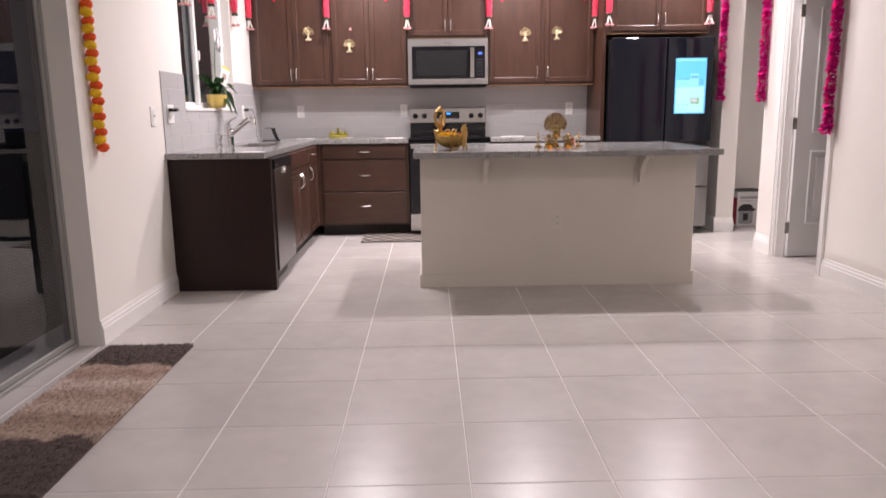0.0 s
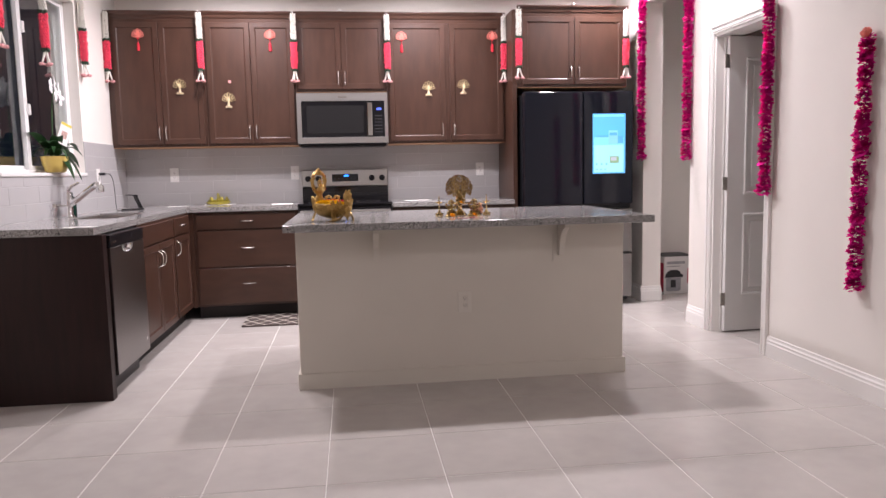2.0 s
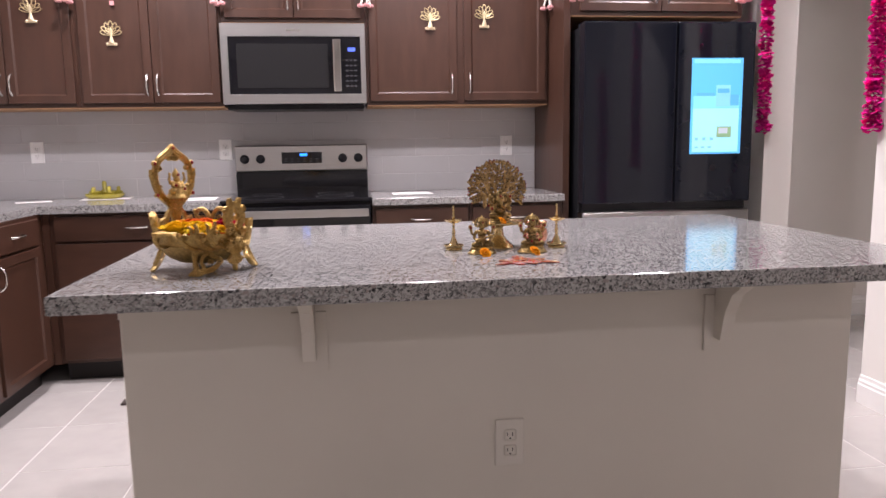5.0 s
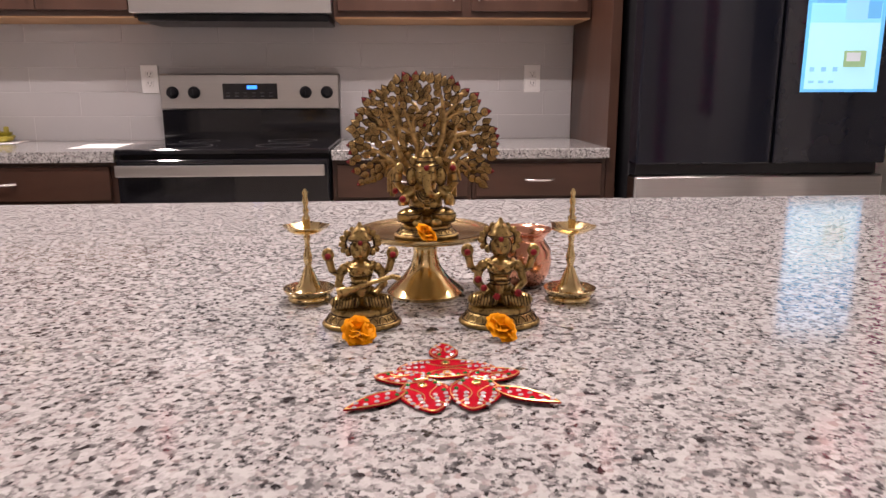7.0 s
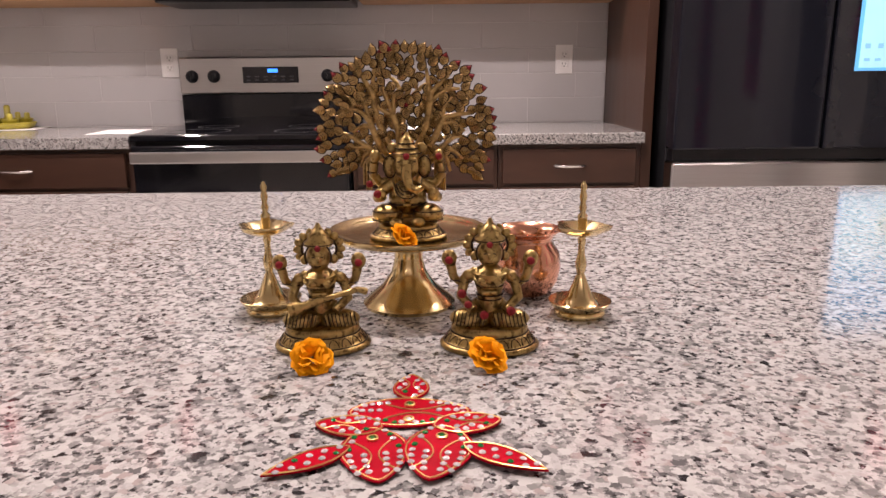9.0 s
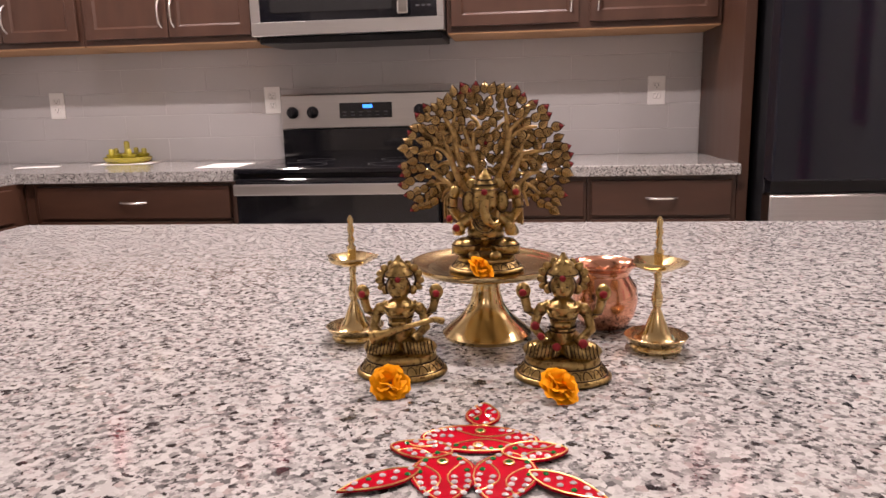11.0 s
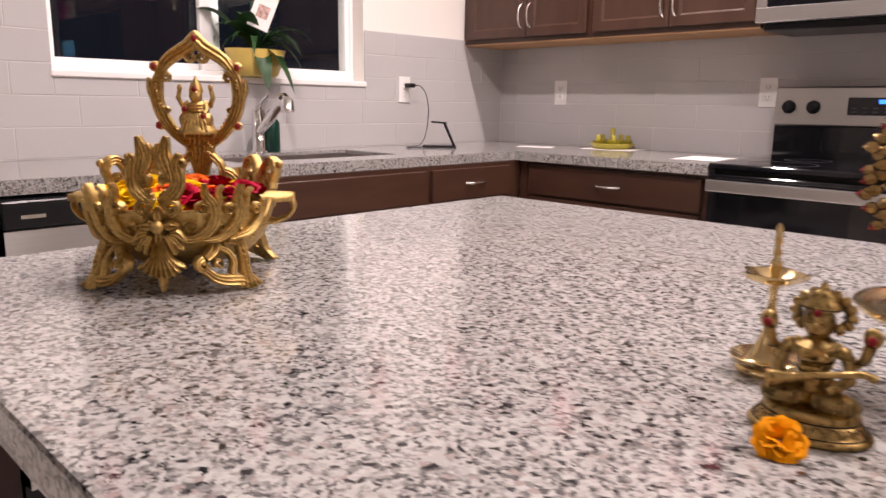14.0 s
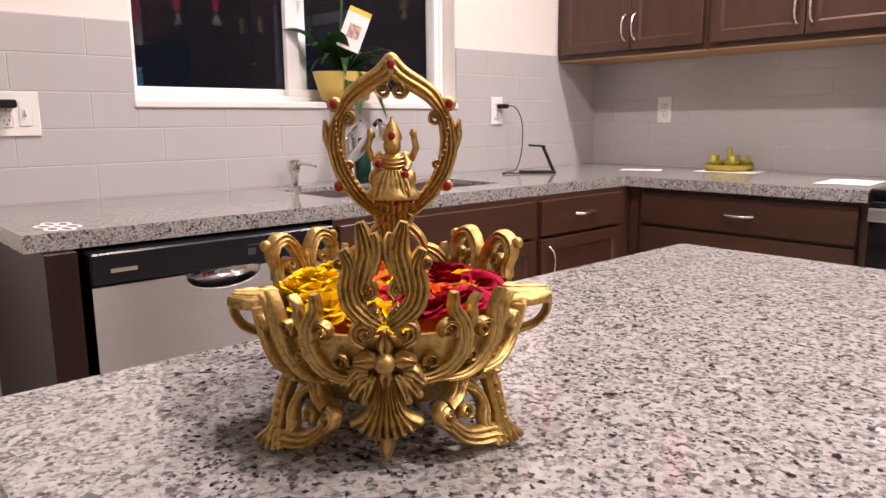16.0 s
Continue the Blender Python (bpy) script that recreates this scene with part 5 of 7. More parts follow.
def gold_peacock(x, z):
    t = thing("gold_ornament", pose(x, -0.329, z), "gold filigree peacock-fan ornament on a cabinet door", "ornament", "gold door ornaments")
    bm = bmesh.new()
    for a in (-78, -52, -26, 0, 26, 52, 78):
        loop_petal(bm, radians(a), 0.066 - abs(a) * 0.00015, 0.011, 0.0019)
    part("fan", bm, GOLDP, t)
    bm = bmesh.new()
    blob(bm, (0, -0.002, 0.012), (0.008, 0.004, 0.02), 8, 6)
    lathe(bm, [(0.014, -0.045), (0.010, -0.03), (0.006, -0.015), (0.004, 0.0)], 10)
    for k in range(5):
        blob(bm, ((k - 2) * 0.011, 0, -0.052), (0.007, 0.005, 0.009), 6, 5)
    part("bell", bm, mat("pale_gold_beads", (0.66, 0.55, 0.36), 0.4, 0.5, vary=0.15, scale=90) if "pale_gold_beads" not in bpy.data.materials else bpy.data.materials["pale_gold_beads"], t)
    return t


gp = gold_peacock(-1.32, 1.895)
for x, z in ((-0.935, 1.782), (0.738, 1.868), (1.04, 1.88)):
    copy_thing(gp, pose(x, -0.329, z))
solid("sticky_tab", boxes((-0.93, -0.334, 1.925, -0.908, -0.3295, 1.947), bevel=0.002), PALEP, "tiny pale adhesive tab on a cabinet door", "adhesive tab")
for x, y, z in ((0.004, -0.35, 2.507), (1.917, -0.645, 2.507)):
    solid("adhesive_hook", boxes((x - 0.012, y - 0.012, z, x + 0.012, y + 0.012, z + 0.014), bevel=0.003), WHITEP, "small white adhesive hook on the cabinet crown", "hook")

# ---- brass altar on the island ----
def brass(name, base, rough, vary, dark):
    m = mat(name, base, rough, 1.0, vary=vary, scale=140, bump=0.25, bump_scale=420)
    nt = m.node_tree
    b = nt.nodes["Principled BSDF"]
    src = b.inputs["Base Color"].links[0].from_socket
    tc = nt.nodes.new("ShaderNodeTexCoord")
    n = nt.nodes.new("ShaderNodeTexNoise")
    n.inputs["Scale"].default_value = 260
    n.inputs["Detail"].default_value = 4
    nt.links.new(tc.outputs["Object"], n.inputs["Vector"])
    mr = nt.nodes.new("ShaderNodeMapRange")
    mr.inputs["From Min"].default_value, mr.inputs["From Max"].default_value = 0.52, 0.66
    nt.links.new(n.outputs["Fac"], mr.inputs["Value"])
    sc = nt.nodes.new("ShaderNodeMath")
    sc.operation = "MULTIPLY"
    sc.inputs[1].default_value = dark
    nt.links.new(mr.outputs["Result"], sc.inputs[0])
    mx = nt.nodes.new("ShaderNodeMix")
    mx.data_type = "RGBA"
    nt.links.new(sc.outputs["Value"], mx.inputs["Factor"])
    nt.links.new(src, mx.inputs["A"])
    mx.inputs["B"].default_value = (0.10, 0.055, 0.02, 1)
    nt.links.new(mx.outputs["Result"], b.inputs["Base Color"])
    return m


BRASS = brass("antique_brass", (0.41, 0.29, 0.115), 0.31, 0.25, 0.85)
BRASSTREE = brass("dark_antique_brass", (0.50, 0.34, 0.145), 0.36, 0.3, 0.5)
PATINA = mat("black_brown_patina", (0.035, 0.018, 0.008), 0.6, 0.5, vary=0.3, scale=200)
BRASSP = mat("polished_brass", (0.70, 0.54, 0.28), 0.16, 1.0, vary=0.06, scale=30, bump=0.03, bump_scale=90)
GOLDB = brass("gold_painted_metal", (0.52, 0.36, 0.135), 0.46, 0.2, 0.4)
COPPER = mat("polished_copper", (0.72, 0.36, 0.24), 0.17, 1.0, vary=0.08, scale=30)
KUM = mat("red_kumkum", (0.22, 0.006, 0.010), 0.8, vary=0.2, scale=200)
FLO = mat("orange_yellow_petal", (0.88, 0.33, 0.005), 0.65, vary=0.2, scale=120, spec=0.1)
FLY = mat("yellow_petal", (0.95, 0.60, 0.01), 0.65, vary=0.15, scale=120, spec=0.1)
FLR = mat("crimson_petal", (0.40, 0.004, 0.03), 0.6, vary=0.3, scale=120, spec=0.1)
FLO2 = mat("orange_petal", (0.88, 0.16, 0.02), 0.65, vary=0.2, scale=120, spec=0.1)
TZ = CT1


def dots(bm, spots):
    """Red powder dots; their faces take the second material."""
    for p, r in spots:
        n0 = len(bm.faces)
        blob(bm, p, (r, r * 0.6, r), 8, 6)
        bm.faces.ensure_lookup_table()
        for f in bm.faces[n0:]:
            f.material_index = 1


def inlay(bm, pts, r=0.0006):
    """A dark line of patina left in the carving; it takes the third material."""
    n0 = len(bm.faces)
    tube(bm, pts, r, 4)
    bm.faces.ensure_lookup_table()
    for f in bm.faces[n0:]:
        f.material_index = 2


def oval(rx, ry, z, y=0.0, a0=0.0, a1=math.tau, n=28):
    return [(rx * math.cos(a0 + (a1 - a0) * k / n), y + ry * math.sin(a0 + (a1 - a0) * k / n), z) for k in range(n + 1)]


def seat(bm, rx, ry, h):
    """An oval stepped base with incised petals on its slope."""
    n0 = len(bm.verts)
    lathe(bm, [(0.99, 0), (1.03, 0.06 * h), (1.04, 0.14 * h), (1.0, 0.23 * h), (0.94, 0.27 * h), (0.90, 0.42 * h), (0.82, 0.62 * h), (0.79, 0.66 * h), (0.80, 0.72 * h), (0.79, 0.86 * h), (0.76, 0.92 * h), (0.70, h)], 44)
    bm.verts.ensure_lookup_table()
    for v in bm.verts[n0:]:
        v.co.x *= rx
        v.co.y *= ry
    for k in range(20):
        a = math.tau * k / 20
        loop = []
        for q in range(7):
            u = math.pi * q / 6
            aa, f = a + 0.12 * math.cos(u), 0.935 - 0.105 * math.sin(u)
            loop.append((rx * f * math.cos(aa), ry * f * math.sin(aa), h * (0.32 + 0.28 * math.sin(u))))
        inlay(bm, loop, 0.00042)
    inlay(bm, oval(rx * 0.955, ry * 0.955, 0.265 * h), 0.0007)
    inlay(bm, oval(rx * 0.802, ry * 0.802, 0.655 * h), 0.0007)


def goddess(m, label, lute):
    """A small seated figure as one plain mesh."""
    bm = bmesh.new()
    seat(bm, 0.0375, 0.029, 0.020)
    for s in (-1, 1):
        blob(bm, (s * 0.014, -0.008, 0.025), (0.017, 0.010, 0.0085), 12, 8)
        tube(bm, [(s * 0.010, 0, 0.060), (s * 0.019, -0.001, 0.054), (s * 0.022, -0.006, 0.042), (s * 0.012, -0.016, 0.034)], [0.0048, 0.0045, 0.004, 0.0035], 8)
        tube(bm, [(s * 0.012, 0.003, 0.058), (s * 0.021, 0.004, 0.048), (s * 0.028, 0.0, 0.056), (s * 0.030, -0.002, 0.066)], [0.0042, 0.0038, 0.0035, 0.004], 8)
        blob(bm, (s * 0.031, -0.002, 0.071), (0.006, 0.004, 0.007), 8, 6)
        blob(bm, (s * 0.0115, -0.001, 0.0725), (0.0035, 0.003, 0.004), 8, 6)
        for k in range(8):
            tube(bm, [(s * (0.006 + k * 0.0032), -0.0175 + k * 0.0008, 0.023), (s * (0.004 + k * 0.0032), -0.0165 + k * 0.001, 0.031)], 0.0009, 5)
    blob(bm, (0, 0.002, 0.032), (0.015, 0.011, 0.009), 12, 8)
    lathe(bm, [(0.010, 0.030), (0.0095, 0.044), (0.0125, 0.054), (0.014, 0.060), (0.008, 0.064), (0.005, 0.068)], 18)
    blob(bm, (0, -0.003, 0.076), (0.0098, 0.0095, 0.0115), 14, 10)
    blob(bm, (0, -0.0125, 0.0745), (0.0018, 0.002, 0.0028), 6, 5)
    lathe(bm, [(0.0115, 0.084), (0.0118, 0.087), (0.009, 0.089), (0.0085, 0.093), (0.005, 0.096), (0.0025, 0.099), (0.0012, 0.102)], 16)
    for k in range(11):
        a = radians(-25 + k * 23)
        blob(bm, (0.0165 * math.cos(a), 0.005, 0.080 + 0.0135 * math.sin(a)), (0.0045, 0.0022, 0.0034), 7, 5, Matrix.Rotation(-a, 4, "Y"))
    for r, z in ((0.0125, 0.058), (0.0105, 0.0635)):
        tube(bm, [(r * math.cos(a), -0.004 - r * 0.75 * abs(math.sin(a)), z - 0.006 * math.sin(a)) for a in [math.pi * k / 8 for k in range(9)]], 0.0012, 5)
    tube(bm, [(-0.006, -0.010, 0.046), (0.006, -0.010, 0.046)], 0.003, 6)
    for s in (-1, 1):
        for k in range(9):
            x = 0.005 + k * 0.0029
            dy = -0.008 - 0.0102 * math.sqrt(max(0.0, 1 - ((x - 0.014) / 0.0175) ** 2))
            inlay(bm, [(s * x, dy, 0.0215), (s * (x - 0.001), dy - 0.0004, 0.026), (s * (x - 0.002), dy + 0.003, 0.0315)], 0.00055)
        inlay(bm, [(s * 0.0045, -0.0135, 0.077), (s * 0.0025, -0.0141, 0.0775)], 0.0005)
        inlay(bm, [(s * 0.0265 + 0.0036 * math.cos(a), -0.001 + 0.0036 * math.sin(a), 0.0535) for a in [math.tau * k / 10 for k in range(11)]], 0.0006)
        inlay(bm, [(s * 0.0195 + 0.0046 * math.cos(a), -0.001 + 0.0046 * math.sin(a), 0.0525) for a in [math.tau * k / 10 for k in range(11)]], 0.0006)
        blob(bm, (s * 0.0052, -0.0095, 0.0545), (0.0045, 0.004, 0.0042), 10, 7)
        blob(bm, (s * 0.016, -0.002, 0.0575), (0.0052, 0.0048, 0.0045), 10, 7)
    inlay(bm, [(-0.0025, -0.0142, 0.0702), (0.0, -0.0146, 0.0698), (0.0025, -0.0142, 0.0702)], 0.0005)
    inlay(bm, [(0.0102 * math.cos(a), -0.0085, 0.0765 + 0.0108 * math.sin(a)) for a in [radians(-30 + 240 * k / 16) for k in range(17)]], 0.0008)
    inlay(bm, oval(0.0118, 0.0112, 0.0855, -0.0005), 0.0006)
    inlay(bm, oval(0.0112, 0.0112, 0.0505, 0.0, math.pi, math.tau, 14), 0.0007)
    inlay(bm, oval(0.0104, 0.0106, 0.0430, 0.0, math.pi, math.tau, 14), 0.0007)
    inlay(bm, oval(0.0098, 0.0100, 0.0395, 0.0, math.pi, math.tau, 14), 0.0006)
    inlay(bm, [(0.0138 * math.cos(a), 0.0035, 0.080 + 0.0112 * math.sin(a)) for a in [radians(-25 + 230 * k / 18) for k in range(19)]], 0.0011)
    if lute:
        tube(bm, [(-0.022, -0.020, 0.037), (-0.012, -0.021, 0.040), (0.008, -0.019, 0.046), (0.030, -0.012, 0.050), (0.036, -0.008, 0.047)], [0.007, 0.004, 0.0022, 0.0025, 0.003], 8)
    spots = [((0, -0.0118, 0.0835), 0.0025), ((0.031, -0.0055, 0.070), 0.0032), ((-0.031, -0.0055, 0.070), 0.0032), ((-0.016, -0.022, 0.040), 0.003)]
    if not lute:
        spots += [((-0.004, -0.0195, 0.031), 0.0034), ((0.016, -0.018, 0.034), 0.0036), ((-0.021, -0.011, 0.045), 0.0036)]
    dots(bm, spots)
    return solid("brass_figurine", bm, [BRASS, KUM, PATINA], label, "figurine", smooth=True, m=m)


goddess(pose(0.594, -2.646, TZ, 0, 0, 4) @ Matrix.Scale(0.93, 4), "small antique brass seated figurine holding a lute", True)
goddess(pose(0.720, -2.650, TZ, 0, 0, -4) @ Matrix.Scale(0.96, 4), "small antique brass seated figurine on an oval base", False)

t = thing("brass_cake_stand", pose(0.656, -2.545, TZ), "polished brass pedestal plate carrying the tree figurine", "pedestal plate")
bm = bmesh.new()
lathe(bm, [(0.040, 0.0), (0.041, 0.003), (0.036, 0.008), (0.024, 0.018), (0.0155, 0.030), (0.0125, 0.042), (0.0125, 0.052), (0.017, 0.058), (0.02, 0.0605)], 40)
part("pedestal", bm, BRASSP, t, smooth=True)
bm = bmesh.new()
lathe(bm, [(0.02, 0.0606), (0.054, 0.061), (0.065, 0.063), (0.0685, 0.0665), (0.0695, 0.069), (0.0675, 0.0695), (0.062, 0.066), (0.052, 0.0645), (0.0, 0.0645)], 48, caps=False)
part("plate", bm, BRASSP, t, smooth=True)

GZ = TZ + 0.0647


def elephant_figure():
    bm = bmesh.new()
    seat(bm, 0.032, 0.025, 0.013)
    for s in (-1, 1):
        blob(bm, (s * 0.017, -0.006, 0.021), (0.013, 0.012, 0.009), 12, 8)
        blob(bm, (s * 0.009, -0.018, 0.016), (0.006, 0.006, 0.004), 8, 6)
        tube(bm, [(s * 0.012, 0, 0.046), (s * 0.021, -0.001, 0.040), (s * 0.025, -0.007, 0.035), (s * 0.020, -0.015, 0.037)], [0.0055, 0.005, 0.0042, 0.004], 8)
        tube(bm, [(s * 0.012, 0.003, 0.048), (s * 0.023, 0.004, 0.046), (s * 0.029, 0.001, 0.054), (s * 0.027, -0.002, 0.064)], [0.005, 0.0045, 0.004, 0.0035], 8)
        blob(bm, (s * 0.0265, -0.002, 0.069), (0.0045, 0.004, 0.006), 8, 6)
        blob(bm, (s * 0.0145, 0.001, 0.060), (0.006, 0.002, 0.010), 10, 7)
        blob(bm, (s * 0.022, -0.017, 0.039), (0.005, 0.003, 0.006), 8, 6)
    blob(bm, (0, 0, 0.034), (0.0165, 0.014, 0.015), 14, 10)
    blob(bm, (0, -0.004, 0.062), (0.0115, 0.0105, 0.012), 14, 10)
    tube(bm, [(0, -0.012, 0.062), (0, -0.0165, 0.054), (0.002, -0.018, 0.046), (0.008, -0.0185, 0.042), (0.013, -0.017, 0.045)], [0.005, 0.0045, 0.004, 0.0032, 0.0025], 8)
    lathe(bm, [(0.0115, 0.068), (0.0122, 0.071), (0.0095, 0.073), (0.009, 0.077), (0.0065, 0.079), (0.006, 0.083), (0.003, 0.085), (0.0015, 0.089)], 16)
    for s in (-1, 1):
        blob(bm, (s * 0.012, 0.003, 0.075), (0.005, 0.0025, 0.005), 8, 6)
    tube(bm, [(0.011 * math.cos(a), -0.010 - 0.004 * math.sin(a), 0.046 - 0.010 * math.sin(a)) for a in [math.pi * k / 8 for k in range(9)]], 0.0014, 5)
    for k in range(3):
        blob(bm, (0, -0.0145, 0.030 + k * 0.004), (0.004, 0.002, 0.0018), 6, 5)
    for k in range(3):
        q = 0.0105 - k * 0.0018
        inlay(bm, [(q * math.cos(a), -0.0118 - 0.0035 * math.sin(a), 0.047 - (0.012 - k * 0.003) * math.sin(a)) for a in [math.pi * j / 10 for j in range(11)]], 0.0006)
    for z, r in ((0.0715, 0.0122), (0.0755, 0.0095), (0.0795, 0.0068)):
        inlay(bm, oval(r, r, z), 0.0007)
    for k in range(5):
        inlay(bm, [(-0.0042, -0.0155 - 0.0006 * k, 0.060 - k * 0.0034), (0.0, -0.0172 - 0.0008 * k, 0.0592 - k * 0.0034), (0.0042, -0.0155 - 0.0006 * k, 0.060 - k * 0.0034)], 0.00045)
    inlay(bm, oval(0.0162, 0.0138, 0.0295, 0, math.pi, math.tau, 16), 0.0008)
    for s in (-1, 1):
        inlay(bm, [(s * 0.0145 + 0.0055 * math.cos(a), -0.0012, 0.060 + 0.0092 * math.sin(a)) for a in [math.tau * k / 16 for k in range(17)]], 0.0006)
        inlay(bm, [(s * 0.0055, -0.0122, 0.0655), (s * 0.0075, -0.0112, 0.0652)], 0.0007)
        for zz in (0.0165, 0.024):
            inlay(bm, [(s * 0.017 + 0.0125 * math.cos(a), -0.006 + 0.0115 * math.sin(a), zz) for a in [math.pi + math.pi * k / 12 for k in range(13)]], 0.0006)
        inlay(bm, [(s * 0.0295 + 0.0042 * math.cos(a), 0.0005 + 0.0042 * math.sin(a), 0.0555) for a in [math.tau * k / 10 for k in range(11)]], 0.0006)
    dots(bm, [((0, -0.0145, 0.070), 0.0028), ((-0.024, -0.0195, 0.040), 0.0034), ((0.0265, -0.006, 0.069), 0.003), ((-0.031, -0.010, 0.047), 0.003), ((0.001, -0.0195, 0.050), 0.0025)])
    solid("brass_figurine", bm, [BRASS, KUM, PATINA], "antique brass elephant-headed figurine on a pedestal plate", "figurine", smooth=True, m=pose(0.657, -2.56, GZ))


elephant_figure()


def leaf_mesh(tip):
    """A cast leaf with ribs, raised on a darkened edge."""
    bm = bmesh.new()
    prof = [(0.0, 0.0), (0.0028, 0.0016), (0.0037, 0.0038), (0.0029, 0.0066), (0.0011, 0.0090), (0.0, 0.0105)]
    for grow, y0, y1, mi in ((1.0, 0.0, -0.0016, 0), (1.24, 0.0002, 0.0, 2)):
        n0 = len(bm.faces)
        rows = []
        for w, z in prof:
            zz = 0.0049 + (z - 0.0049) * (1.0 if mi == 0 else 1.14)
            mid = y1 - (0.0006 if 0 < z < 0.0095 and mi == 0 else 0)
            rows.append([bm.verts.new((-w * grow, y0 - 0.0006 * (mi == 0), zz)), bm.verts.new((0, mid, zz)), bm.verts.new((w * grow, y0 - 0.0006 * (mi == 0), zz)), bm.verts.new((0, y0 + 0.0012, zz))])
        for a, b in zip(rows, rows[1:]):
            for k in range(4):
                bm.faces.new((a[k], a[(k + 1) % 4], b[(k + 1) % 4], b[k]))
        bm.faces.ensure_lookup_table()
        for f in bm.faces[n0:]:
            f.material_index = mi
    n0 = len(bm.faces)
    for s in (-1, 1):
        for z in (0.0028, 0.0048, 0.0066):
            tube(bm, [(0, -0.0022, z - 0.0006), (s * 0.0026, -0.0013, z + 0.0012)], 0.00022, 3)
    bm.faces.ensure_lookup_table()
    for f in bm.faces[n0:]:
        f.material_index = 2
    bmesh.ops.remove_doubles(bm, verts=bm.verts, dist=0.00004)
    if tip:
        for f in bm.faces:
            if f.calc_center_median().z > 0.0055 and f.material_index == 0:
                f.material_index = 1
    return mesh_of("leaf", bm, [BRASSTREE, KUM, PATINA])


def brass_tree():
    t = thing("brass_tree", pose(0.6545, -2.532, GZ), "dark antique brass tree ornament with fanned leaves", "tree ornament")
    rg = random.Random(21)
    C = Vector((0, 0, 0.0875))
    bm = bmesh.new()
    for k in range(6):
        x = (k - 2.5) * 0.0042
        tube(bm, [(x * 1.3, 0.001, 0.0), (x, -0.001, 0.025), (x * 0.9, 0, 0.045), (x * 1.5, 0, 0.062)], [0.0046, 0.0042, 0.0038, 0.003], 8)
    part("trunk", bm, BRASSTREE, t, smooth=True)
    # limbs fork twice; clusters of leaves stand round the ends
    segs, ends = [], []

    def limb(pts, r0, r1):
        bm = bmesh.new()
        line = []
        for i in range(len(pts) - 1):
            p0, p1, p2, p3 = pts[max(i - 1, 0)], pts[i], pts[i + 1], pts[min(i + 2, len(pts) - 1)]
            for k in range(4):
                u = k / 4
                line.append(0.5 * (2 * p1 + (p2 - p0) * u + (2 * p0 - 5 * p1 + 4 * p2 - p3) * u * u + (3 * p1 - p0 - 3 * p2 + p3) * u ** 3))
        line.append(pts[-1])
        n = len(line)
        tube(bm, line, [r0 + (r1 - r0) * i / (n - 1) for i in range(n)], 8)
        part("branch", bm, BRASSTREE, t, smooth=True)
        segs.extend(line)

    def polar(a, r, y):
        return C + Vector((1.04 * r * math.sin(radians(a)), y, r * math.cos(radians(a))))
    for a, r, y in ((-112, 0.033, -0.005), (-72, 0.030, -0.007), (-30, 0.022, -0.005), (-38, 0.044, -0.004), (4, 0.030, 0.001), (34, 0.040, -0.006), (70, 0.034, -0.005), (112, 0.034, -0.006)):
        hub = Vector((0.010 * math.sin(radians(a)), 0, 0.058 + 0.006 * math.cos(radians(a))))
        fork = polar(a, r, y)
        mid = hub.lerp(fork, 0.55) + Vector((0.004 * math.cos(radians(a)) * rg.choice((-1, 1)), y * 0.4, -0.003 * abs(math.sin(radians(a)))))
        limb([hub, mid, fork], 0.0036, 0.0027)
        for g in (-17, 5, 21):
            e = polar(a + g * (0.045 / (r + 0.012)), r + (0.021 if g == 5 else 0.015) + rg.uniform(-0.002, 0.003), y + 0.002)
            m2 = fork.lerp(e, 0.5) + Vector((rg.uniform(-0.0025, 0.0025), 0, rg.uniform(-0.001, 0.003)))
            limb([mid.lerp(fork, 0.7 if g != 5 else 1.0), m2, e], 0.0026, 0.0013)
            ends.append(m2)
    for x0 in (-0.036, 0.026):
        for k in range(4):
            x = x0 + k * 0.0026
            bm = bmesh.new()
            tube(bm, [(x * 0.75, -0.002, 0.070), (x, -0.004, 0.060), (x, -0.004, 0.036 + rg.uniform(0, 0.006))], 0.0015, 5)
            part("aerial_root", bm, BRASSTREE, t, smooth=True)
    ml, mt = leaf_mesh(False), leaf_mesh(True)
    spots = []
    for i in range(9000):
        a, r = rg.uniform(-124, 124), 0.0715 * math.sqrt(rg.random())
        p = polar(a, r, 0)
        if p.z < 0.042 or (abs(p.x) < 0.024 and p.z < 0.076):
            continue
        if any((p.x - q.x) ** 2 + (p.z - q.z) ** 2 < 0.0063 ** 2 for q, b, s in spots):
            continue
        d = min(math.hypot(p.x - q.x, p.z - q.z) for q in segs)
        if d < 0.0022 or (r < 0.030 and rg.random() < 0.10):
            continue
        near = min(ends, key=lambda q: math.hypot(p.x - q.x, p.z - q.z))
        out = math.degrees(math.atan2(p.x - near.x, p.z - near.z)) if r < 0.056 else a
        spots.append((p, out, r))
    for p, out, r in spots[:290]:
        o = new("leaf", mt if (r > 0.065 and rg.random() < 0.42) or rg.random() < 0.04 else ml)
        o.parent = t
        sc = rg.uniform(0.92, 1.12)
        o.matrix_basis = pose(p.x, rg.uniform(-0.0065, -0.001), p.z, rg.uniform(-14, 14), out + rg.uniform(-22, 22), rg.uniform(-16, 16)) @ Matrix.Scale(sc, 4) @ pose(0, 0, -0.004)


brass_tree()


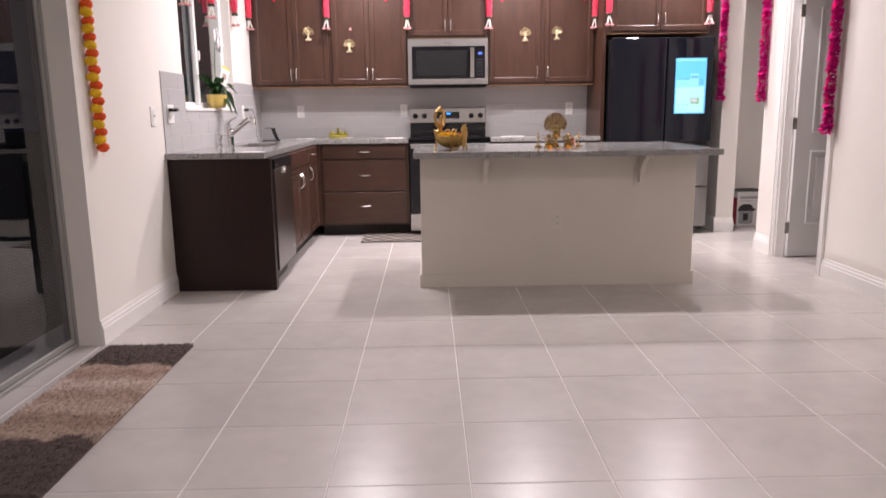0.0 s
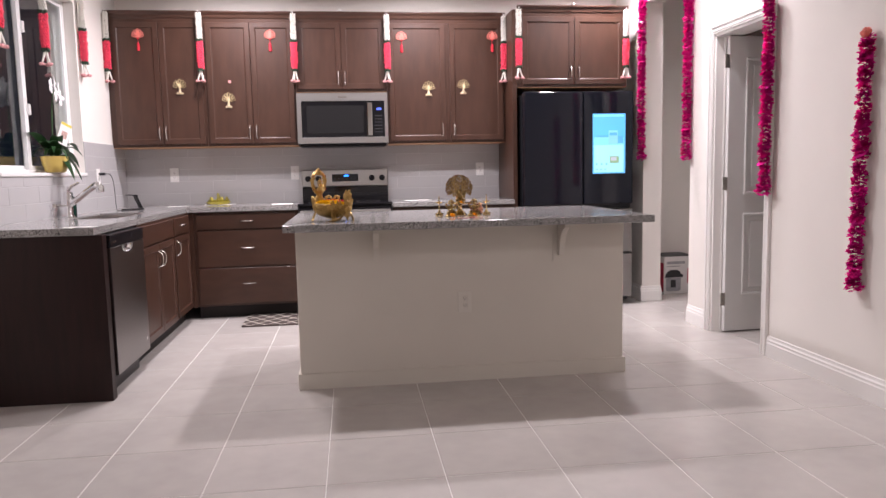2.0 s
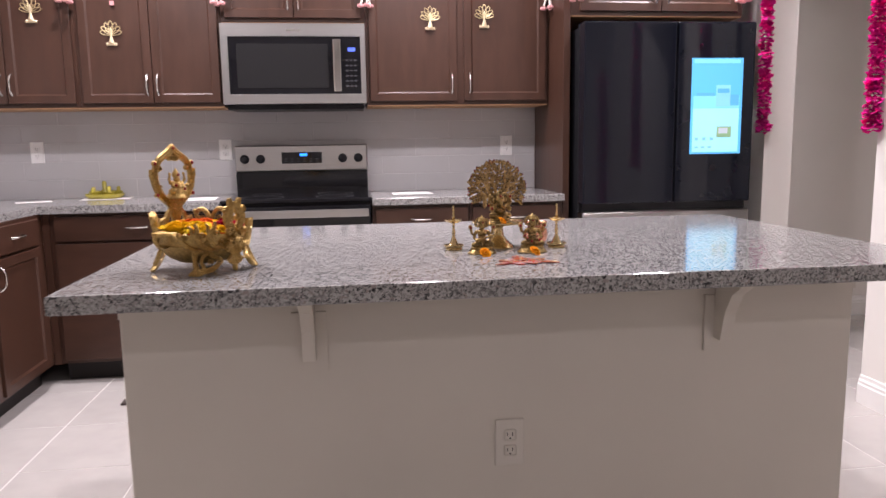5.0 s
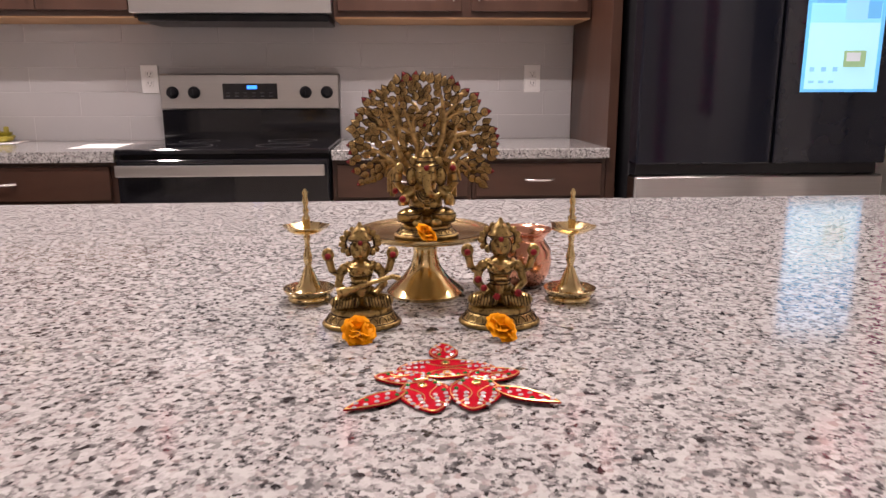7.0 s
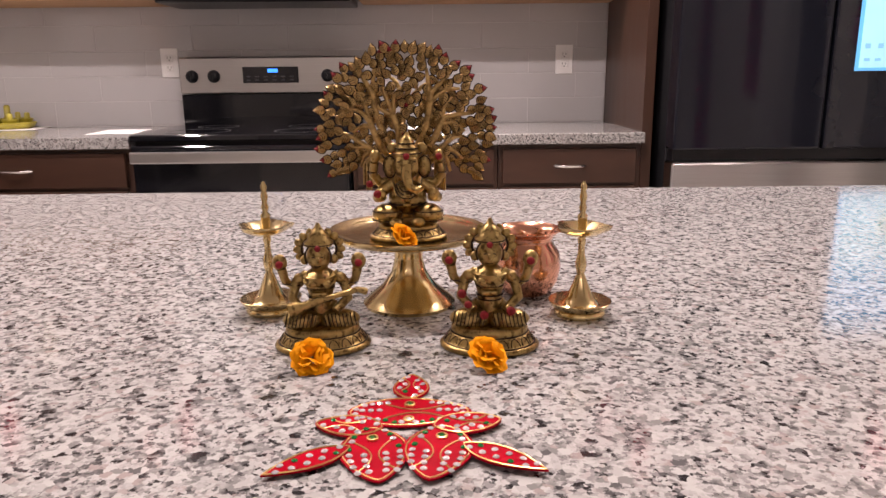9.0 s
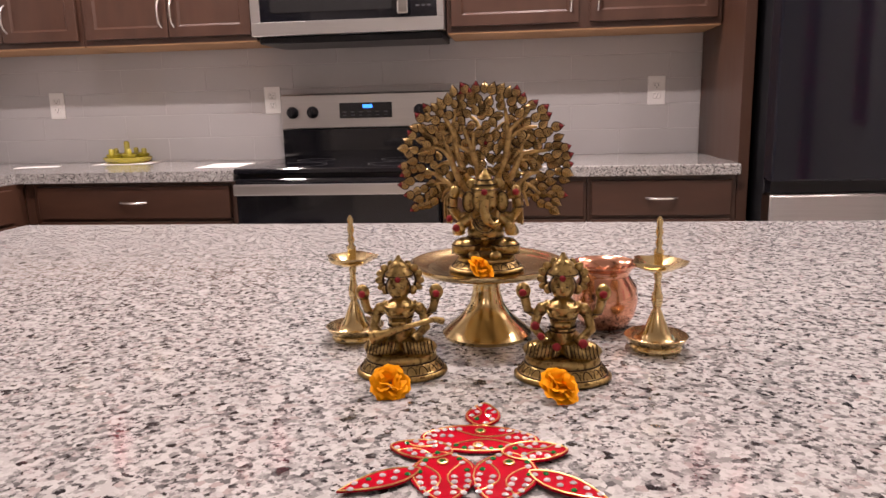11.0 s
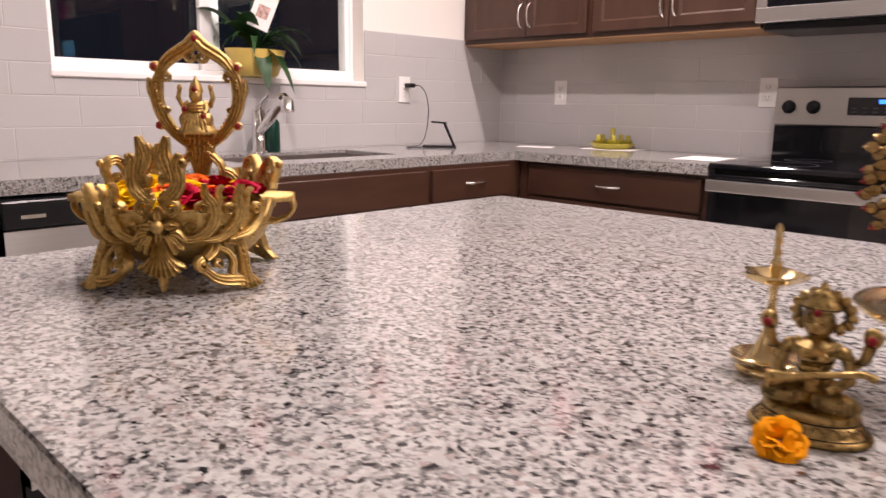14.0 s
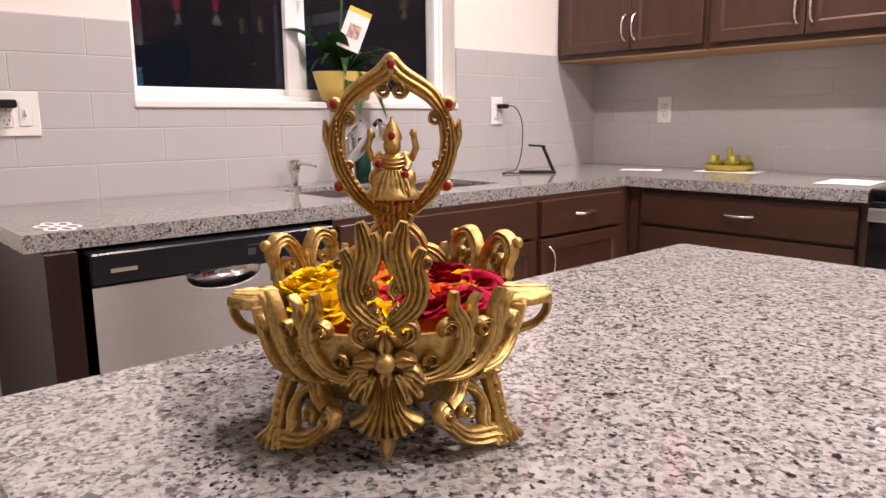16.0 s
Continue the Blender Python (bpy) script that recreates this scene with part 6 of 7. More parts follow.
def oil_lamp(x, y, turn):
    t = thing("brass_oil_lamp", pose(x, y, TZ, 0, 0, turn), "small brass standing oil lamp with a shallow cup", "oil lamp", "standing oil lamps")
    bm = bmesh.new()
    lathe(bm, [(0.021, 0), (0.022, 0.003), (0.0205, 0.005), (0.025, 0.009), (0.0265, 0.0125), (0.0255, 0.013), (0.019, 0.009), (0.015, 0.0105), (0.0105, 0.017), (0.0065, 0.027), (0.0042, 0.033)], 32)
    part("foot", bm, BRASSP, t, smooth=True)
    bm = bmesh.new()
    lathe(bm, [(0.0045, 0.033), (0.003, 0.035), (0.0045, 0.041), (0.0048, 0.046), (0.003, 0.052), (0.0026, 0.060), (0.0036, 0.064), (0.003, 0.067)], 16)
    part("stem", bm, BRASSP, t, smooth=True)
    bm = bmesh.new()
    lathe(bm, [(0.003, 0.067), (0.012, 0.069), (0.0185, 0.0735), (0.0205, 0.077), (0.019, 0.077), (0.012, 0.072), (0.0035, 0.0705)], 28)
    for v in bm.verts:
        a = math.atan2(v.co.y, v.co.x)
        if v.co.z > 0.072 and abs(math.cos(2.5 * a)) > 0.9 and math.hypot(v.co.x, v.co.y) > 0.018:
            v.co.x *= 1.2
            v.co.y *= 1.2
    part("oil_cup", bm, BRASSP, t, smooth=True)
    bm = bmesh.new()
    lathe(bm, [(0.0035, 0.0706), (0.004, 0.083), (0.0045, 0.085), (0.002, 0.088), (0.0035, 0.092), (0.002, 0.096), (0.0034, 0.101), (0.0022, 0.106), (0.003, 0.110), (0.001, 0.114)], 12)
    part("finial", bm, BRASSP, t, smooth=True)


oil_lamp(0.536, -2.562, 20)
oil_lamp(0.802, -2.580, 60)

t = thing("copper_pot", pose(0.765, -2.518, TZ), "small polished copper pot with flared rim", "pot")
bm = bmesh.new()
lathe(bm, [(0.016, 0.0), (0.022, 0.003), (0.028, 0.014), (0.0305, 0.027), (0.029, 0.040), (0.0225, 0.0495), (0.0215, 0.052), (0.026, 0.058), (0.030, 0.0605), (0.0305, 0.062), (0.0285, 0.0615), (0.0205, 0.053), (0.024, 0.04), (0.024, 0.02)], 40)
part("pot_body", bm, COPPER, t, smooth=True)
bm = bmesh.new()
lathe(bm, [(0.0215, 0.046), (0.001, 0.0462)], 28)
part("water", bm, mat("dark_water", (0.12, 0.03, 0.02), 0.06), t)


def rose(name, bm, r, seed):
    """Overlapping cupped petals."""
    rg = random.Random(seed)
    for ring, (n, rr, tilt, z) in enumerate(((5, 0.62, 70, -0.05), (5, 0.46, 52, 0.06), (4, 0.32, 34, 0.14), (4, 0.19, 18, 0.18), (3, 0.08, 5, 0.2))):
        for k in range(n):
            a = math.degrees(math.tau * k / n) + ring * 27 + rg.uniform(-9, 9)
            tr = pose(0, 0, 0, 0, 0, a) @ pose(rr * r, 0, z * r + 0.18 * r, 0, tilt + rg.uniform(-10, 10), 0)
            vs, seg = [], 5
            for i in range(seg + 1):
                row = []
                for j in range(seg + 1):
                    u, v = i / seg, j / seg * 2 - 1
                    w = 0.62 * r * math.sin(math.pi * (0.12 + 0.78 * u)) ** 0.6
                    row.append(bm.verts.new(tr @ Vector((0.16 * r * v * v + 0.12 * r * u * u + rg.uniform(-1, 1) * 0.03 * r, v * w, (u - 0.35) * 0.75 * r))))
                vs.append(row)
            for i in range(seg):
                for j in range(seg):
                    bm.faces.new((vs[i][j], vs[i][j + 1], vs[i + 1][j + 1], vs[i + 1][j]))
    return bm


for x, y, z, r, s, tilt in ((0.5935, -2.694, TZ + 0.001, 0.0118, 1, 46), (0.716, -2.693, TZ + 0.001, 0.0122, 2, 40), (0.655, -2.602, GZ + 0.003, 0.0100, 3, 44)):
    bm = rose("", bmesh.new(), r, s)
    solid("orange_blossom", bm, FLO, "fresh orange-yellow flower head lying by the figurines", "flower", "altar flowers", smooth=True, m=pose(x, y, z + r * 0.62, tilt, 0, s * 20) @ Matrix.Diagonal((1.12, 1.12, 0.75, 1)))


def rangoli():
    t = thing("jewelled_rangoli", pose(0.6635, -2.775, TZ + 0.0004), "red jewelled floral rangoli mat with gold outlines", "rangoli")
    RED = mat("red_acrylic", (0.31, 0.001, 0.011), 0.3, vary=0.2, scale=60, spec=0.04)
    GLD = mat("gold_cord", (0.70, 0.45, 0.18), 0.3, 0.9, vary=0.1)
    GEM = mat("clear_rhinestone", (0.80, 0.78, 0.79), 0.07, 0.55, vary=0.1, random_tint=0.22)
    GRN = mat("green_stone", (0.005, 0.13, 0.03), 0.15, vary=0.1)
    gm = []
    for mm, r in ((GEM, 0.0020), (GRN, 0.0018)):
        bm = bmesh.new()
        lathe(bm, [(r, 0), (r, r * 0.18), (r * 0.55, r * 0.5)], 8)
        gm.append(mesh_of("stone", bm, mm))
    rg = random.Random(12)

    level = [0.0]

    def petal(cx, cy, ang, length, width, pointed, name="petal"):
        outl = []
        n = 22
        for k in range(n):
            u = k / n * math.tau
            d = length * (1 - math.cos(u)) / 2
            w = width * ((1 - pointed) * math.sin(u) + pointed * math.copysign(math.sin(math.pi * (d / length) ** 0.8), math.sin(u)))
            outl.append((d, w))
        bm = bmesh.new()
        lo = [bm.verts.new((x, y, 0)) for x, y in outl]
        hi = [bm.verts.new((x, y, 0.0011)) for x, y in outl]
        bm.faces.new(hi)
        bm.faces.new(lo[::-1])
        for k in range(n):
            bm.faces.new((lo[k], lo[(k + 1) % n], hi[(k + 1) % n], hi[k]))
        level[0] += 0.0003
        p = part(name, bm, RED, t, m=pose(cx, cy, level[0], 0, 0, ang))
        bm = bmesh.new()
        tube(bm, [(length * 0.5 + (x - length * 0.5) * 0.95, y * 0.91, 0.0012) for x, y in outl + outl[:1]], 0.00055, 5, caps=False)
        if width > 0.011:
            for s in (-1, 1):
                tube(bm, [(length * (0.30 + 0.52 * k / 8), s * width * (0.85 - 0.75 * math.sin(math.pi * (0.15 + 0.7 * k / 8))), 0.0013) for k in range(9)], 0.0005, 5)
        part("gold_outline", bm, GLD, p)
        return p, outl, length, width

    def stone(p, d, w, green=False):
        o = new("stone", gm[1 if green else 0])
        o.parent = p
        o.matrix_basis = pose(d, w, 0.0012, rg.uniform(-7, 7), rg.uniform(-7, 7), rg.uniform(0, 45))

    def mount(p, d, w, mi):
        bm = bmesh.new()
        lathe(bm, [(0.0034, 0.0011), (0.0034, 0.0022), (0.0022, 0.0024), (0.0022, 0.0011)], 14, caps=False)
        part("stone_ring", bm, GLD, p, m=pose(d, w, 0))
        o = new("stone", gm[mi])
        o.parent = p
        o.matrix_basis = pose(d, w, 0.0013)

    def half(q, d):
        return q[3] * math.sin(math.acos(max(-1, min(1, 1 - 2 * d / q[2]))))

    def lobe(q):
        """Stones fill two leaf shapes towards the tip; green ones sit at the root."""
        p, outl, L, W = q
        for s in (-1, 1):
            for k in range(5):
                d = L * (0.42 + 0.105 * k)
                stone(p, d, s * half(q, d) * 0.70, k == 0)
            for k in range(4):
                d = L * (0.54 + 0.098 * k)
                stone(p, d, s * half(q, d) * 0.30)
            for k in range(3):
                d = L * (0.10 + 0.085 * k)
                stone(p, d, s * half(q, d) * 0.66, k == 1)
        mount(p, L * 0.24, 0.0, 1)

    def wings(q):
        p, outl, L, W = q
        for e in (0, 1):
            for k in range(5):
                for s in (-1, 1):
                    d = L * (0.07 + 0.062 * k)
                    stone(p, L - d if e else d, s * half(q, d) * (0.62 if k else 0.3), k == 4 and s < 0)
            for k in range(3):
                d = L * (0.12 + 0.07 * k)
                stone(p, L - d if e else d, half(q, d) * 0.08)
        mount(p, L * 0.5, W * 0.45, 1)
        mount(p, L * 0.5, -W * 0.55, 0)
        for k in (-2, -1, 1, 2):
            stone(p, L * (0.5 + 0.055 * k), -W * 0.72, k in (-2, 2))

    def slim(q, n):
        p, outl, L, W = q
        for k in range(n):
            d = L * (0.12 + 0.74 * k / (n - 1))
            stone(p, d, (0.34 if k % 2 else -0.34) * half(q, d), k % 5 == 1)
            if 0.25 < d / L < 0.75 and W > 0.010:
                stone(p, d, (-0.62 if k % 2 else 0.62) * half(q, d))
    # tip, crown, two wide lobes, four side petals
    slim(petal(0, 0.029, 90, 0.038, 0.012, 0.6), 6)
    wings(petal(-0.0375, 0.011, 0, 0.075, 0.0195, 0.35))
    for s in (-1, 1):
        a = lambda g: g if s > 0 else 180 - g
        lobe(petal(s * 0.0215, -0.009, a(-99), 0.058, 0.0195, 0.6))
        slim(petal(s * 0.014, -0.010, a(10), 0.041, 0.0130, 0.45), 8)
        slim(petal(s * 0.030, -0.031, a(-34), 0.052, 0.0095, 0.9), 10)


rangoli()


# ---- ornate flower bowl ----
def flower_bowl():
    t = thing("ornate_flower_bowl", pose(-0.051, -2.734, TZ, 0, 0, 50), "ornate gold metal bowl on scrolled feet filled with flowers", "flower bowl")
    bm = bmesh.new()
    lathe(bm, [(0.0, 0.017), (0.030, 0.018), (0.055, 0.023), (0.073, 0.032), (0.085, 0.044), (0.092, 0.057), (0.0955, 0.070), (0.0965, 0.080), (0.099, 0.084), (0.0985, 0.087), (0.094, 0.087), (0.090, 0.080), (0.084, 0.058), (0.06, 0.036), (0.0, 0.030)], 64, caps=False)
    part("bowl", bm, GOLDB, t, smooth=True)
    bm = bmesh.new()
    for k in range(72):
        a = math.tau * k / 72
        blob(bm, (0.0945 * math.cos(a), 0.0945 * math.sin(a), 0.0625), (0.0022, 0.0022, 0.0022), 6, 4)
    part("beading", bm, GOLDB, t, smooth=True)

    def on_wall(a0, sgn):
        def place(x, z, out):
            r = 0.0945 + 0.16 * (z - 0.06) + out
            a = radians(a0) + sgn * x / 0.0985
            return (r * math.cos(a), r * math.sin(a), z)
        return place
    # openwork gallery of acanthus scrolls round the rim
    for a0 in (-90, 90):
        for sgn in (-1, 1):
            pl = on_wall(a0, sgn)
            bm = bmesh.new()
            band(bm, [(0.014, 0.060), (0.028, 0.0575), (0.044, 0.063), (0.053, 0.077), (0.051, 0.092), (0.044, 0.103), (0.043, 0.115)], [0.003, 0.0048, 0.0062, 0.0066, 0.0058, 0.0042, 0.0022], pl, 0.0062, 3)
            curl(bm, (0.040, 0.089), 0.0075, -40, 440, 0.0026, pl, 0.006)
            curl(bm, (0.030, 0.069), 0.006, 200, -420, 0.0022, pl, 0.005)
            band(bm, [(0.053, 0.084), (0.058, 0.095), (0.057, 0.105), (0.061, 0.112)], [0.003, 0.0036, 0.003, 0.0018], pl, 0.0055, 2)
            part("scroll", bm, GOLDB, t, smooth=True)
            bm = bmesh.new()
            band(bm, [(0.038, 0.056), (0.056, 0.056), (0.072, 0.065), (0.080, 0.080), (0.078, 0.096), (0.081, 0.112)], [0.002, 0.0042, 0.006, 0.0066, 0.0052, 0.0022], pl, 0.0066, 3)
            curl(bm, (0.068, 0.086), 0.0072, -30, 440, 0.0025, pl, 0.006)
            curl(bm, (0.060, 0.068), 0.0055, 190, -420, 0.0021, pl, 0.005)
            band(bm, [(0.081, 0.080), (0.088, 0.090), (0.089, 0.100), (0.094, 0.107)], [0.003, 0.0038, 0.0032, 0.0018], pl, 0.0055, 2)
            part("scroll", bm, GOLDB, t, smooth=True)
            bm = bmesh.new()
            band(bm, [(0.070, 0.055), (0.090, 0.057), (0.106, 0.066), (0.115, 0.080), (0.116, 0.092)], [0.0025, 0.0045, 0.006, 0.0055, 0.0028], pl, 0.006, 3)
            curl(bm, (0.103, 0.083), 0.0072, -30, 440, 0.0025, pl, 0.0055)
            curl(bm, (0.066, 0.054), 0.006, 190, -400, 0.0022, pl, 0.005)
            band(bm, [(0.118, 0.074), (0.126, 0.082), (0.132, 0.092)], [0.003, 0.004, 0.002], pl, 0.0055, 2)
            for k in range(14):
                blob(bm, pl(0.018 + k * 0.0068, 0.0525 + 0.0012 * (k % 2), 0.001), (0.0018, 0.0018, 0.0018), 6, 4)
            part("scroll", bm, GOLDB, t, smooth=True)
    # cast legs: openwork brackets under the diagonals
    for a in (-132, -48, 48, 132):
        ca, sa = math.cos(radians(a)), math.sin(radians(a))
        g = 1 if a in (-48, 132) else -1

        def bracket(u, z, out):
            r = 0.1065 - 0.42 * z + out
            return (r * ca - g * u * sa, r * sa + g * u * ca, z)
        bm = bmesh.new()
        band(bm, [(0.006, 0.060), (0.013, 0.047), (0.014, 0.033), (0.012, 0.020), (0.014, 0.008)], [0.0065, 0.0065, 0.0055, 0.006, 0.008], bracket, 0.008, 3)
        band(bm, [(-0.004, 0.058), (-0.014, 0.050), (-0.021, 0.042), (-0.030, 0.037)], [0.007, 0.0065, 0.005, 0.0035], bracket, 0.007, 3)
        curl(bm, (-0.034, 0.030), 0.0075, 80, 380, 0.0036, bracket, 0.0065)
        band(bm, [(-0.035, 0.027), (-0.024, 0.017), (-0.012, 0.013), (0.002, 0.011), (0.012, 0.007)], [0.004, 0.0055, 0.006, 0.0065, 0.0065], bracket, 0.0075, 3)
        band(bm, [(-0.014, 0.048), (-0.003, 0.040), (0.001, 0.029), (-0.003, 0.018), (0.004, 0.010)], [0.0045, 0.004, 0.0038, 0.0042, 0.005], bracket, 0.0065, 2)
        curl(bm, (-0.016, 0.029), 0.006, 200, -340, 0.0022, bracket, 0.0055)
        band(bm, [(0.008, 0.050), (0.001, 0.052), (-0.006, 0.052)], [0.006, 0.006, 0.005], bracket, 0.006, 2)
        for k in range(5):
            q = (k - 2) / 2
            band(bm, [(0.010 + q * 0.004, 0.016), (0.012 + q * 0.009, 0.009), (0.013 + q * 0.013, 0.0025 + 0.002 * q * q)], [0.002, 0.0034, 0.003], bracket, 0.0085 - 0.001 * abs(q), 1, 4)
        for k in range(7):
            blob(bm, bracket(0.0125, 0.052 - k * 0.0055, 0.0075), (0.0017, 0.0017, 0.0017), 6, 4)
        part("leg", bm, GOLDB, t, smooth=True)
    # plaque: four-petalled flower over a fan with a pendant, and the crest above it
    def face(x, z, out):
        return (x, -0.1005 - 0.05 * (z - 0.07) - out, z)
    bm = bmesh.new()
    for k in range(9):
        q = (k - 4) / 4
        band(bm, [(q * 0.005, 0.062), (q * 0.007, 0.050), (q * 0.010, 0.040), (q * 0.0155, 0.031 + 0.003 * q * q), (q * 0.0215, 0.021 + 0.010 * q * q)], [0.0012, 0.0015, 0.0021, 0.0029, 0.0024], face, 0.0085 - 0.002 * abs(q), 1)
        blob(bm, face(q * 0.0218, 0.0205 + 0.0102 * q * q, 0.002), (0.0026, 0.0036, 0.0026), 8, 6)
    band(bm, [(0, 0.021), (0, 0.013), (0, 0.005)], [0.004, 0.0052, 0.001], face, 0.008, 1)
    part("fan", bm, GOLDB, t, smooth=True)
    bm = bmesh.new()
    blob(bm, face(0, 0.073, 0.009), (0.0068, 0.006, 0.0068), 14, 10)
    for k in range(4):
        a = k * math.pi / 2
        dx, dz = math.sin(a), math.cos(a)
        band(bm, [(dx * 0.005, 0.073 + dz * 0.005), (dx * 0.011, 0.073 + dz * 0.011), (dx * 0.020, 0.073 + dz * 0.020)], [0.003, 0.0062, 0.0008], face, 0.0085, 2)
    for h in (-1, 1):
        for (x, z), (x2, z2) in (((0.009, 0.062), (0.021, 0.050)), ((0.007, 0.064), (0.014, 0.046)), ((0.011, 0.066), (0.024, 0.059))):
            band(bm, [(h * x, z), (h * (x + x2) / 2, (z + z2) / 2 + 0.003), (h * x2, z2)], [0.003, 0.005, 0.002], face, 0.007, 2)
            blob(bm, face(h * x2, z2, 0.003), (0.0032, 0.0032, 0.0032), 7, 5)
        curl(bm, (h * 0.0125, 0.092), 0.0085, 270, h * 430, 0.0036, face, 0.0075)
    part("rosette", bm, GOLDB, t, smooth=True)
    bm = bmesh.new()
    for h in (-1, 1):
        band(bm, [(h * 0.003, 0.096), (h * 0.011, 0.101), (h * 0.019, 0.110), (h * 0.0215, 0.122), (h * 0.020, 0.134), (h * 0.0245, 0.145)], [0.005, 0.0068, 0.0074, 0.0072, 0.006, 0.003], face, 0.007, 4)
        band(bm, [(h * 0.015, 0.120), (h * 0.0125, 0.132), (h * 0.010, 0.143), (h * 0.0115, 0.154), (h * 0.0135, 0.162)], [0.006, 0.0078, 0.0074, 0.0052, 0.0026], face, 0.0075, 4)
        band(bm, [(h * 0.008, 0.130), (h * 0.0045, 0.140), (h * 0.0035, 0.148), (h * 0.005, 0.155)], [0.0045, 0.0048, 0.004, 0.002], face, 0.006, 2)
        curl(bm, (h * 0.010, 0.120), 0.006, 250, -h * 400, 0.0028, face, 0.0065)
        curl(bm, (h * 0.026, 0.137), 0.0045, 200 if h > 0 else 340, h * 330, 0.002, face, 0.006)
        curl(bm, (h * 0.006, 0.104), 0.005, 80, -h * 360, 0.0024, face, 0.006)
    part("front_crest", bm, GOLDB, t, smooth=True)
    # side crests and ear handles
    for sgn in (-1, 1):
        a = 90 - sgn * 50
        ca, sa = math.cos(radians(a)), math.sin(radians(a))

        def stand(x, z, out):
            r = 0.0965 + 0.18 * (z - 0.09) - out
            return (r * ca - x * sa, r * sa + x * ca, z)
        bm = bmesh.new()
        for h in (-1, 1):
            band(bm, [(h * 0.003, 0.086), (h * 0.004, 0.104), (h * 0.009, 0.118), (h * 0.018, 0.1265), (h * 0.028, 0.124), (h * 0.033, 0.115), (h * 0.030, 0.104), (h * 0.033, 0.094)], [0.0045, 0.005, 0.0054, 0.0056, 0.0056, 0.005, 0.0045, 0.003], stand, 0.0075, 3)
            curl(bm, (h * 0.0175, 0.106), 0.0062, 250, h * 380, 0.003, stand, 0.0065)
            band(bm, [(h * 0.004, 0.088), (h * 0.018, 0.094), (h * 0.033, 0.090)], [0.005, 0.005, 0.004], stand, 0.007, 2)
            blob(bm, stand(h * 0.0365, 0.123, 0), (0.005, 0.005, 0.005), 8, 6)
        part("side_crest", bm, GOLDB, t, smooth=True)
        bm = bmesh.new()
        flat = lambda x, z, out: (x, z, 0.0885 + out)
        for q in (-1, 0, 1):
            band(bm, [(sgn * 0.088, q * 0.020), (sgn * 0.103, q * 0.017), (sgn * 0.121, q * 0.009)], [0.007, 0.0085, 0.003], flat, 0.006, 2)
        part("ear_plate", bm, GOLDB, t, smooth=True)
        bm = bmesh.new()
        ring = lambda x, z, out: (sgn * x, 0.004 - out, z)
        band(bm, [(0.110, 0.090), (0.119, 0.086), (0.121, 0.077), (0.114, 0.067), (0.103, 0.062), (0.094, 0.061)], [0.003, 0.0034, 0.0032, 0.003, 0.0032, 0.004], ring, 0.008, 1)
        part("ear_handle", bm, GOLDB, t, smooth=True)
    # back arch
    by = 0.092
    back = lambda x, z, out: (x, by - out, z)
    bm = bmesh.new()
    for h in (-1, 1):
        band(bm, [(h * 0.014, 0.144), (h * 0.030, 0.158), (h * 0.043, 0.178), (h * 0.0485, 0.199), (h * 0.0465, 0.219), (h * 0.040, 0.233)], [0.006, 0.007, 0.0075, 0.008, 0.007, 0.0055], back, 0.0085, 4)
        band(bm, [(h * 0.043, 0.231), (h * 0.034, 0.243), (h * 0.022, 0.252), (h * 0.009, 0.260), (0, 0.270)], [0.005, 0.0075, 0.008, 0.0085, 0.008], back, 0.0085, 3)
        band(bm, [(h * 0.054, 0.196), (h * 0.057, 0.209), (h * 0.0575, 0.223)], [0.002, 0.0035, 0.0015], back, 0.006, 1)
    part("arch", bm, GOLDB, t, smooth=True)
    bm = bmesh.new()
    for h in (-1, 1):
        curl(bm, (h * 0.0065, 0.2475), 0.007, 60, -h * 420, 0.003, back, 0.0085)
        curl(bm, (h * 0.0375, 0.2235), 0.006, 60 if h > 0 else 120, h * 420, 0.0026, back, 0.0085)
        curl(bm, (h * 0.0375, 0.184), 0.0045, 300 if h > 0 else 240, h * 380, 0.0022, back, 0.008)
        blob(bm, back(h * 0.048, 0.236, 0.003), (0.0075, 0.005, 0.0065), 10, 8)
        blob(bm, back(h * 0.046, 0.166, 0.002), (0.0062, 0.0045, 0.0055), 10, 8)
        for k in range(16):
            u = k / 15
            blob(bm, back(h * (0.0215 + 0.0262 * math.sin(math.pi * 0.56 * u)), 0.156 + 0.068 * u, 0.0085), (0.0016, 0.0016, 0.0016), 6, 4)
    blob(bm, back(0, 0.269, 0.002), (0.0085, 0.006, 0.010), 12, 9)
    part("arch_ornament", bm, GOLDB, t, smooth=True)
    for x, z in ((0, 0.269), (0.049, 0.236), (-0.049, 0.236), (0.047, 0.166), (-0.047, 0.166)):
        bm = bmesh.new()
        blob(bm, back(x, z, 0.0075), (0.0036, 0.003, 0.0042), 8, 6)
        part("gem", bm, KUM, t, "dark red gem dot", smooth=True)
    bm = bmesh.new()
    band(bm, [(0, 0.157), (0, 0.146), (0, 0.132), (0, 0.120), (0, 0.104), (0, 0.086)], [0.0215, 0.0195, 0.0165, 0.013, 0.008, 0.012], back, 0.010, 7)
    for h in (-1, 1):
        band(bm, [(h * 0.013, 0.130), (h * 0.022, 0.120), (h * 0.026, 0.108), (h * 0.020, 0.096), (h * 0.008, 0.090)], [0.005, 0.005, 0.005, 0.005, 0.005], back, 0.0085, 2)
        band(bm, [(h * 0.022, 0.112), (h * 0.034, 0.108), (h * 0.044, 0.098), (h * 0.050, 0.088)], [0.004, 0.006, 0.006, 0.004], back, 0.0075, 3)
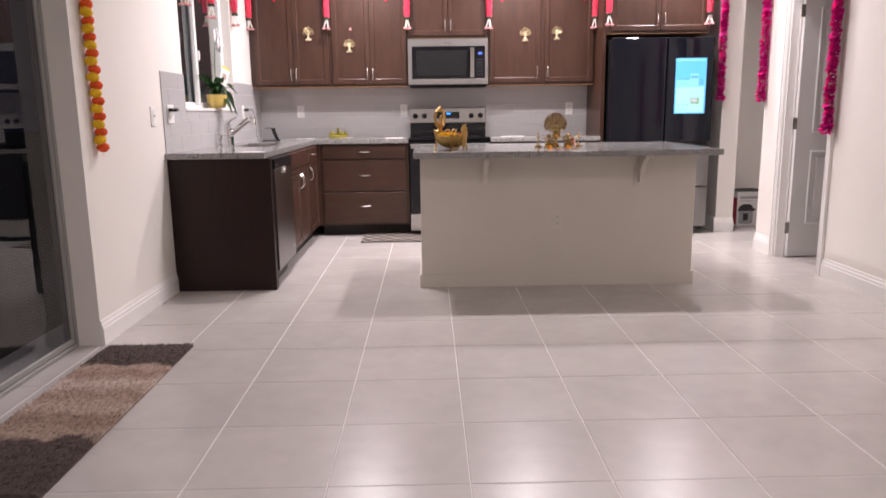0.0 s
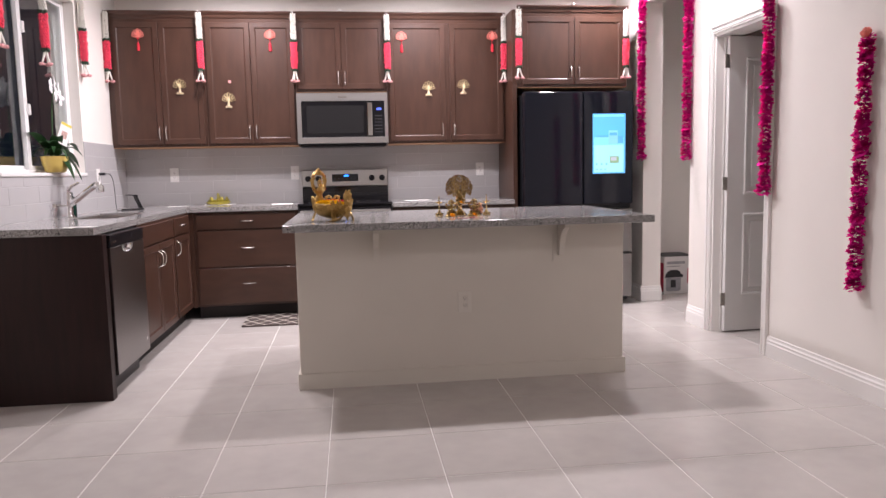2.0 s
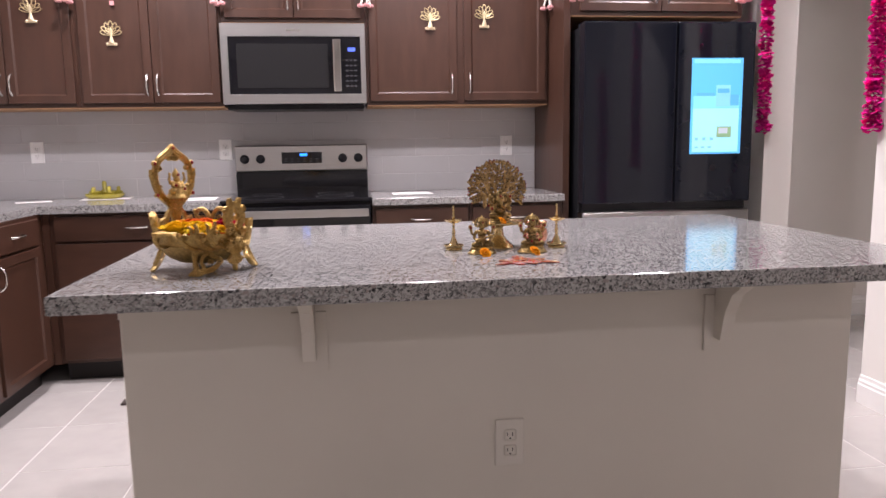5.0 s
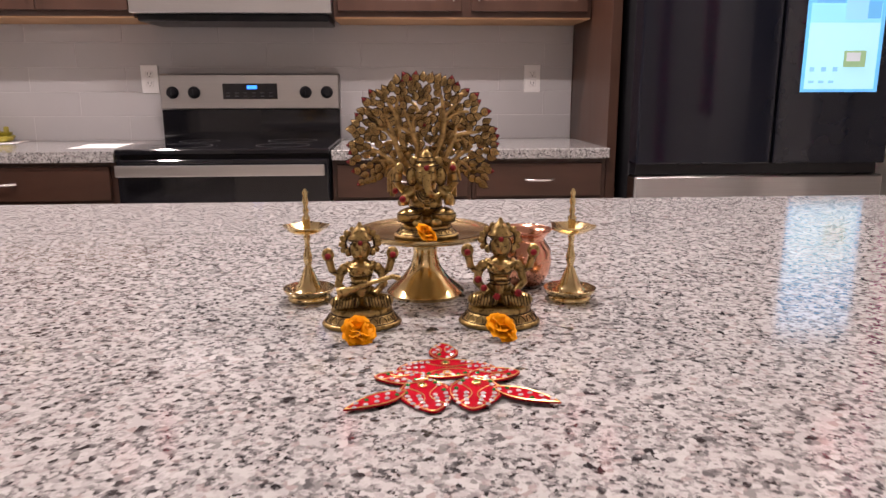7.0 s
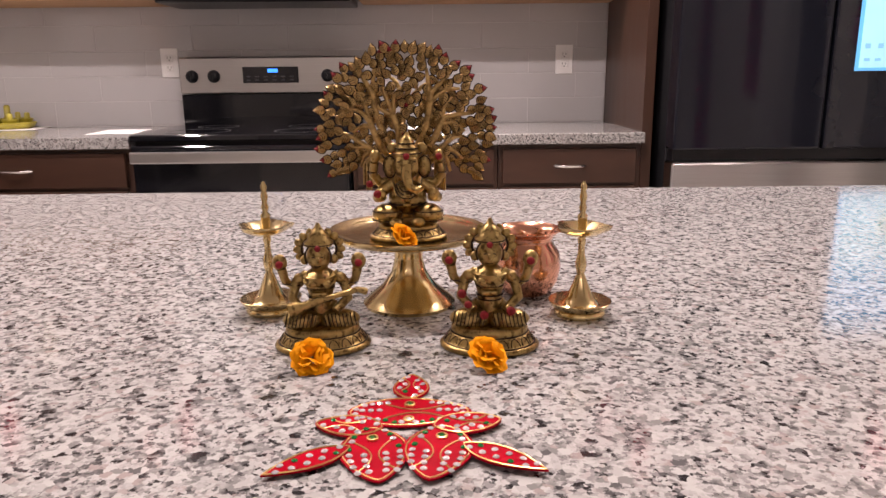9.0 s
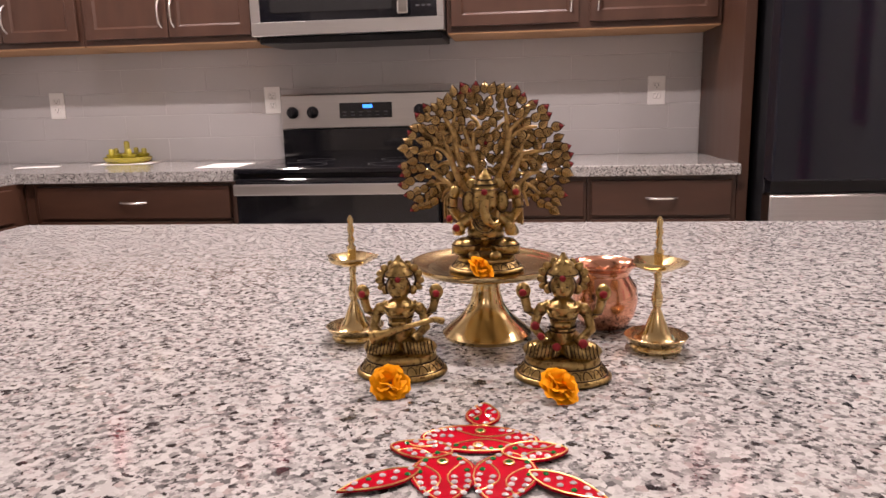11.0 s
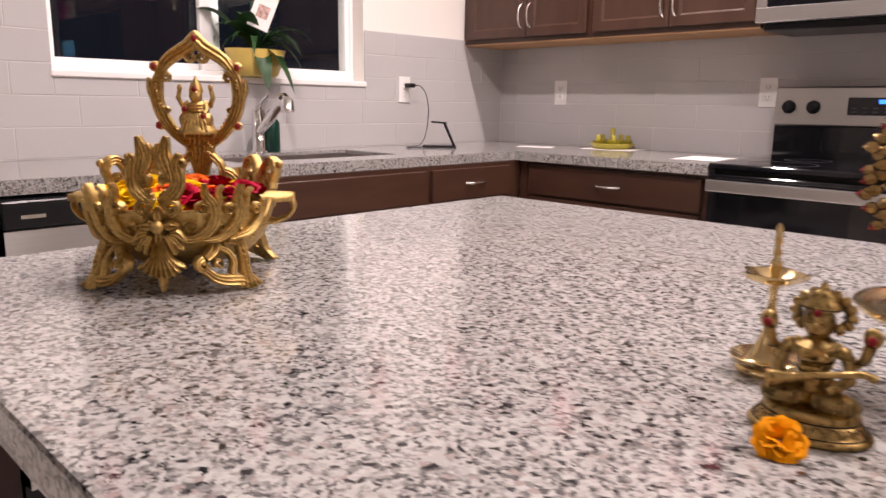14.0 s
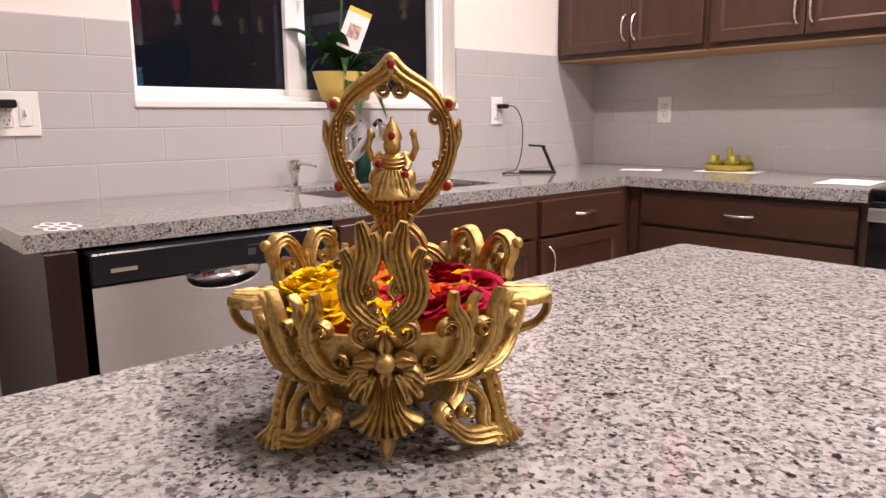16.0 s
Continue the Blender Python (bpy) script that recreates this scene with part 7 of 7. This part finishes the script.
        for q in range(3):
            band(bm, [(h * 0.002, 0.150 - q * 0.009), (h * 0.010, 0.153 - q * 0.009), (h * 0.018 - h * q * 0.002, 0.149 - q * 0.009)], [0.001, 0.0014, 0.001], lambda x, z, out: (x, by - 0.0085 - out, z), 0.003, 1)
    part("neck", bm, GOLDB, t, smooth=True)
    bm = bmesh.new()
    o = Vector((0, by - 0.010, 0.1565))
    lathe(bm, [(0.023, 0), (0.0235, 0.003), (0.021, 0.006), (0.018, 0.012), (0.0165, 0.020)], 24, o)
    for s in (-1, 1):
        blob(bm, o + Vector((s * 0.011, -0.006, 0.017)), (0.0095, 0.010, 0.010), 12, 8)
        tube(bm, [o + Vector(p) for p in ((s * 0.009, 0, 0.037), (s * 0.0165, -0.002, 0.034), (s * 0.0205, -0.004, 0.043), (s * 0.0185, -0.004, 0.052))], [0.0038, 0.0036, 0.003, 0.0026], 8)
        blob(bm, o + Vector((s * 0.018, -0.004, 0.055)), (0.0032, 0.003, 0.004), 8, 6)
        tube(bm, [o + Vector(p) for p in ((s * 0.010, -0.003, 0.036), (s * 0.0135, -0.008, 0.029), (s * 0.011, -0.013, 0.024))], [0.004, 0.0036, 0.003], 8)
    blob(bm, o + Vector((0, 0, 0.029)), (0.0115, 0.010, 0.012), 12, 9)
    for q in range(7):
        x = (q - 3) * 0.0042
        tube(bm, [o + Vector(p) for p in ((x * 0.6, -0.013, 0.024), (x, -0.0165, 0.014), (x * 1.25, -0.019, 0.003))], 0.0016, 6)
    for q in range(4):
        tube(bm, [o + Vector((0.011 * math.cos(b), -0.004 - 0.009 * math.sin(b), 0.037 - q * 0.0035 - 0.003 * math.sin(b))) for b in [math.pi * k / 7 for k in range(8)]], 0.0009, 5)
    blob(bm, o + Vector((0, -0.003, 0.045)), (0.0078, 0.0078, 0.009), 14, 10)
    lathe(bm, [(0.0088, 0.049), (0.0085, 0.053), (0.0065, 0.058), (0.0045, 0.062), (0.002, 0.065), (0.001, 0.069)], 16, o)
    dots(bm, [(o + Vector((0, -0.0105, 0.053)), 0.0034), (o + Vector((-0.011, -0.0145, 0.030)), 0.0034), (o + Vector((0.011, -0.0155, 0.021)), 0.0034)])
    part("figure", bm, [GOLDB, KUM], t, "small gold seated figure", smooth=True)
    # flower heads inside
    rg = random.Random(31)
    meshes = {}
    for nm, mm in (("y", FLY), ("o", FLO2), ("r", FLR), ("a", FLO)):
        meshes[nm] = mesh_of("flower_head", rose("", bmesh.new(), 0.0165, ord(nm)), mm, True)
    for i in range(44):
        r, a = 0.074 * math.sqrt((i + 0.5) / 44), i * 2.399
        x, y = r * math.cos(a), r * math.sin(a)
        if y > 0.066 and abs(x) < 0.022:
            continue
        if x > 0.012:
            kind = rg.choice("rrrrrroyo")
        elif x < -0.028:
            kind = rg.choice("yyyyyo")
        else:
            kind = rg.choice("oyoyra")
        o2 = new("flower_head", meshes[kind])
        o2.parent = t
        o2.matrix_basis = pose(x, y, 0.088 + rg.uniform(0, 0.007) + 0.012 * (1 - r / 0.08), rg.uniform(-22, 22), rg.uniform(-22, 22), rg.uniform(0, 360)) @ Matrix.Diagonal((1.1, 1.1, 0.75, 1))
    bm = bmesh.new()
    lathe(bm, [(0.068, 0.072), (0.05, 0.083), (0.001, 0.090)], 24)
    part("petal_bed", bm, FLO2, t)


flower_bowl()


# ---- floor tiles ----
TILE_MESH = {}


def tile_mesh(name, w, h, t, material, bevel=0.0015):
    key = (name, round(w, 3), round(h, 3))
    if key not in TILE_MESH:
        bm = bmesh.new()
        a, b, k = w / 2, h / 2, bevel
        low = [bm.verts.new(p) for p in ((-a, -b, -t), (a, -b, -t), (a, b, -t), (-a, b, -t))]
        mid = [bm.verts.new(p) for p in ((-a, -b, -k), (a, -b, -k), (a, b, -k), (-a, b, -k))]
        top = [bm.verts.new(p) for p in ((-a + k, -b + k, 0), (a - k, -b + k, 0), (a - k, b - k, 0), (-a + k, b - k, 0))]
        for r, q in ((low, mid), (mid, top)):
            for i in range(4):
                bm.faces.new((r[i], r[(i + 1) % 4], q[(i + 1) % 4], q[i]))
        bm.faces.new(top)
        TILE_MESH[key] = mesh_of(name, bm, material)
    return TILE_MESH[key]


structure("backsplash_grout", boxes((XL + 0.0068, -0.0068, CT1, 1.41, -0.0002, 1.43)), SGROUT, "pale grey grout behind the wall tiles", "backsplash")
structure("backsplash_grout", boxes((XL + 0.0002, -2.72, CT1, XL + 0.0068, -0.007, WIN[2] - 0.028), (XL + 0.0002, -2.72, WIN[2] - 0.028, XL + 0.0068, WIN[0] - 0.003, 1.432), (XL + 0.0002, WIN[1] + 0.003, WIN[2] - 0.028, XL + 0.0068, -0.007, 1.432)), SGROUT, "pale grey grout behind the window wall tiles", "backsplash")
floor_ob = bpy.data.objects["floor"]
rng = random.Random(4)


def lay(parent, name, rects, t, material, place, wobble=0.0):
    for x0, x1, y0, y1 in rects:
        o = new(name, tile_mesh(name, x1 - x0, y1 - y0, t, material))
        o.parent = parent
        o.matrix_basis = place((x0 + x1) / 2, (y0 + y1) / 2) @ pose(0, 0, 0, rng.uniform(-wobble, wobble), rng.uniform(-wobble, wobble), 0)


def grid(x0, x1, y0, y1, w, h, ox, oy, gap, shift=0.0):
    out = []
    j = math.floor((y0 - oy) / h)
    while oy + j * h < y1:
        s = ox + (shift * w if j % 2 else 0)
        i = math.floor((x0 - s) / w)
        while s + i * w < x1:
            a, b = max(x0, s + i * w), min(x1, s + (i + 1) * w)
            c, d = max(y0, oy + j * h), min(y1, oy + (j + 1) * h)
            if b - a > 0.03 and d - c > 0.03:
                out.append((a + gap / 2, b - gap / 2, c + gap / 2, d - gap / 2))
            i += 1
        j += 1
    return out


lay(floor_ob, "tile", grid(-2.07, 3.99, -10.4, 0.0, 0.4525, 0.4555, TX, TY, 0.0042), 0.007, FLOORT, lambda x, y: pose(x, y, 0), 0.05)
lay(wall_back, "tile", grid(XL + 0.009, 1.41, 0.915, 1.43, 0.406, 0.1035, -0.95, 0.914, 0.002, 0.5), 0.008, SPLASH, lambda x, z: pose(x, -0.008, z, 90, 0, 0), 0.04)
west_rects = grid(-2.72, -0.009, 0.915, 1.432, 0.406, 0.1035, -2.41, 0.914, 0.002, 0.5)
for x0, x1, z0, z1 in west_rects:
    if z0 < WIN[2] - 0.06 < z1 and x1 > WIN[0] and x0 < WIN[1]:
        lay(wall_left, "tile", [(max(x0, WIN[0]), min(x1, WIN[1]), z0, WIN[2] - 0.026)], 0.008, SPLASH, lambda y, z: pose(XL + 0.008, y, z, 90, 0, 90), 0.04)
    for q in ([(x0, x1, z0, z1)] if (z1 < WIN[2] - 0.02 or x1 < WIN[0] or x0 > WIN[1]) else
              [(x0, min(x1, WIN[0] - 0.002), z0, z1), (max(x0, WIN[1] + 0.002), x1, z0, z1)]):
        if q[1] - q[0] > 0.02:
            lay(wall_left, "tile", [q], 0.008, SPLASH, lambda y, z: pose(XL + 0.008, y, z, 90, 0, 90), 0.04)
